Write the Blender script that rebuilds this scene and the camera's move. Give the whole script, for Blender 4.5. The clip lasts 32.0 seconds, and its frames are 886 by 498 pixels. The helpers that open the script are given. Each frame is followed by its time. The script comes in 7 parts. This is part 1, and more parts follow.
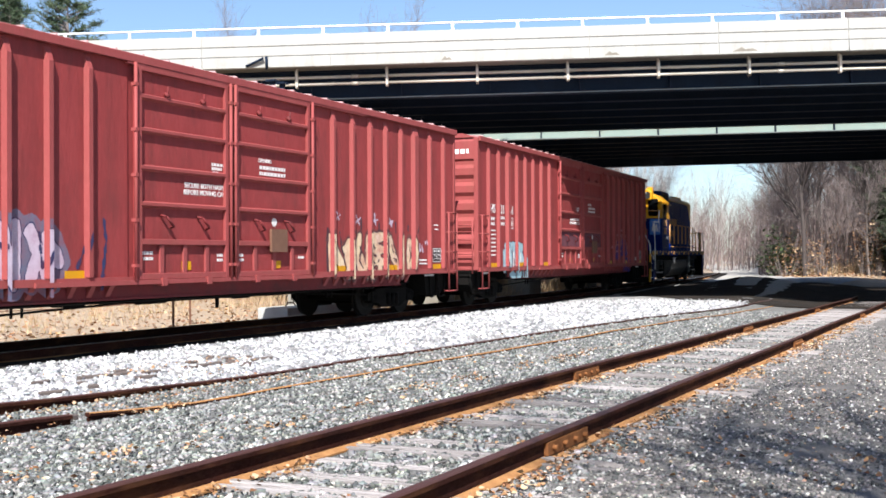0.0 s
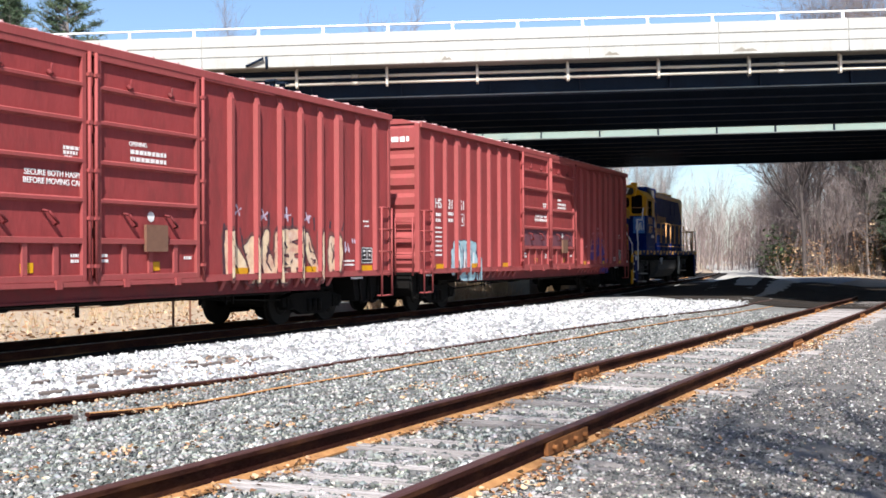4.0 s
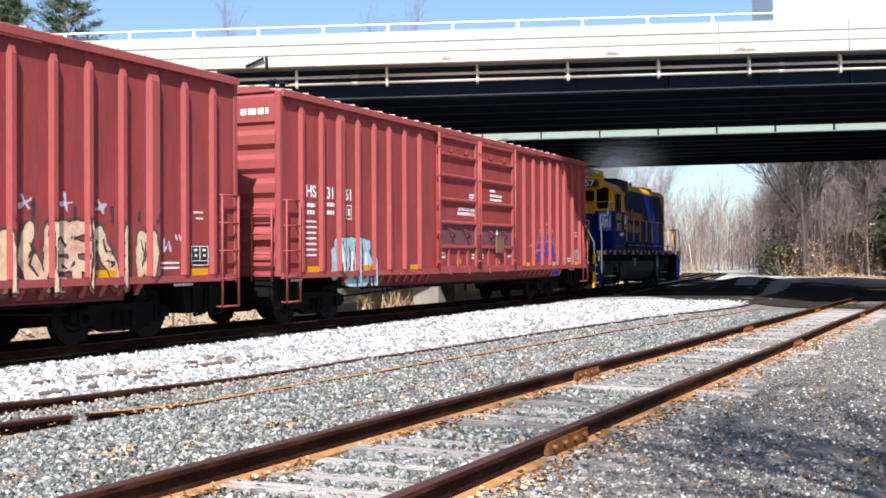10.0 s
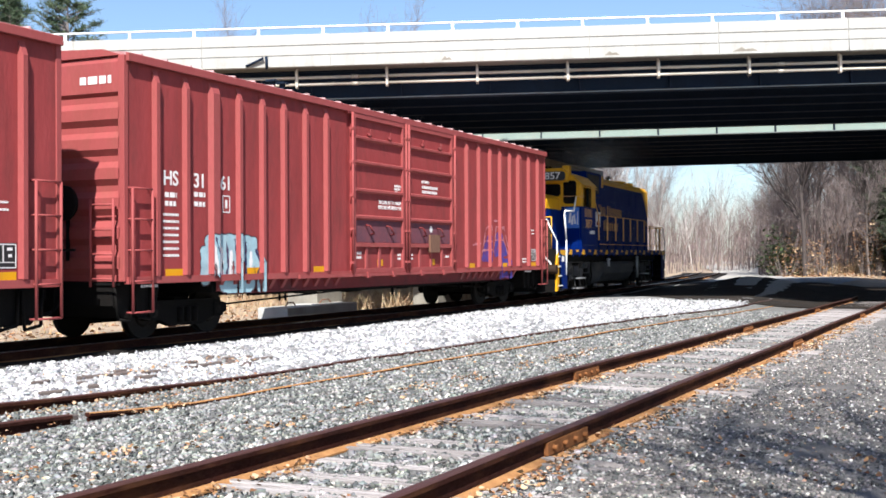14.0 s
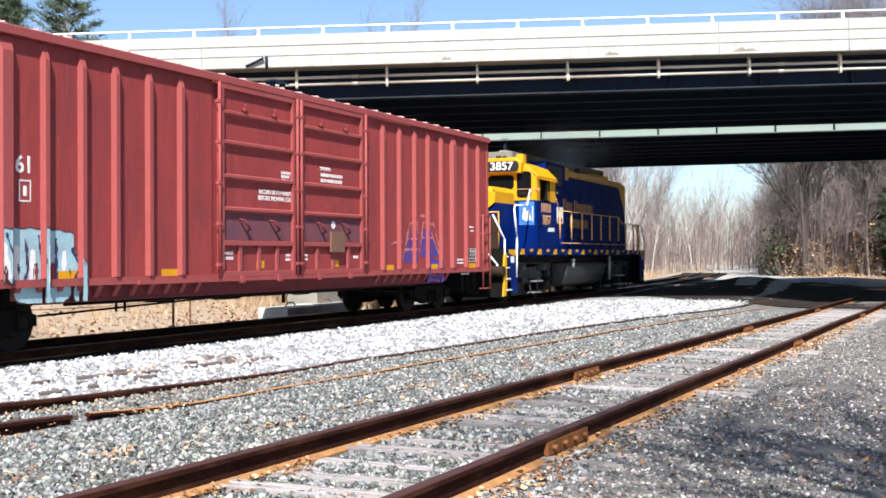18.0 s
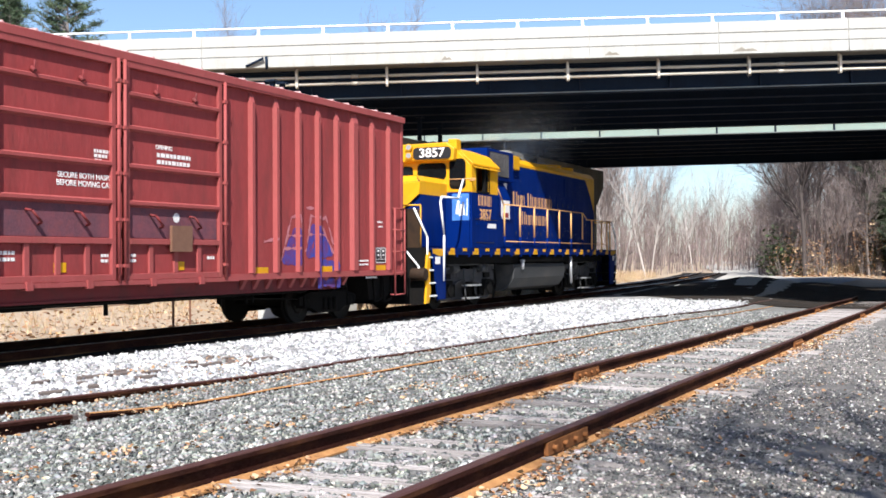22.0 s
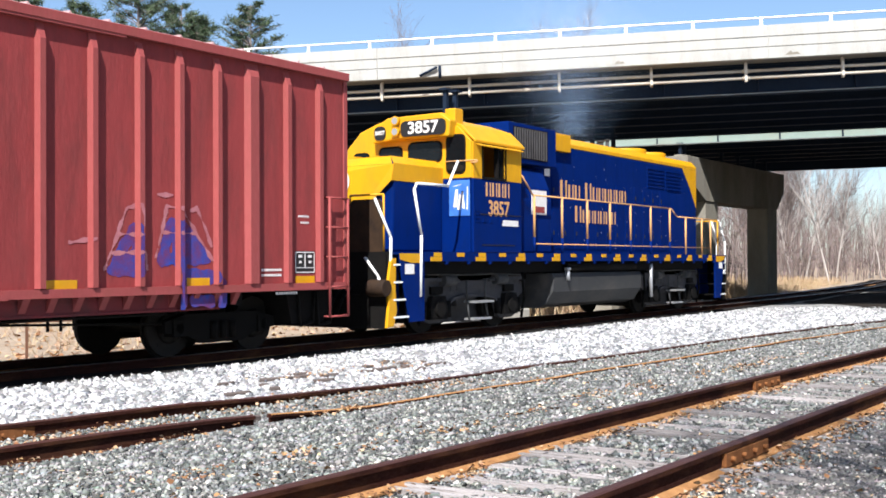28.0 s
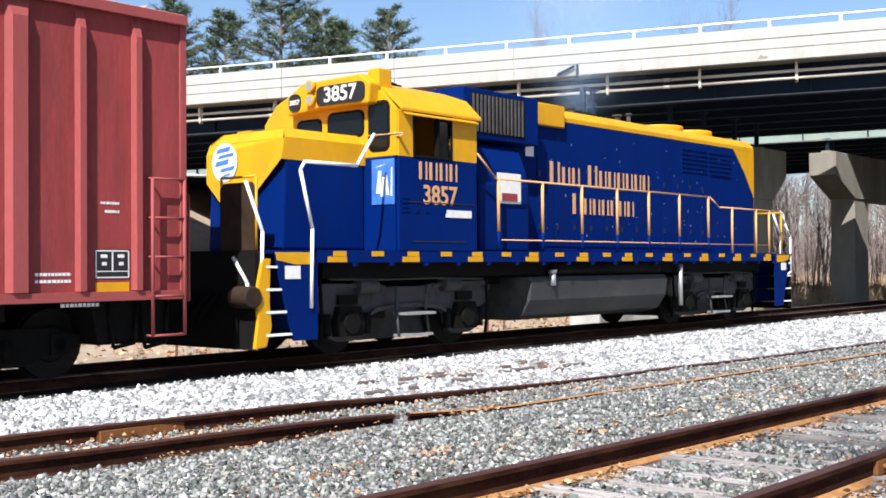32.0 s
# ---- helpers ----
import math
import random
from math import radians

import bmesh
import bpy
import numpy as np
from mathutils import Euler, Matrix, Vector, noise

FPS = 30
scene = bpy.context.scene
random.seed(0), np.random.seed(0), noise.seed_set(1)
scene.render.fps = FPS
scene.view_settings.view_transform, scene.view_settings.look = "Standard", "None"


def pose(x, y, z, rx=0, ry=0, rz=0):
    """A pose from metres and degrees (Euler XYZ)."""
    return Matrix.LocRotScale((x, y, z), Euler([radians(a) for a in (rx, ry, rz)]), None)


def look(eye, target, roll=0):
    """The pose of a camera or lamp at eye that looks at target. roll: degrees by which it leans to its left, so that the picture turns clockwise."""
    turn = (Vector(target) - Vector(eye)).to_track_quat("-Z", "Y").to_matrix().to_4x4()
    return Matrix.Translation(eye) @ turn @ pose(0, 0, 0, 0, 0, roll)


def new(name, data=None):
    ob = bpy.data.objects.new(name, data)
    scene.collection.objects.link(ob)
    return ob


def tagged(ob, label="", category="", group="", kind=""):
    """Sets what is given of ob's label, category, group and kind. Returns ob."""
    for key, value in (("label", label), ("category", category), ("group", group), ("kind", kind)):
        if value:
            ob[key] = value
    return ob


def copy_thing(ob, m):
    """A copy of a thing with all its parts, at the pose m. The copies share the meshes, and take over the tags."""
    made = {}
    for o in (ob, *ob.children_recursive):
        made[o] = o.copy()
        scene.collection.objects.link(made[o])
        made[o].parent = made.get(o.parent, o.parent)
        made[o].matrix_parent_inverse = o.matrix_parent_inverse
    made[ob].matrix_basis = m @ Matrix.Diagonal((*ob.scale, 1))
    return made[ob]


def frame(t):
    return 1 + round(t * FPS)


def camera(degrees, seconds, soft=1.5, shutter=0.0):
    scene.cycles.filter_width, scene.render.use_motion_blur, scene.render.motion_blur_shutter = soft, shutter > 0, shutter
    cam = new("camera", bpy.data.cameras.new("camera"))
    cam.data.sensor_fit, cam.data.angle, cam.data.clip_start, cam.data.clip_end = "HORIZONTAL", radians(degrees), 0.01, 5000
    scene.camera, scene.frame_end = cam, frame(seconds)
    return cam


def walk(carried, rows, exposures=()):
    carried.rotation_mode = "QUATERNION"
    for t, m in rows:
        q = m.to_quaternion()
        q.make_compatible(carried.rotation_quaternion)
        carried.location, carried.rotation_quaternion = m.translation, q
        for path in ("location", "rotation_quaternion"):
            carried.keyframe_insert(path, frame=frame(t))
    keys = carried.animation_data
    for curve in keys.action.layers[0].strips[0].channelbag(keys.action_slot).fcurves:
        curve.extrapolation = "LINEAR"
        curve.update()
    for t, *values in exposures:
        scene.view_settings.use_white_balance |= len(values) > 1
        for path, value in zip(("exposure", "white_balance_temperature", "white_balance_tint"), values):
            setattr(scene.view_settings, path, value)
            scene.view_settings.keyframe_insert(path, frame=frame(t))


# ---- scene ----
cam = camera(42.56, 32.0, soft=1.7)
EYE = (0.0, 0.0, 1.42)


def view(yaw, pitch, lean):
    """The camera's pose at the tripod: turned left by yaw, up by pitch, picture leaning by lean (degrees)."""
    a, b = radians(yaw), radians(pitch)
    way = Vector((-math.sin(a) * math.cos(b), math.cos(a) * math.cos(b), math.sin(b)))
    return look(EYE, Vector(EYE) + way * 10, -lean)


walk(cam, [(0.0, view(25.104, 0.3825, 0.278)), (12.0, view(25.104, 0.3825, 0.278)), (23.6, view(25.104, 0.3825, 0.278)),
           (24.0, view(25.12, 0.40, 0.275)), (24.5, view(25.61, 0.714, 0.25)), (25.0, view(25.887, 0.70, 0.26)),
           (25.5, view(27.089, 0.728, 0.28)), (26.5, view(29.80, 0.745, 0.28)), (27.5, view(32.456, 0.754, 0.28)),
           (28.0, view(33.775, 0.745, 0.30)), (28.5, view(35.325, 0.745, 0.33)), (29.0, view(36.464, 0.738, 0.33)),
           (29.5, view(37.702, 0.742, 0.36)), (30.0, view(38.772, 0.738, 0.38)), (30.5, view(39.634, 0.732, 0.38)),
           (31.0, view(40.254, 0.743, 0.40)), (31.5, view(40.50, 0.77, 0.40)), (32.0, view(40.688, 0.80, 0.38))],
     exposures=[(0.0, 1.05), (24.0, 1.05), (28.0, 0.98), (32.0, 0.98)])

# ---- sky and sun ----
SUN_WAY = Vector((-0.37, 0.85, -1.0)).normalized()   # the way the sunlight travels
sun_el = math.asin(-SUN_WAY.z)
sun_az = math.atan2(-SUN_WAY.x, -SUN_WAY.y)            # clockwise from +y
world = bpy.data.worlds.new("sky")
scene.world = world
world.use_nodes = True
wn = world.node_tree
wn.nodes.clear()
w_out = wn.nodes.new("ShaderNodeOutputWorld")
w_bg = wn.nodes.new("ShaderNodeBackground")
w_sky = wn.nodes.new("ShaderNodeTexSky")
w_sky.sky_type, w_sky.sun_disc = "NISHITA", False
w_sky.sun_elevation, w_sky.sun_rotation = sun_el, sun_az
w_sky.air_density, w_sky.dust_density, w_sky.ozone_density = 0.9, 0.7, 3.0
w_bg.inputs["Strength"].default_value = 0.085
wn.links.new(w_sky.outputs["Color"], w_bg.inputs["Color"])
wn.links.new(w_bg.outputs["Background"], w_out.inputs["Surface"])
sun = new("sun", bpy.data.lights.new("sun", "SUN"))
sun.data.energy, sun.data.angle, sun.data.color = 5.0, radians(0.5), (1.0, 0.965, 0.915)
sun.matrix_world = look((20, -60, 60), Vector((20, -60, 60)) + SUN_WAY)
scene.view_settings.exposure = 1.05
scene.view_settings.use_white_balance = True
scene.view_settings.white_balance_temperature = 6350


# ---- materials ----
def material(name, base, rough=0.6, metal=0.0, other=None, scale=6.0, amount=0.5, fine=60.0, fine_amount=0.25, bump=0.15,
             bump_scale=80.0, dirt=None, dirt_scale=1.5, dirt_amount=0.35, stretch=(1, 1, 1), vary=0.0, spec=0.5, step=0.01):
    """A painted, mineral or wooden surface: base colour, patches of another colour, fine grain, dirt and relief at real-world size."""
    m = bpy.data.materials.new(name)
    m.use_nodes = True
    nt = m.node_tree
    nt.nodes.clear()
    out = nt.nodes.new("ShaderNodeOutputMaterial")
    b = nt.nodes.new("ShaderNodeBsdfPrincipled")
    nt.links.new(b.outputs["BSDF"], out.inputs["Surface"])
    tc = nt.nodes.new("ShaderNodeTexCoord")
    mp = nt.nodes.new("ShaderNodeMapping")
    mp.inputs["Scale"].default_value = stretch
    nt.links.new(tc.outputs["Object"], mp.inputs["Vector"])

    def noise_node(sc, detail=6.0, rg=0.6):
        n = nt.nodes.new("ShaderNodeTexNoise")
        n.inputs["Scale"].default_value, n.inputs["Detail"].default_value, n.inputs["Roughness"].default_value = sc, detail, rg
        nt.links.new(mp.outputs["Vector"], n.inputs["Vector"])
        return n

    def ramp(src, lo, hi):
        r = nt.nodes.new("ShaderNodeMapRange")
        r.inputs["From Min"].default_value, r.inputs["From Max"].default_value = lo, hi
        nt.links.new(src, r.inputs["Value"])
        return r.outputs["Result"]

    def mix(fac, c1, c2, amount, kind="MIX"):
        k = nt.nodes.new("ShaderNodeMix")
        k.data_type, k.blend_type = "RGBA", kind
        mul = nt.nodes.new("ShaderNodeMath")
        mul.operation = "MULTIPLY"
        mul.inputs[1].default_value = amount
        nt.links.new(fac, mul.inputs[0])
        nt.links.new(mul.outputs[0], k.inputs[0])
        for slot, c in ((6, c1), (7, c2)):
            if isinstance(c, tuple):
                k.inputs[slot].default_value = (*c, 1)
            else:
                nt.links.new(c, k.inputs[slot])
        return k.outputs[2]

    big = noise_node(scale)
    grain = noise_node(fine, 4.0)
    col = mix(ramp(big.outputs["Fac"], 0.35, 0.68), base, other or tuple(c * 0.6 for c in base), amount)
    col = mix(ramp(grain.outputs["Fac"], 0.4, 0.7), col, tuple(min(1, c * 1.5 + 0.02) for c in base), fine_amount)
    if dirt:
        col = mix(ramp(noise_node(dirt_scale, 8.0, 0.7).outputs["Fac"], 0.48, 0.72), col, dirt, dirt_amount)
    if vary:
        info = nt.nodes.new("ShaderNodeObjectInfo")
        hsv = nt.nodes.new("ShaderNodeHueSaturation")
        nt.links.new(col, hsv.inputs["Color"])
        r = nt.nodes.new("ShaderNodeMapRange")
        r.inputs["To Min"].default_value, r.inputs["To Max"].default_value = 1 - vary, 1 + vary
        nt.links.new(info.outputs["Random"], r.inputs["Value"])
        nt.links.new(r.outputs["Result"], hsv.inputs["Value"])
        col = hsv.outputs["Color"]
    nt.links.new(col, b.inputs["Base Color"])
    rr = nt.nodes.new("ShaderNodeMapRange")
    rr.inputs["To Min"].default_value, rr.inputs["To Max"].default_value = max(0.02, rough - 0.12), min(1, rough + 0.12)
    nt.links.new(big.outputs["Fac"], rr.inputs["Value"])
    nt.links.new(rr.outputs["Result"], b.inputs["Roughness"])
    b.inputs["Metallic"].default_value = metal
    b.inputs["Specular IOR Level"].default_value = spec
    if bump:
        bp = nt.nodes.new("ShaderNodeBump")
        bp.inputs["Strength"].default_value, bp.inputs["Distance"].default_value = bump, step
        nt.links.new(noise_node(bump_scale, 5.0).outputs["Fac"], bp.inputs["Height"])
        nt.links.new(bp.outputs["Normal"], b.inputs["Normal"])
    return m


def island_material(name, dark, light, rough=0.85, mid=None, rare=None, rare_part=0.04):
    """Loose pieces joined in one mesh: each takes a colour of its own between dark and light."""
    m = bpy.data.materials.new(name)
    m.use_nodes = True
    nt = m.node_tree
    b = nt.nodes["Principled BSDF"]
    geo = nt.nodes.new("ShaderNodeNewGeometry")
    cr = nt.nodes.new("ShaderNodeValToRGB")
    nt.links.new(geo.outputs["Random Per Island"], cr.inputs["Fac"])
    cr.color_ramp.elements[0].color, cr.color_ramp.elements[1].color = (*dark, 1), (*light, 1)
    if mid:
        cr.color_ramp.elements.new(0.5).color = (*mid, 1)
    if rare:
        cr.color_ramp.elements[-1].position = 1 - rare_part - 0.01
        cr.color_ramp.elements.new(1 - rare_part).color = (*rare, 1)
    n = nt.nodes.new("ShaderNodeTexNoise")
    n.inputs["Scale"].default_value = 70.0
    k = nt.nodes.new("ShaderNodeMix")
    k.data_type, k.blend_type = "RGBA", "MULTIPLY"
    k.inputs[0].default_value = 0.5
    nt.links.new(cr.outputs["Color"], k.inputs[6])
    nt.links.new(n.outputs["Color"], k.inputs[7])
    nt.links.new(k.outputs[2], b.inputs["Base Color"])
    b.inputs["Roughness"].default_value = rough
    b.inputs["Specular IOR Level"].default_value = 0.25
    return m


RED = material("boxcar_red_paint", (0.27, 0.044, 0.044), 0.66, spec=0.18, other=(0.20, 0.034, 0.034), scale=1.6, amount=0.8, fine=25, fine_amount=0.12,
               bump=0.5, bump_scale=2.4, dirt=(0.10, 0.035, 0.032), dirt_scale=2.6, dirt_amount=0.5, stretch=(1, 1, 0.3), step=0.05)
RED_RIB = material("sun_bleached_red_paint", (0.285, 0.062, 0.06), 0.62, spec=0.2, other=(0.225, 0.046, 0.045), scale=2.0, amount=0.6, fine=30, fine_amount=0.15,
                   bump=0.08, dirt=(0.2, 0.07, 0.05), dirt_scale=3, dirt_amount=0.4, stretch=(1, 1, 0.3))
RED_DARK = material("grimy_red_underframe", (0.16, 0.020, 0.022), 0.7, spec=0.25, other=(0.09, 0.03, 0.03), scale=3, dirt=(0.05, 0.035, 0.03), dirt_amount=0.5)
GALV = material("weathered_roof_steel", (0.42, 0.30, 0.29), 0.55, other=(0.3, 0.1, 0.1), scale=2.5, amount=0.9, fine=30)
BLACK = material("greasy_black_iron", (0.004, 0.0037, 0.0037), 0.85, spec=0.08, other=(0.009, 0.008, 0.007), scale=5, dirt=(0.016, 0.012, 0.009), dirt_amount=0.3)
TRUCK_GREY = material("dusty_grey_iron", (0.055, 0.053, 0.056), 0.75, spec=0.12, other=(0.085, 0.08, 0.08), scale=5, dirt=(0.012, 0.010, 0.010), dirt_amount=0.6)
STEEL = material("worn_wheel_steel", (0.010, 0.0085, 0.0075), 0.7, 0.0, spec=0.15, other=(0.018, 0.014, 0.011), scale=8)
BLUE = material("locomotive_blue_paint", (0.0005, 0.0130, 0.112), 0.5, other=(0.0004, 0.0100, 0.086), spec=0.03, scale=2, amount=0.6, fine=40, fine_amount=0.06,
                bump=0.05, bump_scale=3, dirt=(0.008, 0.016, 0.04), dirt_scale=4, dirt_amount=0.25, stretch=(1, 1, 0.4))
YELLOW = material("locomotive_yellow_paint", (0.60, 0.30, 0.004), 0.45, spec=0.3, other=(0.52, 0.24, 0.004), scale=2, amount=0.5, fine=40, fine_amount=0.05,
                  bump=0.05, bump_scale=3, dirt=(0.35, 0.19, 0.03), dirt_scale=3, dirt_amount=0.35, stretch=(1, 1, 0.4))
LETTER = material("faded_orange_lettering", (0.56, 0.29, 0.11), 0.6, spec=0.15, other=(0.48, 0.30, 0.16), scale=8)
WHITE = material("white_stencil_paint", (0.72, 0.70, 0.68), 0.6, other=(0.55, 0.5, 0.48), scale=9, amount=0.6)
HAND_WHITE = material("white_handrail_paint", (0.78, 0.78, 0.76), 0.5, other=(0.6, 0.6, 0.58), scale=6)
PLATE_BLACK = material("black_plate", (0.008, 0.008, 0.009), 0.5, scale=5)
TANK_GREY = material("dusty_fuel_tank", (0.04, 0.041, 0.043), 0.6, spec=0.2, other=(0.05, 0.05, 0.05), scale=3, dirt=(0.15, 0.13, 0.11), dirt_amount=0.4, stretch=(1, 0.4, 1))
GLASS = material("dark_cab_glass", (0.004, 0.005, 0.006), 0.08, spec=0.22, bump=0, scale=2)
# rust on the rail sides, darkened for the shade below the head
RAIL_RUST_SHADED = material("rusty_rail_side_with_shade", (0.032, 0.009, 0.006), 0.9, spec=0.05, other=(0.013, 0.006, 0.004), scale=9, amount=0.8, fine=90, fine_amount=0.4,
                     bump=0.3, bump_scale=150, dirt=(0.16, 0.07, 0.03), dirt_scale=4, dirt_amount=0.5, stretch=(1, 0.3, 1))
JOINT_RUST = material("orange_brown_joint_rust", (0.21, 0.085, 0.03), 0.9, spec=0.1, other=(0.12, 0.045, 0.018), scale=14, amount=0.8, fine=120, bump=0.3)
RAIL_FOOT = material("orange_rail_foot", (0.36, 0.185, 0.075), 0.9, spec=0.1, other=(0.20, 0.09, 0.035), scale=12, amount=0.8, fine=120, fine_amount=0.3, bump=0.3)
RAIL_TOP = material("dull_rail_head", (0.062, 0.024, 0.018), 0.5, 0.1, spec=0.3, other=(0.045, 0.022, 0.016), scale=7, stretch=(1, 0.2, 1))
RAIL_SHINE = material("polished_rail_head", (0.35, 0.33, 0.32), 0.3, 0.9, other=(0.25, 0.2, 0.18), scale=7, stretch=(1, 0.2, 1))
TIE = material("weathered_grey_tie", (0.34, 0.31, 0.30), 0.95, spec=0.1, other=(0.10, 0.088, 0.082), scale=7, amount=0.95, fine=60, fine_amount=0.4, bump=0.6,
               bump_scale=40, stretch=(0.25, 5, 5), vary=0.35)
CONCRETE = material("weathered_bridge_concrete", (0.41, 0.405, 0.385), 0.9, other=(0.31, 0.305, 0.28), scale=1.1, amount=0.9, fine=35, fine_amount=0.2,
                    bump=0.15, bump_scale=30, dirt=(0.24, 0.22, 0.18), dirt_scale=1.6, dirt_amount=0.55, stretch=(1, 1, 0.25))
CONCRETE_DARK = material("stained_pier_concrete", (0.26, 0.245, 0.21), 0.95, spec=0.05, other=(0.13, 0.12, 0.10), scale=1.0, amount=0.7, fine=30, bump=0.2,
                         bump_scale=25, dirt=(0.2, 0.16, 0.12), dirt_scale=0.9, dirt_amount=0.5, stretch=(1, 1, 0.4))
# blue-green paint taken close to black, with the under-deck shade in it
GIRDER = material("blue_green_girder_paint_with_shade", (0.009, 0.018, 0.036), 0.7, spec=0.1, other=(0.007, 0.013, 0.026), scale=2, dirt=(0.012, 0.010, 0.008), dirt_amount=0.3)
# pale grey for the light that the flange edge catches
GIRDER_EDGE = material("sunlit_grey_girder_edge", (0.15, 0.17, 0.17), 0.7, other=(0.09, 0.11, 0.12), scale=3, dirt=(0.16, 0.10, 0.06), dirt_amount=0.4)
# lit version of the girder colour
GIRDER_LIT = material("sunlit_green_girder_paint", (0.21, 0.27, 0.24), 0.6, other=(0.16, 0.21, 0.185), scale=2, dirt=(0.3, 0.22, 0.15), dirt_amount=0.3)
PIPE = material("galvanised_conduit", (0.55, 0.5, 0.42), 0.5, 0.3, other=(0.42, 0.36, 0.29), scale=3, dirt=(0.2, 0.12, 0.07), dirt_amount=0.35, stretch=(0.3, 0.3, 1))
RAILING = material("aluminium_bridge_rail", (0.72, 0.72, 0.70), 0.4, 0.3, other=(0.6, 0.6, 0.58), scale=4)
BARK = material("grey_bark", (0.20, 0.165, 0.15), 0.9, other=(0.12, 0.10, 0.09), scale=5, fine=50, bump=0.5, bump_scale=30, stretch=(1, 1, 0.3), vary=0.25)
BARK_DARK = material("dark_maple_bark", (0.085, 0.07, 0.065), 0.95, spec=0.1, other=(0.05, 0.042, 0.04), scale=5, fine=50, bump=0.5, bump_scale=30, stretch=(1, 1, 0.3), vary=0.2)
BARK_PALE = material("white_birch_bark", (0.42, 0.38, 0.355), 0.8, other=(0.26, 0.23, 0.21), scale=3, fine=40, bump=0.2, stretch=(1, 1, 3), vary=0.15)
TWIG = material("reddish_bare_twigs", (0.20, 0.16, 0.15), 0.9, other=(0.14, 0.11, 0.10), scale=2, bump=0, vary=0.25)
NEEDLE = island_material("pine_needles", (0.035, 0.065, 0.035), (0.17, 0.21, 0.12), 0.6, mid=(0.085, 0.125, 0.065))
HEDGE = island_material("evergreen_leaves", (0.02, 0.036, 0.014), (0.085, 0.115, 0.045), 0.6)
DRY_LEAF = island_material("dry_leaves", (0.16, 0.065, 0.03), (0.74, 0.54, 0.35), 0.85, mid=(0.44, 0.24, 0.115))
GROUND = material("dry_grass_ground", (0.34, 0.275, 0.21), 0.95, spec=0.1, other=(0.24, 0.185, 0.135), scale=0.7, amount=0.8, fine=9, fine_amount=0.4, bump=0.8,
                  bump_scale=12, dirt=(0.40, 0.23, 0.12), dirt_scale=2.5, dirt_amount=0.5, step=0.05)
BALLAST_BED = material("grey_ballast_bed", (0.17, 0.17, 0.163), 0.95, spec=0.1, other=(0.11, 0.11, 0.106), scale=3, amount=0.7, fine=45, fine_amount=0.7, bump=1.0,
                       bump_scale=45, dirt=(0.2, 0.14, 0.09), dirt_scale=1.1, dirt_amount=0.4, step=0.04)
BALLAST_WHITE_BED = material("pale_limestone_bed", (0.26, 0.26, 0.26), 0.95, other=(0.18, 0.18, 0.18), scale=3, amount=0.6, fine=40, fine_amount=0.6, bump=1.0,
                             bump_scale=40, dirt=(0.4, 0.33, 0.26), dirt_scale=1.0, dirt_amount=0.3, step=0.04)
# bed colour blackened to carry the shadow under the train
TRAIN_SHADE_BED = material("train_shade_track_bed", (0.018, 0.016, 0.015), 0.9, spec=0.06, other=(0.012, 0.011, 0.011), scale=4, fine=40, fine_amount=0.3, bump=1.0, bump_scale=40, step=0.04)
DIRT = material("grey_brown_dirt", (0.17, 0.16, 0.15), 0.95, spec=0.08, other=(0.085, 0.08, 0.076), scale=5, amount=0.8, fine=60, fine_amount=0.5, bump=1.0, bump_scale=70, dirt=(0.16, 0.11, 0.08), dirt_scale=3, step=0.015)
# near-black ground colour that holds the shade below the bridges
BRIDGE_SHADE = material("bridge_shade_ground", (0.022, 0.019, 0.017), 0.95, spec=0.05, other=(0.028, 0.024, 0.021), scale=1.5, fine=25, fine_amount=0.3, bump=0.8, bump_scale=20, dirt=(0.09, 0.06, 0.04), dirt_scale=1.0, step=0.04)
ROADBED = material("pale_gravel_road", (0.36, 0.34, 0.31), 0.95, other=(0.28, 0.26, 0.23), scale=1.0, fine=30, bump=0.5, bump_scale=25)
STONE_GREY = island_material("grey_ballast_stone", (0.055, 0.06, 0.058), (0.47, 0.465, 0.44), 0.85, mid=(0.235, 0.242, 0.23), rare=(0.74, 0.70, 0.64), rare_part=0.03)
STONE_WHITE = island_material("pale_limestone_stone", (0.15, 0.155, 0.165), (0.88, 0.87, 0.86), 0.85, mid=(0.52, 0.52, 0.525))
STONE_BROWN = island_material("brown_grey_stone", (0.06, 0.06, 0.06), (0.46, 0.42, 0.39), 0.85, mid=(0.17, 0.165, 0.16), rare=(0.8, 0.75, 0.68), rare_part=0.06)
ROTTEN = material("rotten_timber", (0.11, 0.085, 0.075), 0.95, other=(0.05, 0.04, 0.035), scale=8, fine=60, fine_amount=0.3, bump=0.5, stretch=(0.2, 1, 1))
ASPHALT = material("road_asphalt", (0.06, 0.06, 0.06), 0.9, scale=3)
TRUCK_WHITE = material("white_truck_paint", (0.82, 0.82, 0.82), 0.35, scale=2, other=(0.76, 0.76, 0.76), bump=0)
RUBBER = material("black_rubber", (0.015, 0.015, 0.015), 0.85, scale=9)
DARK_PAINT = material("dark_car_paint", (0.02, 0.02, 0.025), 0.3, scale=2, bump=0)
LOADER_YELLOW = material("loader_yellow_paint", (0.75, 0.45, 0.03), 0.45, scale=2, dirt=(0.3, 0.2, 0.08), bump=0)
LOADER_GLASS = material("blue_grey_loader_glass", (0.05, 0.11, 0.16), 0.12, scale=2, bump=0)
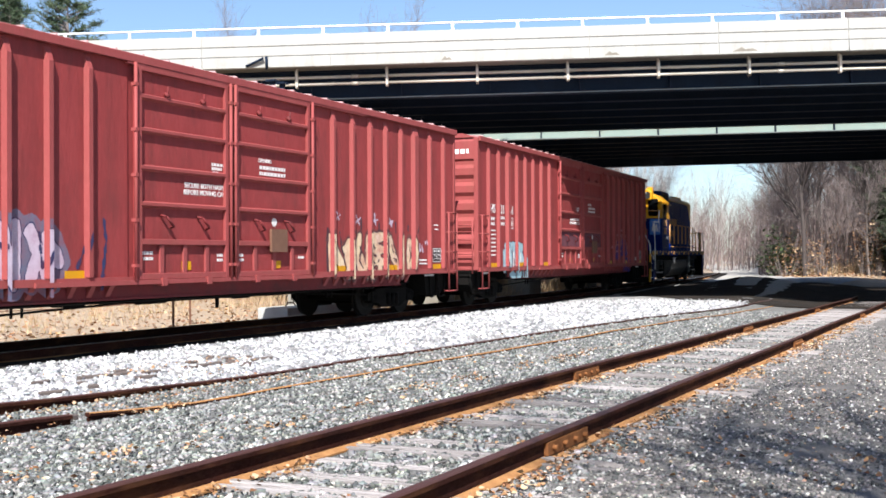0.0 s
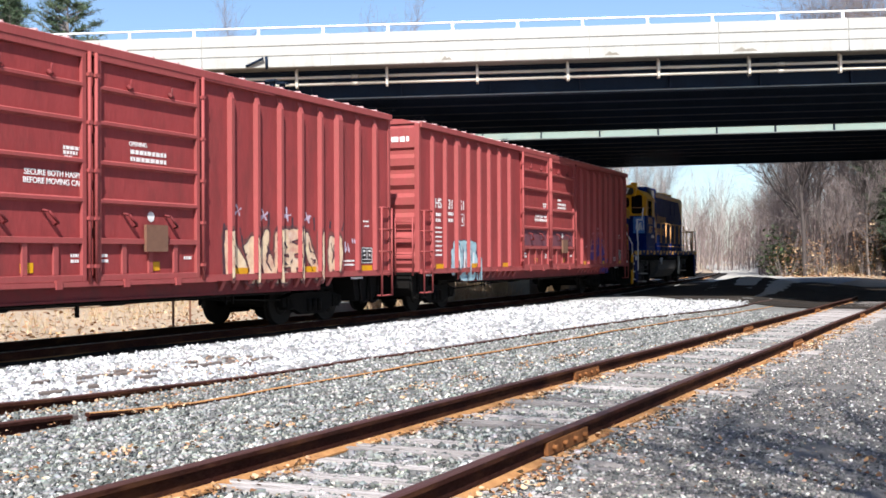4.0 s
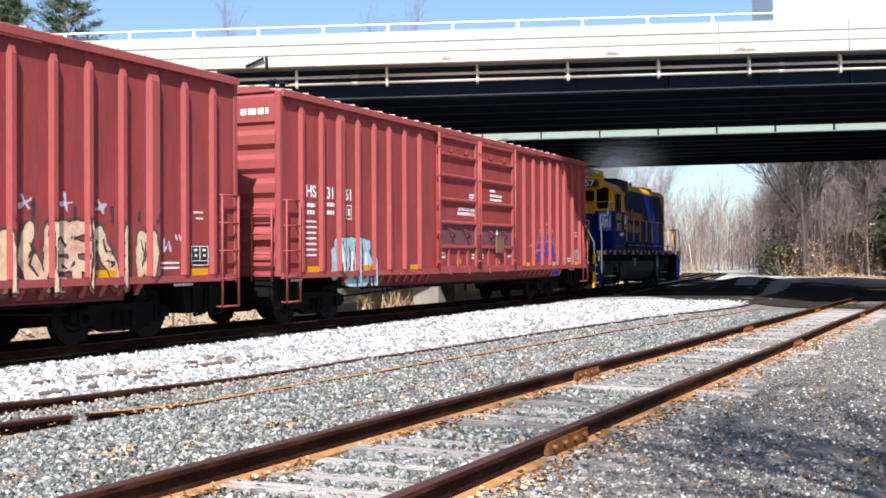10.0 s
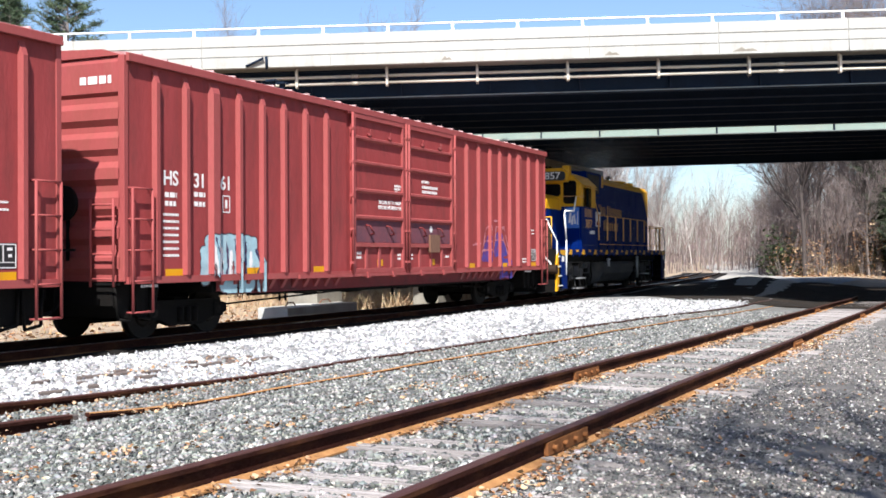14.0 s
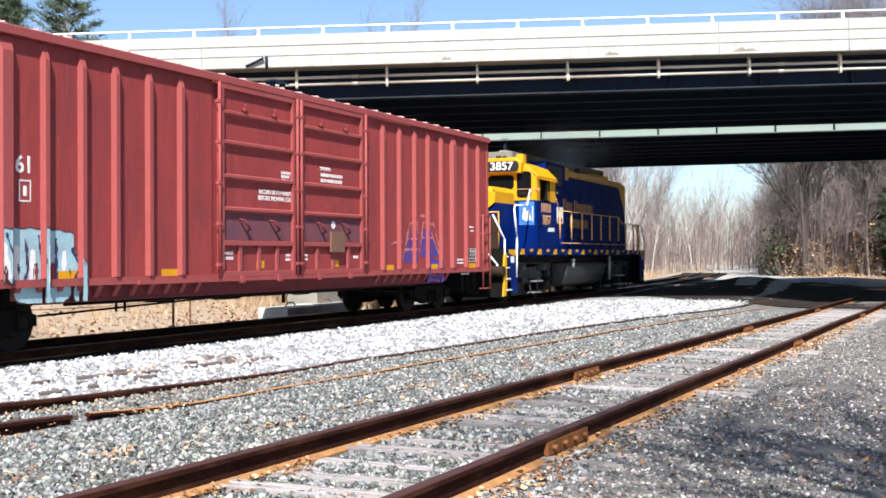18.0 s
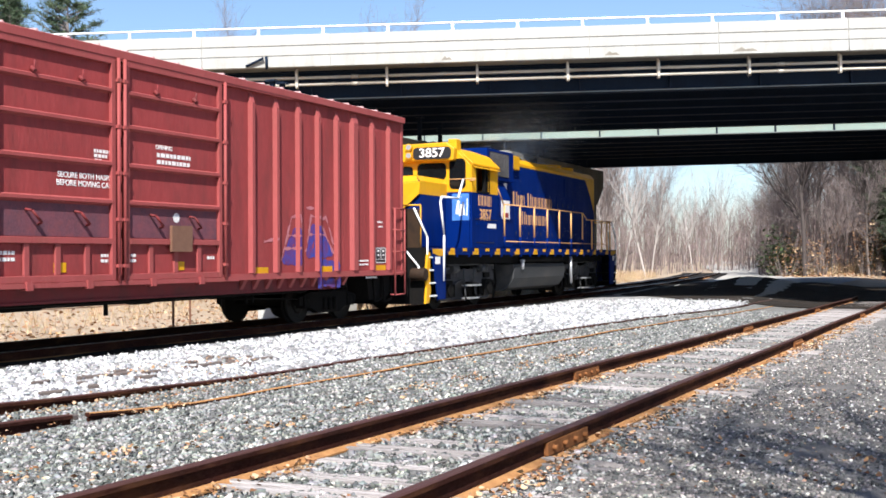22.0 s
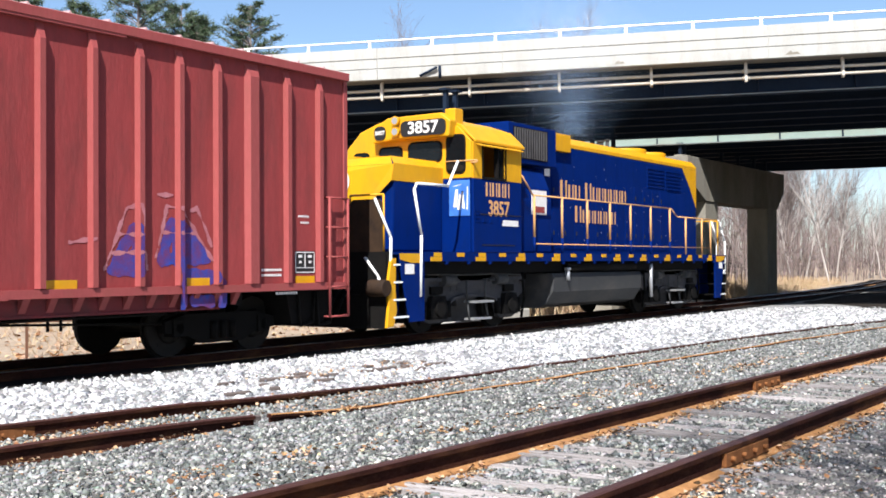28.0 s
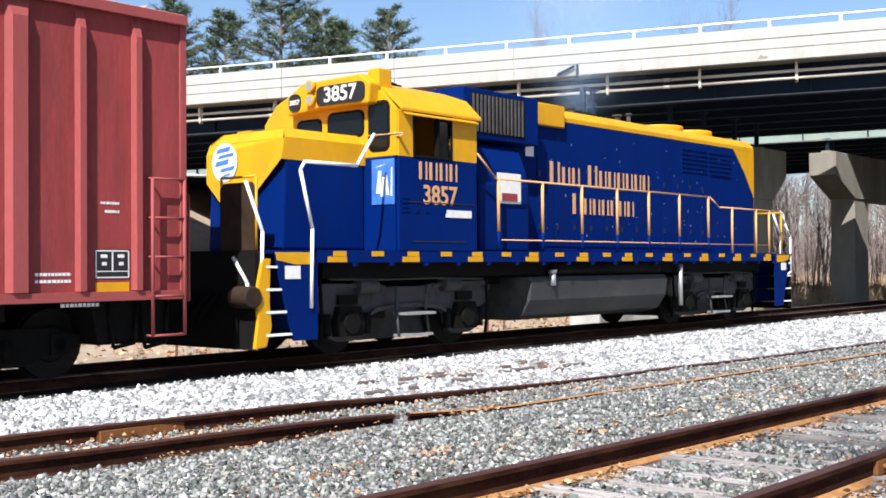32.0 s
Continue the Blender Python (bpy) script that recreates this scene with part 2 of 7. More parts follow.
GRAF_A = material("cream_spray_paint", (0.68, 0.53, 0.33), 0.65, other=(0.42, 0.18, 0.14), scale=3.0, amount=1.0, dirt=(0.72, 0.62, 0.50), dirt_scale=4, dirt_amount=0.6)
GRAF_B = material("pale_blue_spray_paint", (0.30, 0.48, 0.53), 0.65, other=(0.2, 0.26, 0.30), scale=4, amount=0.7, dirt=(0.5, 0.6, 0.62), dirt_scale=3, dirt_amount=0.5)
GRAF_C = material("deep_blue_spray_paint", (0.018, 0.055, 0.30), 0.7, spec=0.15, other=(0.14, 0.025, 0.06), scale=3.5, amount=0.9, dirt=(0.20, 0.03, 0.04), dirt_scale=5, dirt_amount=0.6)
GRAF_D = material("lilac_spray_paint", (0.52, 0.42, 0.50), 0.65, other=(0.38, 0.24, 0.32), scale=4, amount=0.85, dirt=(0.55, 0.5, 0.58), dirt_scale=3, dirt_amount=0.5)
GRAF_R = material("faded_pink_spray_paint", (0.42, 0.16, 0.18), 0.6, other=(0.3, 0.08, 0.09), scale=4, amount=0.8)
GRAF_E = material("dark_blue_spray_paint", (0.03, 0.04, 0.10), 0.7, spec=0.1, other=(0.10, 0.03, 0.05), scale=4, amount=0.7)
GRAF_LINE = material("dark_spray_outline", (0.05, 0.02, 0.03), 0.6, scale=3)
POSTER = material("blue_decal", (0.035, 0.12, 0.42), 0.4, other=(0.06, 0.20, 0.55), scale=3.2, amount=1.0)
RUST_PLATE = material("rusty_plate", (0.13, 0.06, 0.035), 0.8, other=(0.2, 0.1, 0.06), scale=9)
SIGNAL_SILVER = material("brushed_silver", (0.45, 0.45, 0.46), 0.4, 0.6, scale=6)
# brown grime, darkened for the shadow on the guard plates
GRIME_SHADE = material("brown_grime_and_shade", (0.035, 0.020, 0.012), 0.7, spec=0.1, other=(0.015, 0.010, 0.008), scale=5, amount=0.8, dirt=(0.08, 0.045, 0.02), dirt_amount=0.4)
SCUFF = material("scuffed_purple_grey_paint", (0.15, 0.05, 0.065), 0.7, spec=0.15, other=(0.09, 0.045, 0.06), scale=4, amount=0.9, fine=30, dirt=(0.22, 0.06, 0.06), dirt_scale=5, dirt_amount=0.6)
GRAF_SH = material("grey_blue_spray_shadow", (0.13, 0.13, 0.19), 0.7, spec=0.1, other=(0.20, 0.10, 0.13), scale=4, amount=0.8, dirt=(0.26, 0.06, 0.07), dirt_scale=6, dirt_amount=0.6)
SMOKE = material("blue_white_exhaust_smoke", (0.42, 0.62, 0.98), 1.0, spec=0.0, bump=0, scale=1)
SMOKE_PALE = material("white_exhaust_vapour", (0.86, 0.90, 0.97), 1.0, spec=0.0, bump=0, scale=1)
GRAF_BACK = material("brown_spray_shadow", (0.13, 0.055, 0.05), 0.7, spec=0.1, other=(0.24, 0.07, 0.065), scale=4, amount=0.9, dirt=(0.05, 0.025, 0.03), dirt_scale=5, dirt_amount=0.7)
PLASTIC = material("pale_blue_plastic_sheet", (0.30, 0.42, 0.62), 0.4, other=(0.55, 0.64, 0.75), scale=5)


# ---- mesh building ----
def box(bm, x0, x1, y0, y1, z0, z1):
    v = [bm.verts.new(p) for p in ((x0, y0, z0), (x1, y0, z0), (x1, y1, z0), (x0, y1, z0), (x0, y0, z1), (x1, y0, z1), (x1, y1, z1), (x0, y1, z1))]
    for f in ((3, 2, 1, 0), (4, 5, 6, 7), (0, 1, 5, 4), (1, 2, 6, 5), (2, 3, 7, 6), (3, 0, 4, 7)):
        bm.faces.new([v[i] for i in f])
    return v


def prism(bm, outline, axis, a0, a1, shift=(0, 0)):
    """An outline (counted in the two other axes, in the order x, y, z) drawn out along an axis."""
    def put(p, a):
        return {"x": (a, p[0], p[1]), "y": (p[0], a, p[1]), "z": (p[0], p[1], a)}[axis]
    lo = [bm.verts.new(put(p, a0)) for p in outline]
    hi = [bm.verts.new(put((p[0] + shift[0], p[1] + shift[1]), a1)) for p in outline]
    n = len(outline)
    for i in range(n):
        bm.faces.new((lo[i], lo[(i + 1) % n], hi[(i + 1) % n], hi[i]))
    bm.faces.new(lo[::-1])
    bm.faces.new(hi)


def cyl(bm, p0, p1, r0, r1=None, n=12, caps=True):
    p0, p1 = Vector(p0), Vector(p1)
    r1 = r0 if r1 is None else r1
    d = (p1 - p0).normalized()
    u = d.orthogonal().normalized()
    w = d.cross(u)
    rings = []
    for p, r in ((p0, r0), (p1, r1)):
        rings.append([bm.verts.new(p + (u * math.cos(2 * math.pi * i / n) + w * math.sin(2 * math.pi * i / n)) * r) for i in range(n)])
    for i in range(n):
        f = bm.faces.new((rings[0][i], rings[0][(i + 1) % n], rings[1][(i + 1) % n], rings[1][i]))
        f.smooth = True
    if caps:
        bm.faces.new(rings[0][::-1])
        bm.faces.new(rings[1])


def tube(bm, pts, r, n=8):
    for a, b in zip(pts, pts[1:]):
        cyl(bm, a, b, r, n=n)


def mesh_of(name, bm, mat):
    bmesh.ops.recalc_face_normals(bm, faces=bm.faces)
    me = bpy.data.meshes.new(name)
    bm.to_mesh(me)
    bm.free()
    me.materials.append(mat)
    return me


def part(name, bm, mat, parent=None, label="", bevel=0.0):
    ob = new(name, mesh_of(name, bm, mat))
    if parent is not None:
        ob.parent = parent
    if label:
        ob["label"] = label
    if bevel:
        mod = ob.modifiers.new("edge", "BEVEL")
        mod.width, mod.segments, mod.limit_method, mod.angle_limit = bevel, 2, "ANGLE", radians(40)
    return ob


def piece(name, me, parent, m=None):
    """One more object on a shared mesh."""
    ob = new(name, me)
    ob.parent = parent
    if m is not None:
        ob.matrix_basis = m
    return ob


def thing(name, m, label, category, group="", kind=""):
    ob = new(name)
    ob.empty_display_size = 0.3
    ob.matrix_world = m
    return tagged(ob, label, category, group, kind)


def arrays_mesh(name, verts, faces, mat, smooth=False):
    me = bpy.data.meshes.new(name)
    verts, faces = np.asarray(verts, np.float32), np.asarray(faces, np.int32)
    k = faces.shape[1]
    me.vertices.add(len(verts))
    me.vertices.foreach_set("co", verts.ravel())
    me.loops.add(faces.size)
    me.loops.foreach_set("vertex_index", faces.ravel())
    me.polygons.add(len(faces))
    me.polygons.foreach_set("loop_start", np.arange(0, faces.size, k, dtype=np.int32))
    if smooth:
        me.polygons.foreach_set("use_smooth", np.ones(len(faces), bool))
    me.update(calc_edges=True)
    me.materials.append(mat)
    return me


def words(name, text, size, mat, parent, m, depth=0.004, label=""):
    """Lettering as a thin mesh, centred at m; it faces m's +z."""
    cu = bpy.data.curves.new(name, "FONT")
    cu.body, cu.size, cu.align_x, cu.align_y, cu.extrude, cu.offset = text, size, "CENTER", "CENTER", depth, size * 0.018
    tmp = new(name, cu)
    me = bpy.data.meshes.new_from_object(tmp.evaluated_get(bpy.context.evaluated_depsgraph_get()))
    bpy.data.objects.remove(tmp)
    me.materials.clear()
    me.materials.append(mat)
    ob = new(name, me)
    ob.parent = parent
    ob.matrix_basis = m
    if label:
        ob["label"] = label
    return ob


SIDE = Matrix(((0, 0, 1, 0), (1, 0, 0, 0), (0, 1, 0, 0), (0, 0, 0, 1)))   # text in the yz plane, facing +x


def on_side(x, y, z):
    return Matrix.Translation((x, y, z)) @ SIDE


# ---- the plan: heights and tracks ----
RAIL_Z = 0.08            # top of the main line's rails
LINE_X = -13.4           # the main line's middle


def line_x(y):
    """The main line: straight past the camera, a wide curve to the left beyond."""
    return LINE_X - 0.00127 * max(0.0, y - 23.6) ** 2


def side_rail_z(y):
    """Top of the near track's rails, which falls away gently."""
    return 0.26 - 0.0103 * (min(max(y, -10.0), 42.0) - 4.5)


# ---- ground ----
def smooth_step(a, b, v):
    t = min(1.0, max(0.0, (v - a) / (b - a)))
    return t * t * (3 - 2 * t)


def ground_z(x, y):
    near = side_rail_z(y) - 0.182
    z = near + (-0.05 - near) * smooth_step(-4.6, -7.6, x) if x < -4.6 else near
    main = line_x(y)
    d = x - main
    if x < -7.0:
        z = z + (-0.10 - z) * smooth_step(3.8, 1.2, d)
    z -= 0.25 * smooth_step(-2.0, -3.2, d)
    z += 0.55 * smooth_step(-4.5, -15.0, d) + 2.5 * smooth_step(-16.0, -60.0, d)
    z += 1.9 * smooth_step(-0.145, -0.05, x / max(y, 1.0)) * smooth_step(73, 96, y)
    z += 0.9 * smooth_step(74, 150, y)
    z += 0.55 * math.exp(-((x + 8.4) / 2.0) ** 2 - ((y - 48.5) / 3.2) ** 2) + 0.3 * math.exp(-((x + 5.0) / 1.6) ** 2 - ((y - 52) / 3.0) ** 2)
    r = math.hypot(x, y)
    return z + 0.02 * noise.noise((x * 0.6, y * 0.6, 0)) + 0.10 * noise.noise((x * 0.11, y * 0.11, 3)) * smooth_step(14, 40, r)


def sheet(name, xs, ys, height, mat, lift=0.0, bend=None):
    bm_v, fc = [], []
    for y in ys:
        for x in xs:
            px = x + (bend(y) if bend else 0.0)
            bm_v.append((px, y, height(px, y) + lift))
    n = len(xs)
    for j in range(len(ys) - 1):
        for i in range(n - 1):
            a = j * n + i
            fc.append((a, a + 1, a + 1 + n, a + n))
    return new(name, arrays_mesh(name, bm_v, fc, mat, True))


def steps(*spans):
    out = []
    for a, b, d in spans:
        k = max(1, round((b - a) / d))
        out += [a + (b - a) * i / k for i in range(k)]
    return out + [spans[-1][1]]


tagged(sheet("ground", steps((-1500, -300, 200), (-300, -80, 20), (-80, -30, 5), (-30, -18, 1.5), (-18, 6, 0.5), (6, 30, 3), (30, 100, 14), (100, 1500, 200)),
             steps((-300, -60, 60), (-60, -5, 5), (-5, 50, 0.7), (50, 110, 3), (110, 200, 15), (200, 2500, 230)), ground_z, GROUND),
       "tan dry grass and leaf litter beside the railway", "ground", kind="structure")


def white_edge(y):
    return -8.35 + 0.072 * (min(max(y, -5), 34) - 8)


tagged(sheet("ballast", steps((-6.5, 4.2, 0.45)), steps((-6, 50, 0.6)), ground_z, BALLAST_BED, 0.012, lambda y: -1.6 + 0.5 * noise.noise((0, y * 0.3, 0))),
       "grey crushed stone between the tracks", "ballast", kind="structure")


def white_sheet():
    bm = bmesh.new()
    rows = []
    for y in steps((-8, 75, 0.8)):
        a, b = line_x(y) - 2.6, white_edge(y) + 0.06 * noise.noise((4, y * 0.8, 0))
        rows.append([bm.verts.new((a + (b - a) * i / 14, y, ground_z(a + (b - a) * i / 14, y) + 0.03)) for i in range(15)])
    for r0, r1 in zip(rows, rows[1:]):
        for i in range(14):
            bm.faces.new((r0[i], r0[i + 1], r1[i + 1], r1[i]))
    return part("ballast_shoulder", bm, BALLAST_WHITE_BED)


def strip(name, mat, y0, y1, left, right, lift, n=8):
    bm = bmesh.new()
    rows = []
    for y in steps((y0, y1, 0.8)):
        a, b = left(y), right(y)
        rows.append([bm.verts.new((a + (b - a) * i / n, y, ground_z(a + (b - a) * i / n, y) + lift)) for i in range(n + 1)])
    for r0, r1 in zip(rows, rows[1:]):
        for i in range(n):
            bm.faces.new((r0[i], r0[i + 1], r1[i + 1], r1[i]))
    return part(name, bm, mat)


# black strip along the line that paints in the train's shadow
tagged(strip("track_bed", TRAIN_SHADE_BED, -10, 90, lambda y: line_x(y) - 2.1, lambda y: line_x(y) + 1.42 + 0.08 * noise.noise((7, y * 1.3, 0)), 0.045),
       "ballast blackened for the shadow under the train", "track bed", kind="structure")
# dark sheet laid over the ground to deepen the bridges' shadow
tagged(strip("cinder_ground", BRIDGE_SHADE, 36.5, 62, lambda y: line_x(y) + 1.6 + 3.2 * smooth_step(42, 36.5, y), lambda y: 16.0, 0.04, 24),
       "ground darkened where the shade of the bridges falls", "ground", kind="structure")
tagged(white_sheet(), "bright pale limestone ballast along the main line", "ballast", kind="structure")


tagged(strip("dirt_shoulder", DIRT, -6, 45, lambda y: -2.38 + 0.12 * noise.noise((2, y * 0.9, 0)), lambda y: 4.5, 0.02, 16), "grey-brown dirt beside the near rail", "ground", kind="structure")


def gravel_road():
    bm = bmesh.new()
    rows = []
    for i, y in enumerate(steps((60, 130, 2.0))):
        m = line_x(min(y, 110)) + 4.5 - 0.02 * max(0, y - 62) ** 1.3
        rows.append([bm.verts.new((m + dx, y, ground_z(m + dx, y) + 0.035)) for dx in (-2.6, -1.2, 0, 1.2, 2.4)])
    for r0, r1 in zip(rows, rows[1:]):
        for i in range(4):
            bm.faces.new((r0[i], r0[i + 1], r1[i + 1], r1[i]))
    return part("gravel_road", bm, ROADBED)


tagged(gravel_road(), "pale gravel service road beyond the bridge", "road", kind="structure")


def scatter(n, rng, d0, d1, keep, s0, s1, flat=0.7, power=1.0, lift=0.012):
    """Stones thrown over a fan of ground in front of the camera, thinner with distance."""
    ang = np.radians(rng.uniform(1.0, 65.0, n))
    d = d0 + (d1 - d0) * rng.random(n) ** power
    x, y = -np.sin(ang) * d, np.cos(ang) * d
    ok = np.array([keep(a, b) for a, b in zip(x, y)])
    x, y = x[ok], y[ok]
    k = len(x)
    z = np.array([ground_z(a, b) for a, b in zip(x, y)])
    size = rng.uniform(s0, s1, k) * (0.8 + 0.5 * rng.random(k) ** 3)
    base = np.array([(-1, -1, -1), (1, -1, -1), (1, 1, -1), (-1, 1, -1), (-1, -1, 1), (1, -1, 1), (1, 1, 1), (-1, 1, 1)], float)
    v = base[None] * rng.uniform(0.45, 1.0, (k, 8, 3)) * rng.uniform(0.40, 1.35, (k, 1, 3))
    v[:, :, 2] *= flat
    q = rng.normal(size=(k, 4))
    q[:, 1:3] *= 0.45
    q /= np.linalg.norm(q, axis=1)[:, None]
    w, a, b, c = q.T
    rot = np.stack([np.stack([1 - 2 * (b * b + c * c), 2 * (a * b - c * w), 2 * (a * c + b * w)], 1),
                    np.stack([2 * (a * b + c * w), 1 - 2 * (a * a + c * c), 2 * (b * c - a * w)], 1),
                    np.stack([2 * (a * c - b * w), 2 * (b * c + a * w), 1 - 2 * (a * a + b * b)], 1)], 1)
    v = np.einsum("kij,knj->kni", rot, v) * size[:, None, None]
    v += np.stack([x, y, z + lift + size * 0.25], 1)[:, None, :]
    quads = np.array([(3, 2, 1, 0), (4, 5, 6, 7), (0, 1, 5, 4), (1, 2, 6, 5), (2, 3, 7, 6), (3, 0, 4, 7)])
    f = (quads[None] + 8 * np.arange(k)[:, None, None]).reshape(-1, 4)
    return v.reshape(-1, 3), f


rng = np.random.default_rng(5)
off_rail = lambda x: not -0.10 < x + 4.03 < 0.125 and not -0.10 < x + 2.6 < 0.125
near_line = lambda y: -7.16 + 0.062 * (y - 6.8) - 0.0009 * max(0, y - 14) ** 2
v, f = scatter(200000, rng, 3.6, 34, lambda x, y: white_edge(y) + 0.17 < x < -2.2 and off_rail(x) and abs(x - near_line(y)) > 0.06 and not (-4.0 < x < -2.6 and abs((y * 2 + 0.5) % 1 - 0.5) < 0.21 and noise.noise((x * 3.5, y * 1.7, 2)) > 0.0), 0.011, 0.028, 0.5)
tagged(new("ballast_stones", arrays_mesh("ballast_stones", v, f, STONE_GREY)), "loose grey crushed stone around the near tracks", "ballast", kind="stuff")
v, f = scatter(190000, rng, 3.6, 26, lambda x, y: -2.47 < x < 1.5 and noise.noise((x * 1.2, y * 0.9, 7)) > -0.45, 0.005, 0.018, 0.6, 1.0, 0.019)
tagged(new("dirt_stones", arrays_mesh("dirt_stones", v, f, STONE_BROWN)), "brown and grey stones beside the near rail", "gravel", kind="stuff")
v, f = scatter(120000, rng, 8, 38, lambda x, y: line_x(y) + 1.35 < x < white_edge(y), 0.020, 0.046)
tagged(new("limestone_stones", arrays_mesh("limestone_stones", v, f, STONE_WHITE)), "bright pale limestone chunks along the main line", "ballast", kind="stuff")


def leaves(name, spots, rng, s0=0.013, s1=0.034, mat=None):
    vs, fs = [], []
    for x, y, z in spots:
        a, s = rng.uniform(0, 6.28), rng.uniform(s0, s1)
        c, d = math.cos(a), math.sin(a)
        t1, t2, lift = rng.uniform(-0.7, 1.0), rng.uniform(-0.7, 1.0), rng.uniform(0.01, 0.035)
        i = len(vs)
        for u, w, h in ((-1, 0, 0), (-0.35, -0.5, t1), (0.45, -0.45, t1 * 0.6), (1, 0, 0.1), (0.45, 0.45, t2 * 0.6), (-0.35, 0.5, t2)):
            vs.append((x + (u * c - w * d) * s, y + (u * d + w * c) * s, z + lift + h * s))
        fs += [(i, i + 1, i + 2, i + 3), (i, i + 3, i + 4, i + 5)]
    return new(name, arrays_mesh(name, vs, fs, mat or DRY_LEAF))


spots = []
for _ in range(8500):
    y = rng.uniform(3.5, 34)
    x = rng.choice([-4.12, -3.9, -2.72, -2.45, -2.3]) + rng.normal() * 0.07
    if noise.noise((x * 2, y * 1.1, 9)) > -0.05:
        spots.append((x, y, ground_z(x, y) + 0.02))
for _ in range(4500):
    a, d = radians(rng.uniform(1, 62)), rng.uniform(4, 26)
    x, y = -math.sin(a) * d, math.cos(a) * d
    if x > white_edge(y) - 0.8 and noise.noise((x * 0.9, y * 0.7, 5)) > 0.12:
        spots.append((x, y, ground_z(x, y) + 0.025))
# drifts of leaves against the rail feet and in a row on the ballast
for rx, y0, y1, n in ((-3.86, 3.5, 26, 95), (-2.43, 3.5, 26, 95), (-5.2, 5.0, 17, 42), (-7.0, 5, 9, 14), (-7.9, 5, 9, 10)):
    for _ in range(n):
        cy, cx = rng.uniform(y0, y1), rx + rng.normal() * (0.05 if rx > -5 else 0.12)
        for _ in range(int(rng.integers(4, 22))):
            x, y = cx + rng.normal() * 0.045, cy + rng.normal() * 0.13
            spots.append((x, y, ground_z(x, y) + 0.015 + 0.02 * rng.random()))
for _ in range(1000):
    a, d = radians(rng.uniform(1, 24)), rng.uniform(4, 20)
    x, y = -math.sin(a) * d, math.cos(a) * d
    if x > -2.4 and noise.noise((x * 1.4, y * 1.1, 8)) > -0.1:
        spots.append((x, y, ground_z(x, y) + 0.02))
for _ in range(160):
    y = rng.uniform(10.3, 13.4)
    x = -9.4 + rng.normal() * 0.35
    spots.append((x, y, ground_z(x, y) + 0.06))
for _ in range(500):
    y = rng.uniform(5, 12)
    x = white_edge(y) + 0.5 + rng.normal() * 0.25
    spots.append((x, y, ground_z(x, y) + 0.02))
tagged(leaves("fallen_leaves", spots, rng, 0.010, 0.026), "curled orange-brown leaves lying along the rails", "leaves", kind="stuff")
spots = []
for _ in range(9000):
    y = rng.uniform(8, 60)
    x = line_x(y) - 2.9 - abs(rng.normal()) * 7
    spots.append((x, y, ground_z(x, y)))
for _ in range(9000):
    y = rng.uniform(76, 96)
    x = -y * rng.uniform(0.03, 0.15)
    spots.append((x, y, ground_z(x, y)))
tagged(leaves("leaf_litter", spots, rng, 0.03, 0.075), "dry brown leaf litter on the bank", "leaves", kind="stuff")


# ---- tracks ----
RAIL_LINE = ((-0.070, 0.0), (0.070, 0.0), (0.070, 0.012), (0.012, 0.032), (0.010, 0.118), (0.036, 0.130), (0.036, 0.158), (0.026, 0.166),
             (-0.026, 0.166), (-0.036, 0.158), (-0.036, 0.130), (-0.010, 0.118), (-0.012, 0.032), (-0.070, 0.012))


def rail(name, path, ys, parent, top, label="", scale=1.0, foot=None):
    """A rail swept along y; path(y) gives x and the height of its top."""
    bm = bmesh.new()
    rings = []
    for y in ys:
        x, z = path(y)
        rings.append([bm.verts.new((x + a * scale, y, z + (b - 0.166) * scale)) for a, b in RAIL_LINE])
    n = len(RAIL_LINE)
    for r0, r1 in zip(rings, rings[1:]):
        for i in range(n):
            fc = bm.faces.new((r0[i], r0[(i + 1) % n], r1[(i + 1) % n], r1[i]))
            fc.material_index = 1 if i in (6, 7, 8) else 2 if i in (0, 1, 2, 12, 13) else 0
    bm.faces.new(rings[0])
    bm.faces.new(rings[-1][::-1])
    me = mesh_of(name, bm, RAIL_RUST_SHADED)
    me.materials.append(top)
    me.materials.append(foot or RAIL_FOOT)
    ob = new(name, me)
    ob.parent = parent
    if label:
        ob["label"] = label
    return ob


def bar_mesh():
    bm = bmesh.new()
    for s in (-1, 1):
        box(bm, s * 0.013, s * 0.045, -0.42, 0.42, 0.035, 0.122)
        for k in (-0.32, -0.11, 0.11, 0.32):
            cyl(bm, (s * 0.03, k, 0.08), (s * 0.075, k, 0.08), 0.019, n=6)
    return mesh_of("joint_bar", bm, JOINT_RUST)


JOINT = bar_mesh()
near_track = thing("railway_track", pose(0, 0, 0), "rusty disused railway track with weathered grey ties", "railway track", "railway tracks", "structure")
for gx, joints in ((-4.035, (1.5, 12.4, 22.5, 33.0)), (-2.6, (7.5, 18.7, 30.0))):
    ob = rail("rail", lambda y, gx=gx: (gx + 0.012 * math.sin(y * 0.45), side_rail_z(y)), steps((-4, 45, 1.0)), near_track, RAIL_TOP, "dark rusty steel rail")
    for y in joints:
        piece("joint_bar", JOINT, near_track, pose(gx + 0.012 * math.sin(y * 0.45), y, side_rail_z(y) - 0.166, -0.6))
old_track = thing("railway_track", pose(0, 0, 0), "rusty rails half buried in ballast", "railway track", "railway tracks", "structure")
SIDE_FAR = lambda y: (white_edge(y) + 0.12, ground_z(white_edge(y) + 0.12, y) + 0.045 + 0.105 * smooth_step(13.0, 5.0, y))
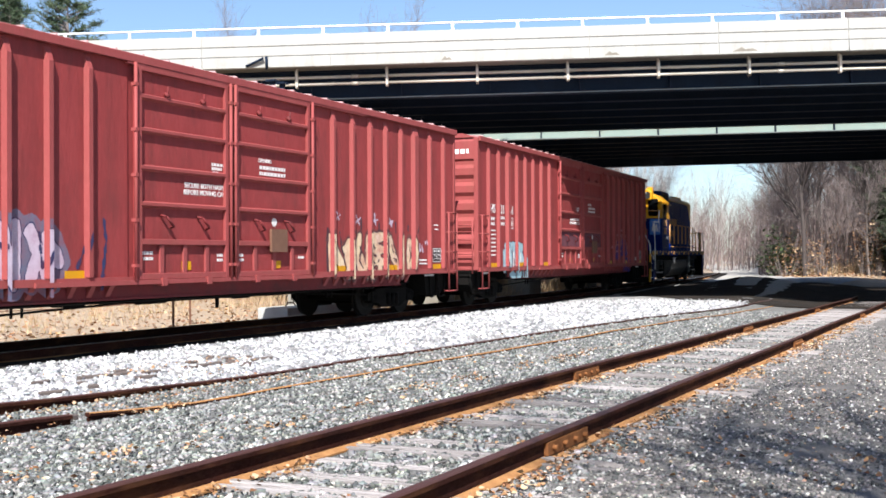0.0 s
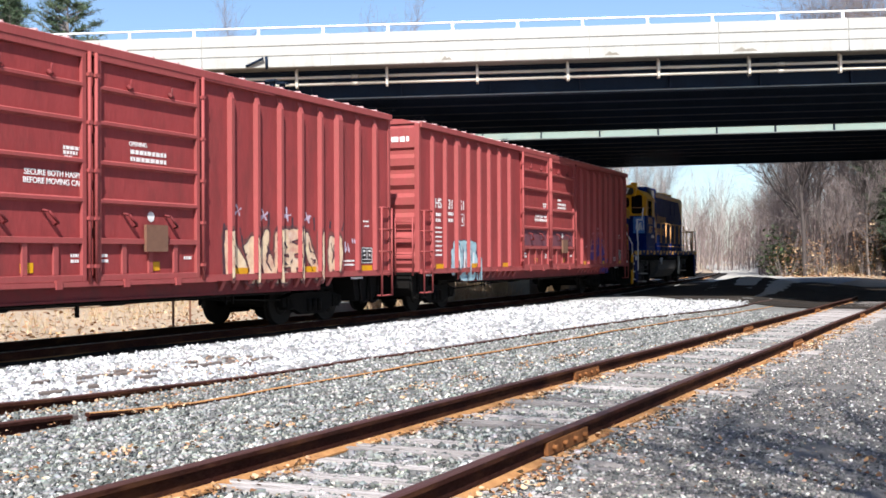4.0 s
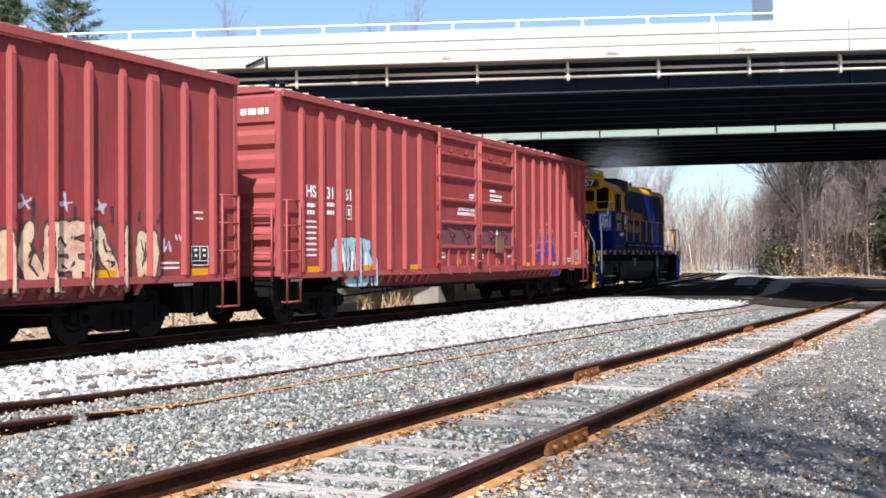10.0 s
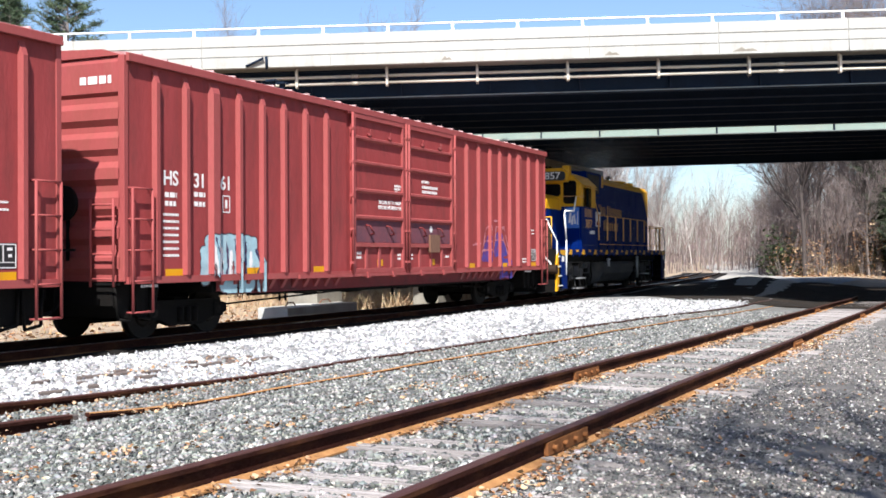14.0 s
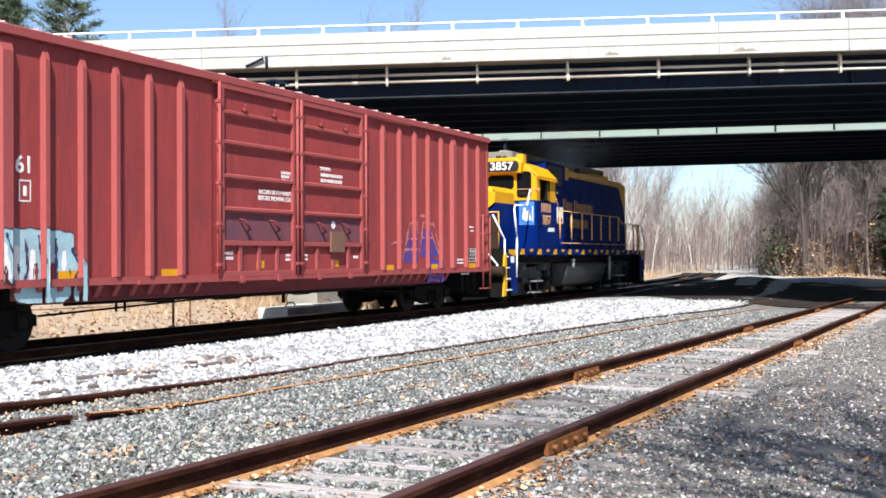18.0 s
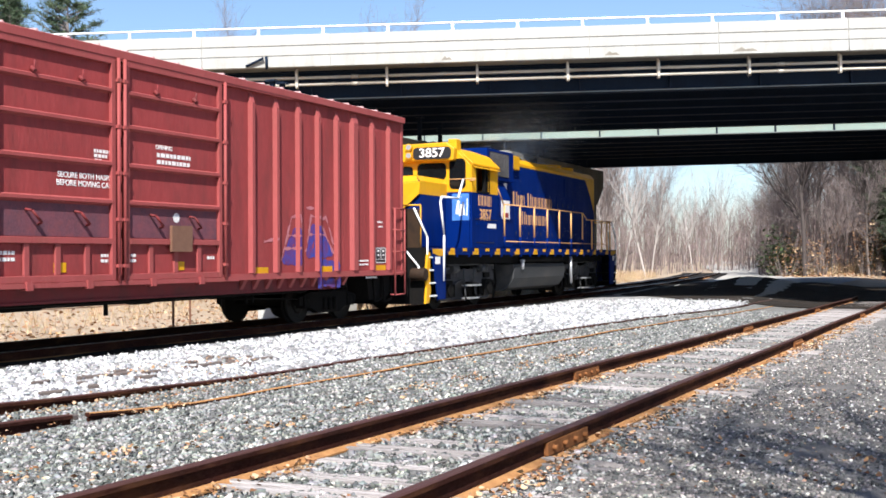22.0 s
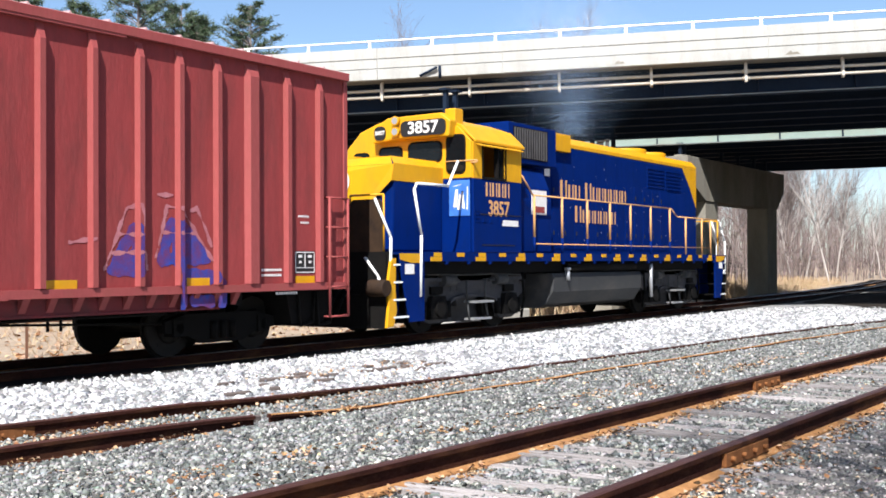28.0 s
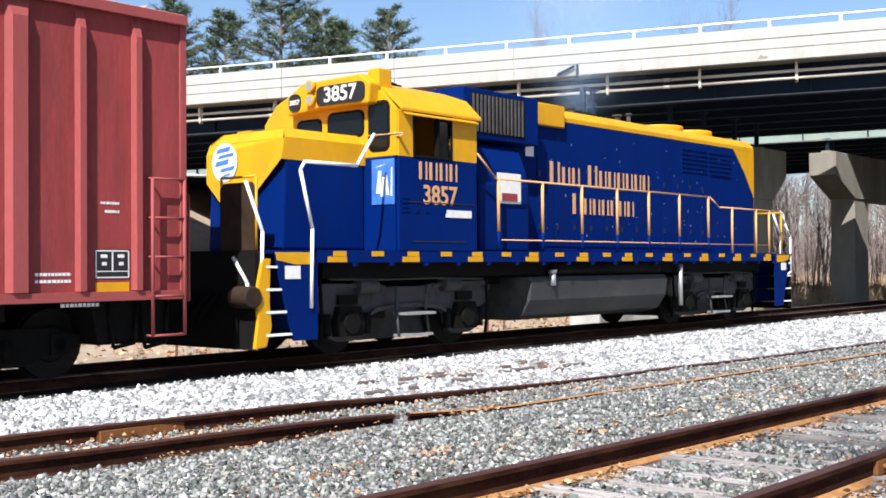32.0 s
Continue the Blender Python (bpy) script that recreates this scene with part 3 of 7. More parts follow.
SIDE_NEAR = lambda y: (-7.16 + 0.062 * (y - 6.8) - 0.0009 * max(0, y - 14) ** 2, ground_z(-7.1 + 0.05 * (y - 6.8), y) + 0.04 + 0.12 * smooth_step(9.5, 5.5, y))
rail("rail", SIDE_FAR, steps((-2, 40, 0.7)), old_track, RAIL_TOP, foot=RAIL_RUST_SHADED)
rail("rail", SIDE_NEAR, steps((-2, 7.55, 0.5)), old_track, RAIL_TOP, foot=RAIL_RUST_SHADED)
rail("rail", SIDE_NEAR, steps((7.75, 38, 0.7)), old_track, RAIL_FOOT, scale=0.8)
piece("joint_bar", JOINT, old_track, pose(*SIDE_FAR(5.75)[:1], 5.75, SIDE_FAR(5.75)[1] - 0.166))
main_track = thing("railway_track", pose(0, 0, 0), "main line track with shiny rail heads on pale ballast", "railway track", "railway tracks", "structure")
for s in (-0.7525, 0.7525):
    rail("rail", lambda y, s=s: (line_x(y) + s, RAIL_Z), steps((-25, 110, 2.0)), main_track, RAIL_SHINE)


def tie_mesh(w):
    bm = bmesh.new()
    c = -w
    while c < w - 0.01:                      # the top is split along the grain
        d = min(w, c + random.uniform(0.03, 0.075))
        h = random.uniform(-0.028, 0.012)
        x0, x1 = -1.29 + random.uniform(0, 0.12), 1.29 - random.uniform(0, 0.12)
        cut = random.uniform(-0.8, 0.8)
        box(bm, x0, cut - 0.01, c + 0.004, d - 0.003, -0.17, h)
        box(bm, cut + 0.01, x1, c + 0.002, d - 0.006, -0.17, h + random.uniform(-0.02, 0.008))
        c = d
    for q in bm.verts:
        q.co += Vector((0, random.uniform(-0.008, 0.008), random.uniform(-0.008, 0.004)))
    return mesh_of("tie", bm, TIE)


TIES = [tie_mesh(0.11), tie_mesh(0.12), tie_mesh(0.10)]


# ---- the two road bridges ----
GROWN = 1.06
BR = Matrix.Translation(Vector((0, 0, 1.42)) * (1 - GROWN)) @ Matrix.Scale(GROWN, 4) @ Matrix.Translation((-10.077, 30.198, 0)) @ pose(0, 0, 0, 0, -1.3, 24.5)      # bridge frame: x along the road, y away from the camera
TOP, BOT, SOFFIT = 7.815, 6.915, 6.075


def bridge(v0, lift, pale, bay, wide):
    br = thing("road_bridge", BR @ pose(0, v0, lift), "concrete and steel highway overpass above the railway", "bridge", "highway bridges", "structure")
    bm = bmesh.new()
    box(bm, -105, 105, 0.203, wide - 0.203, 6.92, 7.08)
    part("deck", bm, CONCRETE_DARK, br)
    bm = bmesh.new()
    box(bm, -105, 105, 0.5, wide - 0.3, 7.084, 7.12)
    part("carriageway", bm, ASPHALT, br)
    # parapet panels: three cast courses each
    bm = bmesh.new()
    for k, (z0, z1) in enumerate(((BOT, 7.21), (7.24, 7.49), (7.52, TOP))):
        box(bm, 0.012, 3.588, 0.0 if k else -0.02, 0.2, z0, z1)
    box(bm, 0, 3.6, 0.03, 0.19, BOT, TOP - 0.01)
    me = mesh_of("parapet_panel", bm, CONCRETE)
    for i in range(-29, 29):
        piece("parapet_panel", me, br, pose(i * 3.6 + 0.57, 0, 0))
    bm = bmesh.new()
    box(bm, -105, 105, wide - 0.2, wide + 0.005, BOT, TOP)
    part("far_parapet", bm, CONCRETE, br)
    # railing
    bm = bmesh.new()
    prism(bm, ((0.05, TOP), (0.15, TOP), (0.13, 8.055), (0.08, 8.055)), "x", -0.035, 0.035)
    box(bm, -0.07, 0.07, 0.03, 0.17, TOP, TOP + 0.015)
    post = mesh_of("railing_post", bm, RAILING)
    for i in range(-60, 60):
        piece("railing_post", post, br, pose(i * 1.811 + 0.413, 0, 0))
    for z in (8.02,):
        bm = bmesh.new()
        prism(bm, ((0.08, z - 0.008), (0.13, z - 0.008), (0.14, z + 0.012), (0.13, z + 0.034), (0.08, z + 0.034), (0.07, z + 0.012)), "x", -105, 105)
        part("railing_tube", bm, RAILING, br)
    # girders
    # far bridge's front girder takes the sunlit green, the others the shaded paint
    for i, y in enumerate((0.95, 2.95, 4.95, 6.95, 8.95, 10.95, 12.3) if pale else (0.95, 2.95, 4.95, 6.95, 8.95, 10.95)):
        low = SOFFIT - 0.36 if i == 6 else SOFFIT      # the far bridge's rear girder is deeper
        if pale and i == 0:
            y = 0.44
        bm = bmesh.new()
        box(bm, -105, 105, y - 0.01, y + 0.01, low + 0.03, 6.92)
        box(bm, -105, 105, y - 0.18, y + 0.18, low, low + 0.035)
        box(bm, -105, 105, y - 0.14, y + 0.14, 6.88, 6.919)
        gd = part("girder", bm, GIRDER_LIT if pale and i == 0 else GIRDER, br, "steel girder in a paler, sunlit green" if pale and i == 0 else "")
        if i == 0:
            # thin pale strip that paints the sun along the flange edge
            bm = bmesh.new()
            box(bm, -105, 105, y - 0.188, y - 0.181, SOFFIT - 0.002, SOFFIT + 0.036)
            part("flange_edge", bm, GIRDER_EDGE, gd, "lower flange edge with sunlight in its colour")
            bm = bmesh.new()
            box(bm, -0.025, 0.025, y - 0.15, y - 0.011, SOFFIT + 0.036, 6.878)
            me = mesh_of("stiffener", bm, GIRDER)
            for k in range(-20, 21):
                piece("stiffener", me, gd, pose(k * bay + 0.4, 0, 0))
    bm = bmesh.new()
    box(bm, -0.01, 0.01, 0.012, 1.988, 6.35, 6.75)
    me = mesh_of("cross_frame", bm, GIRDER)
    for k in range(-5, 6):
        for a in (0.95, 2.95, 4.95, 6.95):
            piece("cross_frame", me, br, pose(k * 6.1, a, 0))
    return br


bridge_near = bridge(0.0, 0.0, False, 2.57, 12.6)
bridge_far = bridge(15.3, 0.19, True, 2.43, 12.7)
# conduits under the near bridge's edge
for z in (6.66, 6.47):
    bm = bmesh.new()
    x = -66.0
    while x < 66:
        cyl(bm, (x, 0.42, z), (x + 5.98, 0.42, z), 0.045, n=10)
        cyl(bm, (x + 5.9, 0.42, z), (x + 6.1, 0.42, z), 0.056, n=10)
        x += 6.0
    part("conduit", bm, PIPE, bridge_near, "weathered galvanised conduit pipe")
bm = bmesh.new()
box(bm, -0.035, 0.035, 0.33, 0.372, 6.36, 6.86)
box(bm, -0.035, 0.035, 0.468, 0.50, 6.36, 6.94)
box(bm, -0.035, 0.035, 0.33, 0.5, 6.36, 6.40)
box(bm, -0.035, 0.035, 0.33, 0.5, 6.80, 6.84)
me = mesh_of("pipe_hanger", bm, PIPE)
for i in range(-20, 22):
    piece("pipe_hanger", me, bridge_near, pose(i * 2.55, 0, 0))
# broken edges below the parapet
for u, w in ((4.9, 0.7), (10.6, 0.55), (1.2, 0.4), (-3.4, 0.3), (15.8, 0.6)):
    bm = bmesh.new()
    prism(bm, ((u - w / 2, 6.975), (u + w / 2, 6.975), (u + w * 0.3, 7.05), (u, 7.03), (u - w * 0.15, 7.09), (u - w * 0.35, 7.02)), "y", -0.024, 0.03)
    part("spalled_edge", bm, CONCRETE_DARK, bridge_near, "dark spalled concrete patch")
# drain pipe on the parapet
bm = bmesh.new()
tube(bm, [(-9.0, -0.06, 6.95), (-8.55, -0.10, 7.13), (-8.5, -0.10, 7.17)], 0.035)
cyl(bm, (-8.42, -0.07, 6.85), (-8.42, -0.07, 7.2), 0.04)
part("drain_pipe", bm, GIRDER, bridge_near, "dark drain pipe on the parapet")


def pier(x, y0, k, top, soffit):
    pr = thing("bridge_pier", pose(x, y0, 0), "weathered concrete bridge pier with two columns and a tapered cap", "bridge pier", "bridge piers", "structure")
    ln = 11.85 * k
    bm = bmesh.new()
    prism(bm, ((0, top - 0.84 * k), (0, top), (ln, top), (ln, top - 0.84 * k), (ln - 1.0 * k, top - 1.66 * k), (1.9 * k, top - 1.66 * k)), "x", -0.51 * k, 0.51 * k)
    part("cap", bm, CONCRETE_DARK, pr, bevel=0.02)
    for y in (1.9 * k, 9.5 * k):
        bm = bmesh.new()
        box(bm, -0.47 * k, 0.47 * k, y, y + 1.36 * k, -0.8, top - 1.66 * k)
        part("column", bm, CONCRETE_DARK, pr, bevel=0.03)
    for y in (0.5, 0.95, 4.95, 6.95, 8.95, 10.5):
        yy = y * 1.02 * k
        bm = bmesh.new()
        box(bm, -0.2, 0.2, yy - 0.2, yy + 0.2, top, top + 0.1)
        pad = part("bearing_pad", bm, CONCRETE_DARK, pr)
        bm = bmesh.new()
        box(bm, -0.06, 0.06, yy - 0.06, yy + 0.06, top + 0.1, soffit)
        box(bm, -0.14, 0.14, yy - 0.14, yy + 0.14, soffit - 0.05, soffit)
        part("bearing", bm, GIRDER, pad)
    return pr


pier(-18.8, 46.07, 1.126, 5.99, 6.6)
pier(-17.5, 25.8, 1.06, 5.34, 6.3)


# ---- earth banks that carry the road at both ends of the bridges ----
def embankment(name, u0, u1, sgn, rear=16.6):
    bm = bmesh.new()
    us = [0, 3, 6, 10.5, 30, 60, 85]
    vs_ = [-16, -10, -5, 0.3, 12, 30.9, 30.9 + rear * 0.3, 30.9 + rear * 0.65, 30.9 + rear]
    rows = []
    for u in us:
        row = []
        for v in vs_:
            top = 6.85
            h = min(u / 10.5, 1.0) * top
            if v < 0.3:
                h = min(h, top * max(0.0, (v + 16) / 16.3))
            if v > 30.9:
                h = min(h, top * max(0.0, (30.9 + rear - v) / rear))
            p = BR @ Vector((u0 + sgn * u, v, 0))
            row.append(bm.verts.new((p.x, p.y, max(h, -0.2) + ground_z(p.x, p.y) * (1 - h / top) + 0.12 * noise.noise((u * 0.4, v * 0.4, 1)) - 0.05)))
        rows.append(row)
    for r0, r1 in zip(rows, rows[1:]):
        for i in range(len(vs_) - 1):
            bm.faces.new((r0[i], r0[i + 1], r1[i + 1], r1[i]))
    return tagged(part(name, bm, GROUND), "grassy earth bank that carries the highway", "embankment", kind="structure")


embankment("embankment_west", -24.0, -105, -1)
embankment("embankment_east", 30.0, 105, 1, 5.0)
# wall out of view, added to stop side light below the decks
bm = bmesh.new()
box(bm, 23.0, 24.2, 0.25, 28.6, -1.5, 6.04)
box(bm, 24.2, 31.0, 0.3, 28.5, -1.5, 6.0)
abutment = tagged(part("abutment", bm, CONCRETE_DARK), "unseen concrete wall added to block light under the highway", "abutment", kind="structure")
abutment.matrix_world = BR


# ---- boxcars ----
def path_pose(y, half):
    """The pose of a vehicle whose trucks stand half before and behind y on the line."""
    a, b = line_x(y - half), line_x(y + half)
    return pose((a + b) / 2, y, RAIL_Z, 0, 0, -math.degrees(math.atan2(b - a, 2 * half)))


def travel(t):
    """How far the train still has to go, in metres, from where it stands at 13 s."""
    return 12.4278 + t * (-0.8356150 + t * (-0.00833294 + t * (-7.50803e-05 + t * 3.01133e-07)))


def wheelset(r):
    bm = bmesh.new()
    for s in (-1, 1):
        x = s * 0.7525
        cyl(bm, (x - 0.055, 0, 0), (x + 0.055, 0, 0), r, n=28)
        cyl(bm, (s * 0.685, 0, 0), (s * 0.71, 0, 0), r + 0.025, n=28)
        cyl(bm, (s * 0.81, 0, 0), (s * 0.83, 0, 0), r * 0.55, r * 0.45, n=16)
        for k in range(4):
            a = k * math.pi / 2
            box(bm, x + s * 0.055 - 0.006, x + s * 0.055 + 0.006, math.cos(a) * r * 0.72 - 0.03, math.cos(a) * r * 0.72 + 0.03,
                math.sin(a) * r * 0.72 - 0.03, math.sin(a) * r * 0.72 + 0.03)
    cyl(bm, (-1.05, 0, 0), (1.05, 0, 0), 0.08, n=10)
    return mesh_of("wheelset", bm, STEEL)


CAR_WHEEL, LOCO_WHEEL = wheelset(0.42), wheelset(0.508)


def freight_truck(parent, y):
    bm = bmesh.new()
    for s in (-1, 1):
        prism(bm, ((-1.15, 0.36), (-1.15, 0.52), (-0.75, 0.62), (0.75, 0.62), (1.15, 0.52), (1.15, 0.36), (0.8, 0.34), (0.42, 0.18), (-0.42, 0.18), (-0.8, 0.34)),
              "x", s * 0.95 - 0.07, s * 0.95 + 0.07)
        for k in (-0.88, 0.88):
            box(bm, s * 0.95 - 0.1, s * 0.95 + 0.1, k - 0.13, k + 0.13, 0.3, 0.55)
        for k in (-0.2, 0.0, 0.2):
            cyl(bm, (s * 1.03, k, 0.24), (s * 1.03, k, 0.5), 0.06, n=8)
    box(bm, -0.9, 0.9, -0.2, 0.2, 0.30, 0.66)
    box(bm, -0.2, 0.2, -0.2, 0.2, 0.66, 0.86)
    for e in (-1, 1):                        # brake beams and heads
        box(bm, -0.86, 0.86, e * 0.40 - 0.06, e * 0.40 + 0.06, 0.26, 0.46)
        for s in (-1, 1):
            box(bm, s * 0.75 - 0.08, s * 0.75 + 0.08, e * 0.46 - 0.07, e * 0.46 + 0.07, 0.22, 0.62)
    me = mesh_of("truck", bm, BLACK)
    ob = piece("truck", me, parent, pose(0, y, 0))
    for k in (-0.88, 0.88):
        WHEELS.append((piece("wheelset", CAR_WHEEL, ob, pose(0, k, 0.42)), k, 0.42))
    return ob


WHEELS = []
HALF = 9.45
RIBS = [(-8.76, 0.12), (-8.0, 0.12), (-7.22, 0.27), (-6.5, 0.12), (-5.77, 0.12), (-5.06, 0.12), (-4.29, 0.12), (-3.5, 0.12)]
FLOOR, EAVE = 0.98, 4.46


def rib_mesh(w, z0, z1):
    bm = bmesh.new()
    a, b = w / 2, w / 2 * 0.62
    lo = [bm.verts.new(p) for p in ((0, -a, z0), (0.085, -b, z0), (0.085, b, z0), (0, a, z0))]
    hi = [bm.verts.new(p) for p in ((0, -a, z1 - 0.02), (0.085, -b, z1 - 0.22), (0.085, b, z1 - 0.22), (0, a, z1 - 0.02))]
    for i in range(3):
        bm.faces.new((lo[i], lo[i + 1], hi[i + 1], hi[i]))
    bm.faces.new(lo)
    bm.faces.new(hi)
    return mesh_of("rib", bm, RED_RIB)


RIB_N, RIB_W = rib_mesh(0.13, FLOOR + 0.08, EAVE - 0.12), rib_mesh(0.29, FLOOR + 0.08, EAVE - 0.10)


def bars(name, rows, parent, mat=None, x=1.602, lean=0.0):
    """Lines of small unreadable stencil: rows of (y, z, width, height), each cut into word-like bars."""
    for y, z, w, h in rows:
        bm = bmesh.new()
        c = y - w / 2
        while c < y + w / 2:
            k = min(random.uniform(0.6, 1.6) * h, y + w / 2 - c)
            box(bm, x, x + 0.003, c, c + k, z - h / 2, z + h / 2)
            c += k + h * 0.35
        ob = part(name, bm, mat or WHITE, parent)
        ob["kind"] = "stuff"
    return ob


def side_x(y):
    """How far the side's skin or a rib stands out at y."""
    for r, w in RIBS:
        for c in (r, -r):
            if abs(y - c) < w * 0.31:
                return 1.60 + 0.085
    return 1.60


def graffiti(parent, strokes, mat, width, label, lift=0.003, inner=-1.0):
    """Sprayed strokes (y, z, ...) that follow skin and ribs, cut into upright slices."""
    bm = bmesh.new()
    segs = [((p[0], p[1]), (q[0], q[1])) for st in strokes for p, q in zip(st, st[1:])]
    y0, y1 = min(min(a[0], b[0]) for a, b in segs) - width, max(max(a[0], b[0]) for a, b in segs) + width
    dz, dy = 0.01, 0.016
    zs = np.arange(0.72, 2.5, dz)
    m = y0 + dy / 2
    while m < y1:
        d = np.full(len(zs), 9.0)
        for (ya, za), (yb, zb) in segs:
            if min(ya, yb) - width > m or max(ya, yb) + width < m:
                continue
            l2 = (yb - ya) ** 2 + (zb - za) ** 2 + 1e-9
            t = np.clip(((m - ya) * (yb - ya) + (zs - za) * (zb - za)) / l2, 0, 1)
            d = np.minimum(d, np.hypot(ya + t * (yb - ya) - m, za + t * (zb - za) - zs))
        edge = 0.012 * math.sin(m * 23) * (zs * 0 + 1) + 0.008 * np.sin(zs * 31)
        inside = (d < width + edge) & (d > inner + edge)
        x = side_x(m) + lift
        i = 0
        while i < len(zs):
            if inside[i]:
                j = i
                while j < len(zs) and inside[j]:
                    j += 1
                bm.faces.new([bm.verts.new(c) for c in ((x, m - dy / 2, zs[i]), (x, m + dy / 2, zs[i]), (x, m + dy / 2, zs[j - 1] + dz), (x, m - dy / 2, zs[j - 1] + dz))])
                i = j
            i += 1
        m += dy
    ob = part("graffiti", bm, mat, parent, label)
    ob["kind"] = "stuff"
    return ob


def boxcar(label, mark, graf):
    car = thing("boxcar", pose(0, 0, 0), label, "boxcar", "boxcars of the train")
    # body: two sides, two ends, floor, roof
    for s, nm in ((1, "side_wall"), (-1, "side_wall")):
        for y0, y1, back in ((-HALF, -2.62, 0.0), (2.68, HALF, 0.0), (-2.63, 2.69, 0.021)):
            bm = bmesh.new()
            box(bm, s * 1.6 - 0.02 - back, s * 1.6 - back, y0, y1, FLOOR, EAVE)
            part(nm, bm, RED, car)
    # skin between ribs swells a little
    for s in (1, -1):
        for r, w in RIBS:
            for c in (r, -r):
                me = RIB_W if w > 0.2 else RIB_N
                piece("rib", me, car, pose(s * 1.6, c, 0, 0, 0, 0 if s > 0 else 180))
    # corner posts
    for s in (1, -1):
        for e in (-1, 1):
            bm = bmesh.new()
            box(bm, s * 1.6 - 0.10, s * 1.6 + 0.02, e * HALF - 0.05, e * HALF + 0.05, FLOOR, EAVE)
            part("corner_post", bm, RED_RIB, car, bevel=0.01)
    # ends with horizontal corrugations
    for e in (-1, 1):
        bm = bmesh.new()
        outline = [(0.0, FLOOR)]
        z = FLOOR + 0.1
        while z < EAVE - 0.75:
            outline += [(0.0, z), (0.07, z + 0.10), (0.07, z + 0.27), (0.0, z + 0.37)]
            z += 0.46
        outline += [(0.0, EAVE - 0.62), (0.05, EAVE - 0.56), (0.05, EAVE - 0.1), (0.0, EAVE)]
        outline += [(-0.04, EAVE), (-0.04, FLOOR)]
        prism(bm, [(e * (HALF - 0.02) + e * a, b) for a, b in outline], "x", -1.53, 1.53)
        part("end_wall", bm, RED_RIB, car)
        bm = bmesh.new()
        prism(bm, ((-1.55, EAVE), (1.55, EAVE), (1.2, EAVE + 0.11), (0, EAVE + 0.17), (-1.2, EAVE + 0.11)), "y", e * HALF - 0.04, e * HALF + 0.05)
        part("end_cap", bm, RED_RIB, car)
    # roof with cross seams
    bm = bmesh.new()
    prism(bm, ((-1.66, EAVE - 0.01), (-1.62, EAVE + 0.05), (0, EAVE + 0.17), (1.62, EAVE + 0.05), (1.66, EAVE - 0.01), (1.55, EAVE - 0.01), (0, EAVE + 0.12), (-1.55, EAVE - 0.01)),
          "y", -HALF, HALF)
    part("roof", bm, GALV, car, "faded red and bare steel roof")
    bm = bmesh.new()
    for sd in (-1, 1):
        prism(bm, ((-0.03, 0), (0, 0.035), (0.03, 0)), "x", sd * 0.02, sd * 1.60)
    for q in bm.verts:
        q.co.z += EAVE + 0.172 - abs(q.co.x) * 0.074
    seam = mesh_of("roof_seam", bm, GALV)
    k = -HALF + 0.4
    while k < HALF - 0.2:
        piece("roof_seam", seam, car, pose(0, k, 0))
        k += 0.62
    for s in (-1, 1):
        bm = bmesh.new()
        box(bm, s * 1.66 - 0.03, s * 1.66 + 0.03, -HALF - 0.02, HALF + 0.02, EAVE - 0.10, EAVE + 0.03)
        part("eave_rail", bm, RED_RIB, car, bevel=0.008)
    # side sill, gussets, deep middle sill
    for s in (1, -1):
        bm = bmesh.new()
        box(bm, s * 1.6 - 0.03, s * 1.6 + 0.06, -HALF, HALF, FLOOR - 0.04, FLOOR + 0.07)
        part("side_sill", bm, RED_RIB, car)
        bm = bmesh.new()
        prism(bm, ((-6.75, FLOOR - 0.05), (-6.6, 0.72), (6.6, 0.72), (6.75, FLOOR - 0.05)), "x", s * 1.52 - 0.012, s * 1.52 + 0.012)
        box(bm, s * 1.45, s * 1.56, -6.6, 6.6, 0.70, 0.73)
        part("lower_sill", bm, RED_DARK, car)
        bm = bmesh.new()
        prism(bm, ((s * 1.53, 0.76), (s * 1.535, 0.76), (s * 1.66, FLOOR - 0.02), (s * 1.53, FLOOR - 0.02)), "y", -0.05, 0.05, (0, 0))
        gusset = mesh_of("sill_gusset", bm, RED_RIB)
        for y0, y1 in ((-7.0, -2.9), (3.3, 7.0)):
            k = y0
            while k < y1:
                piece("sill_gusset", gusset, car, pose(0, k, 0))
                k += 0.4
    # underframe
    bm = bmesh.new()
    box(bm, -0.25, 0.25, -HALF - 0.1, HALF + 0.1, 0.62, 0.9)
    box(bm, -1.5, 1.5, -HALF, HALF, FLOOR - 0.06, FLOOR - 0.02)
    for k in (-7.05, -3.5, -1.2, 1.2, 3.5, 7.05):
        box(bm, -1.5, 1.5, k - 0.08, k + 0.08, 0.74, 0.92)
    part("underframe", bm, BLACK, car)
    bm = bmesh.new()
    cyl(bm, (0.9, -1.6, 0.7), (0.9, -0.9, 0.7), 0.13, n=14)
    box(bm, 0.8, 1.1, -3.4, -3.0, 0.6, 0.8)
    cyl(bm, (0.8, 1.2, 0.68), (0.8, 1.7, 0.68), 0.11, n=14)
    box(bm, 1.15, 1.2, 0.2, 0.25, 0.45, 0.75)
    tube(bm, [(1.3, -5.8, 0.66), (1.3, 5.8, 0.66)], 0.02)
    tube(bm, [(1.0, -6.0, 0.5), (1.0, -2.0, 0.62), (1.0, 3.0, 0.62), (1.0, 6.0, 0.5)], 0.018)
    for k in (-4.6, -4.4, 3.9, 4.1):
        box(bm, 1.2, 1.23, k, k + 0.03, 0.5, 0.75)
    part("brake_gear", bm, BLACK, car)
    for e in (-1, 1):
        bm = bmesh.new()
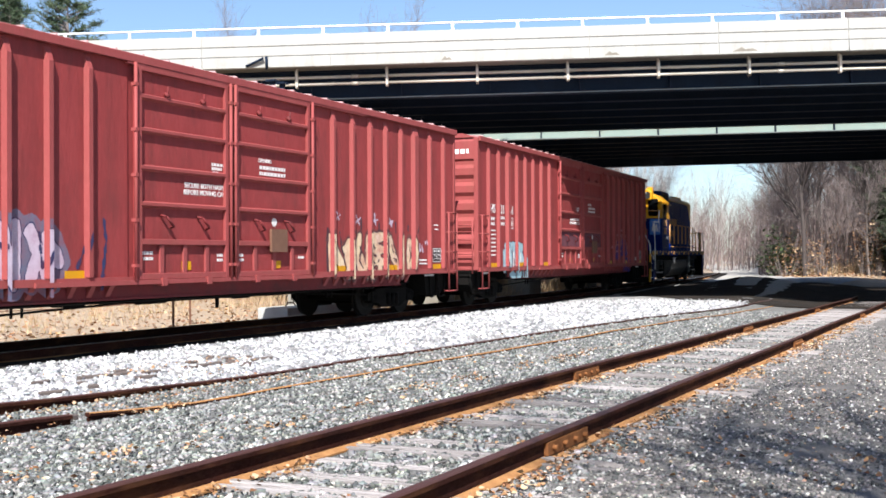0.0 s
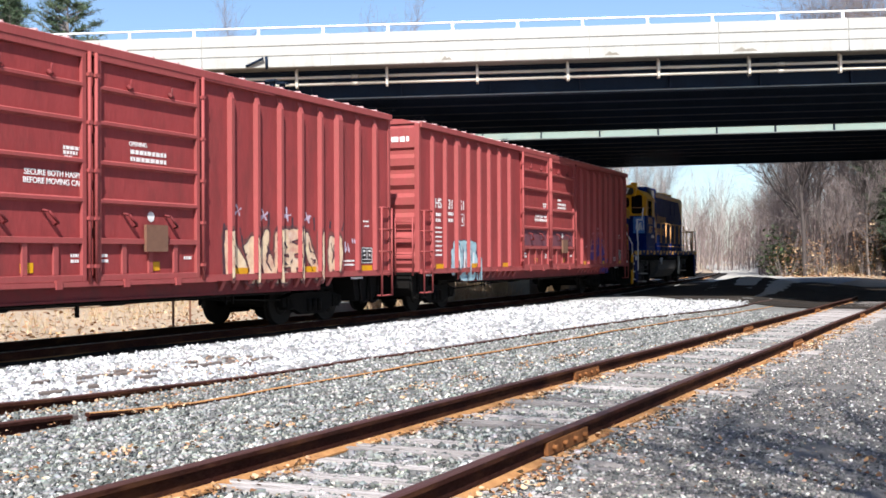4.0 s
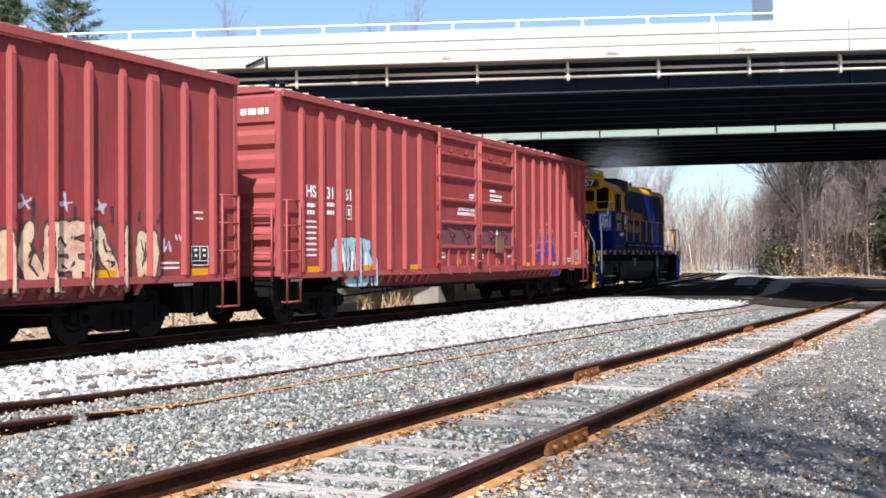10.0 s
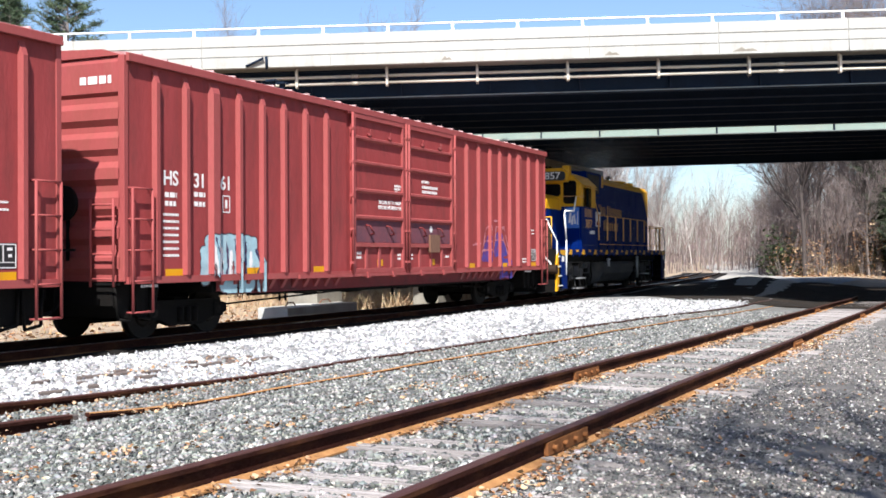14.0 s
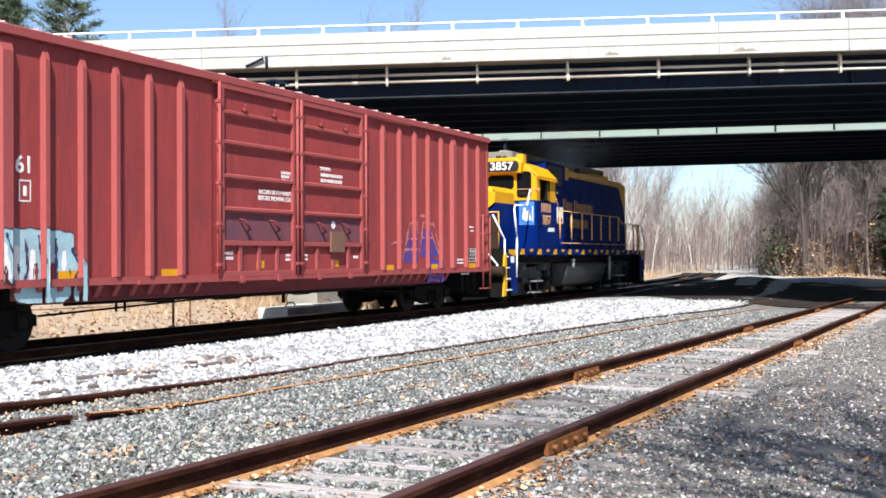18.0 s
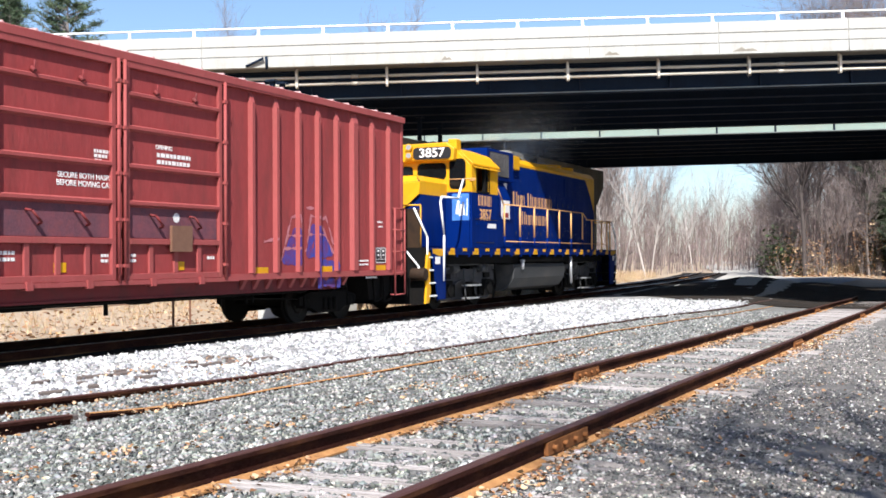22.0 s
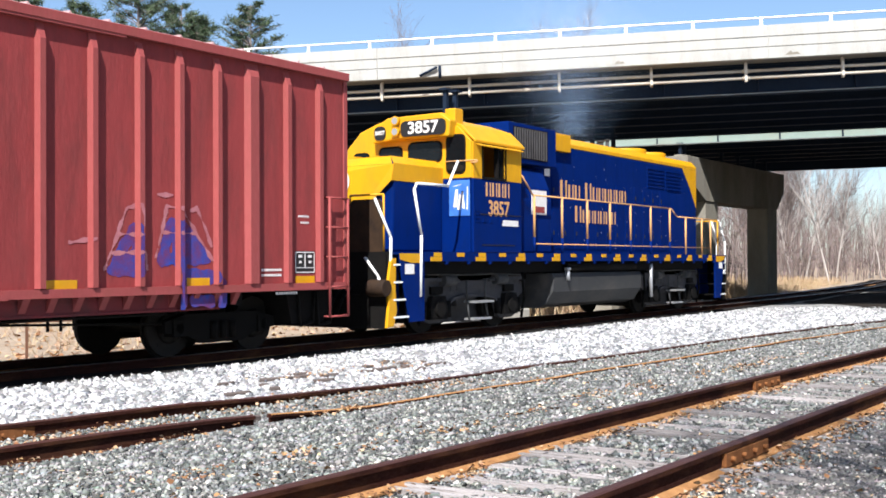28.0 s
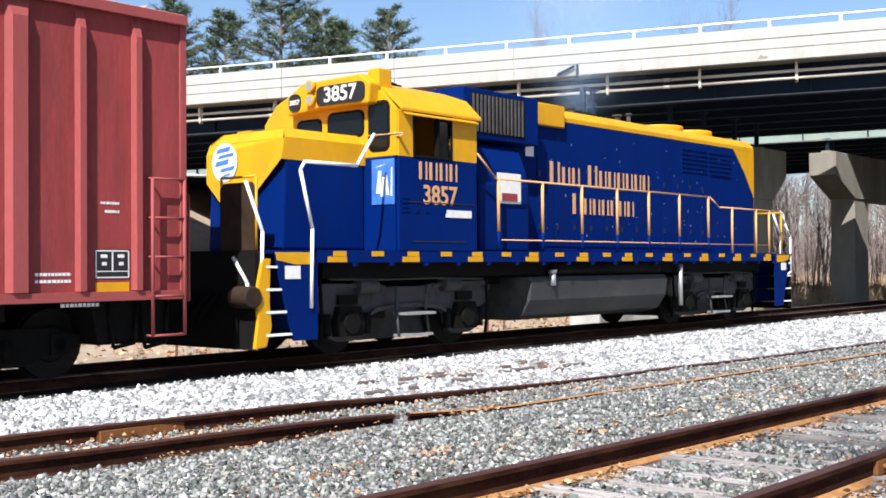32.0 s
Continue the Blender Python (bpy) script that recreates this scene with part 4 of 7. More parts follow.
        prism(bm, ((e * 8.3, 0.92), (e * 8.42, 0.40), (e * 9.2, 0.40), (e * 9.42, 0.60), (e * 9.42, 0.92)), "x", -1.32, 1.32)
        part("draft_gear", bm, BLACK, car, "grimy black draft gear box")
        for y, z in ((8.55, 0.36), (9.0, 0.34)):
            bm = bmesh.new()
            tube(bm, [(1.34, e * y, 0.9), (1.36, e * (y + 0.05), z), (1.36, e * (y + 0.35), z + 0.05), (1.34, e * (y + 0.4), 0.9)], 0.025, 6)
            part("brake_hose", bm, BLACK, car)
    for y in (-7.2, 7.2):
        freight_truck(car, y)
    # couplers
    for e in (-1, 1):
        bm = bmesh.new()
        box(bm, -0.1, 0.1, min(e * HALF, e * 10.0), max(e * HALF, e * 10.0), 0.68, 0.92)
        box(bm, -0.2, 0.16, min(e * 9.93, e * 10.14), max(e * 9.93, e * 10.14), 0.66, 0.98)
        part("coupler", bm, BLACK, car)
        bm = bmesh.new()
        tube(bm, [(0.35, e * (HALF - 0.1), 0.8), (0.4, e * (HALF + 0.3), 0.5), (0.25, e * (HALF + 0.7), 0.42), (0.15, e * (HALF + 0.95), 0.5)], 0.03)
        part("air_hose", bm, BLACK, car)
    # ladders at the corners of the side
    for s in (1, -1):
        for e in (-1, 1):
            bm = bmesh.new()
            y0, y1 = e * (HALF - 0.05), e * (HALF - 0.52)
            for z in (0.5, 0.98, 1.46, 1.94, 2.42):
                cyl(bm, (s * 1.70, y0, z), (s * 1.70, y1, z), 0.016, n=6)
                for y in (y0, y1):
                    cyl(bm, (s * 1.58, y, z), (s * 1.70, y, z), 0.016, n=6)
            for y in (y0, y1):
                cyl(bm, (s * 1.70, y, 0.5), (s * 1.70, y, 2.42), 0.022, n=6)
            part("side_ladder", bm, RED_RIB, car, "red steel corner ladder")
            bm = bmesh.new()
            for z in (1.02, 1.4, 1.78, 2.16):
                cyl(bm, (s * 1.5, e * (HALF + 0.16), z), (s * 1.05, e * (HALF + 0.16), z), 0.016, n=6)
            for x in (1.5, 1.05):
                cyl(bm, (s * x, e * (HALF + 0.16), 0.9), (s * x, e * (HALF + 0.16), 2.25), 0.02, n=6)
            part("end_ladder", bm, RED_RIB, car)
    bm = bmesh.new()
    box(bm, -0.7, 0.7, -HALF - 0.5, -HALF - 0.1, 1.45, 1.49)
    part("end_platform", bm, BLACK, car)
    bm = bmesh.new()
    cyl(bm, (0.5, -HALF - 0.12, 2.2), (0.5, -HALF - 0.2, 2.2), 0.28, n=20)
    cyl(bm, (0.5, -HALF - 0.05, 1.3), (0.5, -HALF - 0.05, 2.2), 0.03, n=8)
    part("hand_brake", bm, BLACK, car)
    # doors: two plug leaves on the camera's side and on the far side
    for s in (1, -1):
        for y0, y1 in ((-2.46, -0.11), (0.11, 2.56)):
            dr = piece("door", None, car)
            dr.matrix_basis = pose(0, 0, 0)
            bm = bmesh.new()
            box(bm, s * 1.6 - 0.03, s * 1.6 + 0.02, y0, y1, 1.02, EAVE - 0.14)
            part("door_panel", bm, RED, dr)
            if mark:
                bm = bmesh.new()
                box(bm, min(s * 1.621, s * 1.625), max(s * 1.621, s * 1.625), y0 + 0.1, y1 - 0.1, 1.65, 2.12)
                part("scuffed_panel", bm, SCUFF, dr, "scuffed purple-grey lower panel")
            for z in (3.88, 3.36, 2.77, 2.2):
                bm = bmesh.new()
                prism(bm, ((s * 1.62, z - 0.07), (s * 1.685, z - 0.035), (s * 1.685, z + 0.01), (s * 1.62, z + 0.035)), "y", y0 + 0.06, y1 - 0.06)
                part("door_rib", bm, RED_RIB, dr)
            bm = bmesh.new()
            for a, b, c, d in ((y0, y0 + 0.09, 1.0, EAVE - 0.12), (y1 - 0.09, y1, 1.0, EAVE - 0.12), (y0 + 0.09, y1 - 0.09, EAVE - 0.2, EAVE - 0.12), (y0 + 0.09, y1 - 0.09, 1.0, 1.1), (y0 + 0.09, y1 - 0.09, 1.55, 1.64)):
                box(bm, s * 1.62, s * 1.68, a, b, c, d)
            for i in range(1, 4):
                yy = y0 + (y1 - y0) * i / 4
                box(bm, s * 1.62, s * 1.66, yy - 0.05, yy + 0.05, 1.1, 1.55)
            part("door_frame", bm, RED_RIB, dr, bevel=0.008)
            for i in (0.3, 0.7):
                bm = bmesh.new()
                yy = y0 + (y1 - y0) * i
                tube(bm, [(s * 1.63, yy - 0.12, 2.02), (s * 1.72, yy - 0.08, 2.0), (s * 1.72, yy + 0.1, 1.84), (s * 1.63, yy + 0.12, 1.82)], 0.02, 6)
                part("door_handle", bm, RED_DARK, dr)
                bm = bmesh.new()
                cyl(bm, (s * 1.63, yy, 3.98), (s * 1.70, yy, 3.92), 0.035, n=8)
                cyl(bm, (s * 1.68, yy, 3.92), (s * 1.68, yy + 0.02, 4.08), 0.014, n=6)
                part("hoist_lug", bm, RED_DARK, dr)
            for i in (0.25, 0.75):
                bm = bmesh.new()
                box(bm, s * 1.60, s * 1.72, y0 + (y1 - y0) * i - 0.06, y0 + (y1 - y0) * i + 0.06, 0.9, 1.02)
                part("door_roller", bm, RED_RIB, dr)
        for yy in (-0.07, 0.07, -2.54, 2.62):
            bm = bmesh.new()
            cyl(bm, (s * 1.70, yy, 0.98), (s * 1.70, yy, EAVE - 0.1), 0.028, n=8)
            for z in (1.2, 1.9, 2.6, 3.3, 4.0):
                box(bm, s * 1.64, s * 1.73, yy - 0.04, yy + 0.04, z, z + 0.05)
            part("lock_rod", bm, RED_RIB, car)
        bm = bmesh.new()
        box(bm, s * 1.6 - 0.02, s * 1.6 + 0.10, -4.6, 3.0, 0.93, 1.0)
        box(bm, s * 1.6 - 0.02, s * 1.6 + 0.08, -2.7, 4.8, EAVE - 0.13, EAVE - 0.09)
        part("door_track", bm, RED_RIB, car)
        bm = bmesh.new()
        box(bm, s * 1.67, s * 1.72, 1.16, 1.68, 1.44, 1.86)
        part("route_board", bm, RUST_PLATE, car, "rusty brown board on the door")
        bm = bmesh.new()
        cyl(bm, (s * 1.62, 1.38, 1.99), (s * 1.626, 1.38, 1.99), 0.08, n=20)
        part("round_mark", bm, WHITE, car)
    # lettering and reflector patches on the camera's side
    for y, w in ((-8.28, 0.44), (-6.0, 0.46), (-3.75, 0.42), (-1.22, 0.24), (1.45, 0.26), (3.83, 0.46), (6.14, 0.44), (8.43, 0.46)):
        bm = bmesh.new()
        d = abs(y) < 2.5
        box(bm, 1.602 + (0.022 if d else 0), 1.606 + (0.022 if d else 0), y - w / 2, y + w / 2, (1.14 if d else 0.97 if abs(y) > 8.4 else 1.04), 1.28 if d else 1.16)
        part("reflector", bm, YELLOW, car, "yellow reflective patch")
    bm = bmesh.new()
    box(bm, 1.602, 1.605, 8.19, 8.67, 1.2, 1.55)
    lp = part("consolidated_stencil", bm, PLATE_BLACK, car, "black stencil panel with white bars")
    bm = bmesh.new()
    for a, b, c, d in ((8.2, 8.66, 1.525, 1.54), (8.2, 8.66, 1.21, 1.225), (8.2, 8.215, 1.21, 1.54), (8.645, 8.66, 1.21, 1.54), (8.42, 8.44, 1.29, 1.52), (8.2, 8.66, 1.285, 1.295)):
        box(bm, 1.605, 1.608, a, b, c, d)
    for y in (8.27, 8.5):
        box(bm, 1.605, 1.608, y, y + 0.09, 1.45, 1.49)
        box(bm, 1.605, 1.608, y + 0.02, y + 0.08, 1.36, 1.40)
    part("stencil_bars", bm, WHITE, lp)["kind"] = "stuff"
    words("door_notice", "SECURE BOTH HASPS\nBEFORE MOVING CAR", 0.115, WHITE, car, on_side(1.623, -0.71, 2.48), 0.002)
    words("door_notice", "OPENING", 0.095, WHITE, car, on_side(1.623, 1.08, 3.1), 0.002)
    bars("stencil_line", [(1.33, 2.98, 0.85, 0.065), (1.33, 2.87, 0.85, 0.065)], car, x=1.622)
    bars("stencil_line", [(-0.36, 2.93, 0.32, 0.05), (-0.38, 2.86, 0.28, 0.05), (-0.42, 2.79, 0.15, 0.05), (-2.2, 1.42, 0.28, 0.05), (-2.2, 1.33, 0.28, 0.05), (0.32, 1.38, 0.16, 0.045), (-0.3, 1.38, 0.16, 0.045), (0.32, 1.3, 0.16, 0.045), (-0.3, 1.3, 0.16, 0.045), (2.3, 1.34, 0.2, 0.05)], car, x=1.622)
    bars("stencil_line", [(7.66, 1.26, 0.45, 0.035), (7.66, 1.18, 0.45, 0.035), (8.0, 0.9, 0.5, 0.04), (-8.9, 0.9, 0.4, 0.04), (8.4, 2.1, 0.25, 0.03), (8.43, 2.0, 0.2, 0.03)], car)
    if mark:
        words("car_mark", "HS", 0.33, WHITE, car, on_side(1.603, -8.36, 2.62), 0.002, "white stencilled letters")
        words("car_mark", "31", 0.33, WHITE, car, on_side(1.603, -7.6, 2.62), 0.002, "white stencilled numbers")
        words("car_mark", "61", 0.33, WHITE, car, on_side(1.603, -6.86, 2.62), 0.002, "white stencilled numbers")
        bars("stencil_line", [(-8.36, 2.36, 0.3, 0.08), (-7.6, 2.40, 0.3, 0.08), (-7.6, 2.24, 0.3, 0.08), (-8.36, 2.22, 0.3, 0.08)]
             + [(-8.36, 2.04 - 0.11 * i, 0.4, 0.04) for i in range(7)], car)
        bm = bmesh.new()
        for a, b, c, d in ((-6.96, -6.74, 2.40, 2.42), (-6.96, -6.74, 2.12, 2.14), (-6.96, -6.94, 2.12, 2.42), (-6.76, -6.74, 2.12, 2.42), (-6.88, -6.82, 2.2, 2.34)):
            box(bm, 1.602, 1.605, a, b, c, d)
        part("plate_mark", bm, WHITE, car)
    eb = bars("stencil_line", [(1.05, EAVE - 0.36, 0.62, 0.12)], car, x=0)
    eb.matrix_basis = Matrix(((0, 1, 0, 0), (-1, 0, 0, -HALF - 0.055 + 0.02), (0, 0, 1, 0), (0, 0, 0, 1)))
    for strokes, m, width, lb, lift, inner in graf:
        graffiti(car, strokes, m, width, lb, lift, inner)
    return car


CREAM = [[(3.46, 1.05), (3.42, 1.72)], [(3.5, 1.72), (3.85, 1.1)], [(3.62, 1.5), (3.95, 1.12)], [(4.02, 1.5), (4.2, 1.62), (4.28, 1.1), (4.28, 0.98)], [(4.08, 1.35), (4.2, 1.1)],
         [(4.62, 1.75), (4.52, 1.35), (4.66, 1.05)], [(4.72, 1.3), (4.86, 1.05)], [(5.0, 1.72), (4.98, 1.02)], [(5.05, 1.75), (5.75, 1.78)], [(5.2, 1.5), (5.7, 1.5)], [(5.2, 1.25), (5.7, 1.22)], [(5.35, 1.7), (5.55, 1.1)], [(5.85, 1.75), (5.84, 1.0)],
         [(6.0, 1.72), (6.36, 1.1)], [(6.05, 1.5), (6.4, 1.0)], [(6.56, 1.75), (6.56, 0.98)], [(6.98, 1.68), (6.92, 1.4), (6.95, 1.15)], [(7.12, 1.66), (7.18, 1.4), (7.1, 1.15)], [(4.1, 0.98), (4.4, 0.97)], [(5.0, 0.97), (5.3, 0.96)]]
SPARK = [[(3.7, 2.25), (3.78, 2.1)], [(3.66, 2.12), (3.82, 2.2)], [(4.5, 2.2), (4.62, 2.02)], [(4.45, 2.05), (4.66, 2.16)], [(5.3, 2.25), (5.36, 2.0)], [(5.22, 2.12), (5.44, 2.14)],
         [(5.98, 2.2), (6.1, 2.02)], [(5.94, 2.06), (6.16, 2.14)], [(7.5, 1.62), (7.52, 1.45), (7.62, 1.6), (7.66, 1.45)], [(7.8, 1.7), (7.84, 1.62)], [(7.88, 1.71), (7.92, 1.63)]]
LILAC = [[(-5.95, 1.0), (-5.95, 1.72)], [(-5.7, 1.1), (-5.72, 1.68)], [(-5.4, 1.05), (-5.38, 1.5)], [(-5.42, 1.4), (-5.2, 1.72), (-5.12, 1.3)], [(-5.12, 1.3), (-4.96, 1.0)], [(-4.9, 1.75), (-4.92, 1.1)], [(-4.62, 1.7), (-4.44, 1.4), (-4.6, 1.1)],
         [(-4.45, 1.4), (-4.28, 1.05)], [(-4.3, 1.62), (-4.1, 1.3)]]
SKY = [[(-7.35, 1.6), (-6.9, 1.62), (-6.45, 1.62), (-6.05, 1.58)], [(-7.45, 1.42), (-6.9, 1.4), (-6.3, 1.4), (-6.0, 1.35)], [(-7.42, 1.4), (-7.45, 1.0)], [(-7.15, 1.4), (-7.1, 1.1)], [(-6.8, 1.4), (-6.86, 0.9)], [(-6.5, 1.4), (-6.5, 0.85)],
       [(-6.15, 1.4), (-6.12, 0.85)], [(-5.9, 1.25), (-5.75, 1.0), (-5.78, 0.8)], [(-6.9, 0.85), (-6.2, 0.8)]]
DEEP = [[(4.62, 1.28), (4.95, 1.78)], [(5.08, 1.28), (5.0, 1.8)], [(4.72, 1.28), (5.1, 1.26)], [(4.85, 1.4), (5.02, 1.5)], [(5.45, 1.4), (5.66, 1.92)], [(5.72, 1.4), (5.74, 1.85)], [(6.3, 1.44), (5.84, 1.88)], [(5.55, 1.42), (6.25, 1.42)], [(5.95, 1.6), (6.1, 1.5)],
        [(5.84, 1.5), (5.86, 0.8)], [(6.05, 0.84), (6.6, 0.80)], [(6.62, 1.05), (6.62, 0.8)], [(5.95, 1.2), (6.45, 1.16)]]
FADED = [[(4.5, 1.3), (4.86, 2.1), (5.06, 2.15), (5.2, 1.3)], [(5.36, 1.45), (5.56, 2.15), (5.82, 2.12), (6.42, 1.4)], [(4.7, 1.75), (5.1, 1.75)], [(5.45, 1.78), (6.1, 1.78)], [(4.62, 1.5), (5.16, 1.52)], [(6.0, 2.1), (6.12, 2.15), (6.4, 1.6)], [(5.4, 2.3), (5.66, 2.3)], [(3.95, 1.62), (4.3, 1.68)]]
SCRAWL = [[(3.46, 1.7), (3.6, 1.3), (3.55, 0.95)], [(3.8, 1.85), (3.9, 1.5), (4.05, 1.2)], [(4.3, 1.9), (4.42, 1.5), (4.35, 1.0)], [(4.6, 1.6), (4.72, 1.45), (4.62, 1.25), (4.8, 1.1)], [(5.0, 1.9), (5.05, 1.3), (4.98, 0.95)],
          [(5.22, 1.62), (5.32, 1.52), (5.45, 1.64)], [(5.25, 1.22), (5.4, 1.18), (5.5, 1.28)], [(5.75, 1.9), (5.8, 1.4), (5.74, 1.0)], [(6.1, 1.6), (6.22, 1.3), (6.2, 1.0)], [(6.62, 1.85), (6.66, 1.3), (6.6, 1.0)],
          [(6.15, 1.45), (6.3, 1.42), (6.18, 1.3), (6.34, 1.26), (6.2, 1.16)], [(6.95, 1.6), (7.02, 1.4), (6.98, 1.2)]]
DRIPS = [[(3.6, 1.95), (3.58, 2.2)], [(4.7, 1.95), (4.72, 2.12)], [(5.5, 1.92), (5.52, 2.05)], [(6.3, 1.9), (6.28, 2.1)], [(6.9, 1.95), (6.92, 2.02)], [(7.25, 1.9), (7.3, 2.02)], [(3.36, 0.95), (3.3, 1.5), (3.34, 1.9)]]
MARKS = [[(-5.45, 1.1), (-5.3, 1.6), (-5.1, 1.5)], [(-4.45, 1.7), (-4.4, 1.2), (-4.25, 1.4)], [(-3.7, 1.2), (-3.55, 1.5), (-3.4, 1.75)], [(-5.9, 1.5), (-5.8, 1.2)], [(-3.2, 0.9), (-3.1, 1.6), (-3.15, 1.9)]]
STREAK = [[(-7.3, 1.5), (-7.2, 1.1)], [(-7.0, 1.45), (-6.98, 1.05)], [(-6.7, 1.4), (-6.72, 1.0)], [(-6.42, 1.5), (-6.44, 1.05)], [(-6.1, 1.4), (-6.12, 1.0)]]
LOOPS = [[(-7.25, 1.65), (-7.1, 1.3), (-7.15, 1.0)], [(-6.85, 1.6), (-6.8, 1.2), (-6.9, 0.95)], [(-6.6, 1.65), (-6.55, 1.3)], [(-6.28, 1.6), (-6.26, 1.0)], [(-5.95, 1.45), (-5.8, 1.25), (-5.9, 1.0)]]
car_front = boxcar("red steel boxcar with cream graffiti on its ribbed side", False,
                   [(CREAM, GRAF_BACK, 0.17, "brown spray shadow", 0.0015, -1.0), (CREAM, GRAF_A, 0.108, "cream bubble-letter graffiti", 0.003, -1.0), (CREAM, GRAF_LINE, 0.116, "dark spray outline", 0.006, 0.098), (SCRAWL, GRAF_LINE, 0.016, "dark spray lines", 0.005, -1.0),
                    (DRIPS, GRAF_LINE, 0.03, "dark spray tags", 0.004, -1.0), (SPARK, GRAF_D, 0.024, "small white sparkle tags", 0.006, -1.0),
                    (LILAC, GRAF_SH, 0.26, "grey-blue spray shadow", 0.003, -1.0), (LILAC, GRAF_D, 0.125, "pale lilac graffiti lettering", 0.005, -1.0), (LILAC, GRAF_E, 0.135, "dark blue spray outline", 0.007, 0.12), (MARKS, GRAF_E, 0.03, "dark blue spray shading", 0.008, -1.0)])
car_rear = boxcar("red steel boxcar with pale blue graffiti beside the locomotive", True,
                  [(SKY, GRAF_B, 0.14, "pale blue bubble graffiti", 0.003, -1.0), (SKY, GRAF_LINE, 0.148, "dark spray outline", 0.006, 0.13), (STREAK, WHITE, 0.05, "white spray highlights", 0.005, -1.0), (LOOPS, GRAF_E, 0.022, "dark blue spray lines", 0.0065, -1.0),
                   (FADED, GRAF_R, 0.022, "faded pink outline graffiti", 0.006, -1.0), (DEEP, GRAF_C, 0.09, "deep blue faded graffiti", 0.004, -1.0)])


# ---- locomotive ----
def loco_truck(parent, y):
    """Two-axle truck: cast side frames with an arch between two pedestals."""
    half = [(0.0, 0.67), (0.42, 0.66), (0.76, 0.62), (0.93, 0.54), (1.02, 0.24), (1.20, 0.20), (1.56, 0.20), (1.72, 0.26), (1.80, 0.60), (2.05, 0.72), (2.05, 0.98), (1.93, 1.07), (0.6, 1.05), (0.5, 1.0)]
    line = half + [(-a, b) for a, b in half[::-1][:-1]]
    bm = bmesh.new()
    for s in (-1, 1):
        prism(bm, line, "x", s * 1.05 - 0.05, s * 1.05 + 0.05)
        for k in (-1, 1):                    # flanges along the frame's edges
            prism(bm, ((k * 0.0, 0.67), (k * 0.42, 0.66), (k * 0.76, 0.62), (k * 0.93, 0.54), (k * 0.90, 0.60), (k * 0.76, 0.68), (k * 0.42, 0.72), (0.0, 0.73)), "x", s * 1.13 - 0.035, s * 1.13 + 0.035)
            prism(bm, ((k * 2.05, 0.90), (k * 2.05, 0.98), (k * 1.93, 1.07), (k * 0.7, 1.055), (k * 0.7, 0.99), (k * 1.9, 1.0)), "x", s * 1.13 - 0.035, s * 1.13 + 0.035)
    box(bm, -0.95, 0.95, -0.35, 0.35, 0.5, 0.8)
    box(bm, -0.4, 0.4, -0.4, 0.4, 0.8, 1.15)
    box(bm, -0.62, 0.62, -1.1, 1.1, 0.16, 0.75)
    for e in (-1, 1):
        box(bm, -0.95, 0.95, e * 1.9 - 0.08, e * 1.9 + 0.08, 0.66, 0.8)
    me = mesh_of("truck", bm, TRUCK_GREY)
    ob = piece("truck", me, parent, pose(0, y, 0))
    for s in (-1, 1):
        for k in (-1.37, 1.37):
            bm = bmesh.new()
            prism(bm, ((k - 0.27, 0.28), (k + 0.27, 0.28), (k + 0.30, 0.5), (k + 0.22, 0.72), (k - 0.22, 0.72), (k - 0.30, 0.5)), "x", s * 1.16 - 0.06, s * 1.16 + 0.06)
            cyl(bm, (s * 1.2, k, 0.48), (s * 1.27, k, 0.48), 0.16, n=16)
            for d in (-0.42, 0.42):
                cyl(bm, (s * 1.13, k + d, 0.30), (s * 1.13, k + d, 0.62), 0.07, n=10)
            part("journal_box", bm, BLACK, ob)
            bm = bmesh.new()
            box(bm, s * 1.12, s * 1.17, k - 0.2, k + 0.2, 0.76, 0.90)
            part("spring_pocket", bm, BLACK, ob, "dark opening in the side frame")
            bm = bmesh.new()
            d = -1 if k > 0 else 1
            cyl(bm, (s * 1.16, k + 0.18 * d, 1.02), (s * 1.16, k + 0.58 * d, 1.02), 0.115, n=14)
            cyl(bm, (s * 1.16, k + 0.58 * d, 1.02), (s * 1.16, k + 0.8 * d, 1.0), 0.03, n=8)
            part("brake_cylinder", bm, TANK_GREY, ob, "dusty grey brake cylinder")
            for q in (0.62, 0.84):
                bm = bmesh.new()
                box(bm, s * 1.10, s * 1.105, k + q * d - 0.05, k + q * d + 0.05, 0.80, 0.91)
                part("frame_hole", bm, PLATE_BLACK, ob)
        bm = bmesh.new()
        for z0, z1, x1 in ((0.22, 0.26, 1.36), (0.56, 0.60, 1.42)):
            box(bm, min(s * 1.12, s * x1), max(s * 1.12, s * x1), -0.34, 0.34, z0, z1)
        part("truck_step", bm, SIGNAL_SILVER, ob, "worn silver step plates")
        for d in (-0.36, 0.36):
            bm = bmesh.new()
            tube(bm, [(s * 1.26, d, 0.22), (s * 1.2, d * 0.95, 0.62), (s * 1.2, d * 1.0, 1.02)], 0.022, 6)
            part("step_hanger", bm, TANK_GREY, ob)
        bm = bmesh.new()
        tube(bm, [(s * 1.2, -1.8, 1.14), (s * 1.22, -0.6, 1.12), (s * 1.22, 0.6, 1.13), (s * 1.2, 1.8, 1.1)], 0.018, 6)
        part("brake_pipe", bm, TANK_GREY, ob)
        for q, r in ((-1.95, 0.7), (1.95, 0.7)):
            bm = bmesh.new()
            tube(bm, [(s * 1.15, q, 1.25), (s * 1.2, q, 0.6), (s * 1.1, q + 0.05, 0.18)], 0.03, 6)
            part("sand_pipe", bm, BLACK, ob)
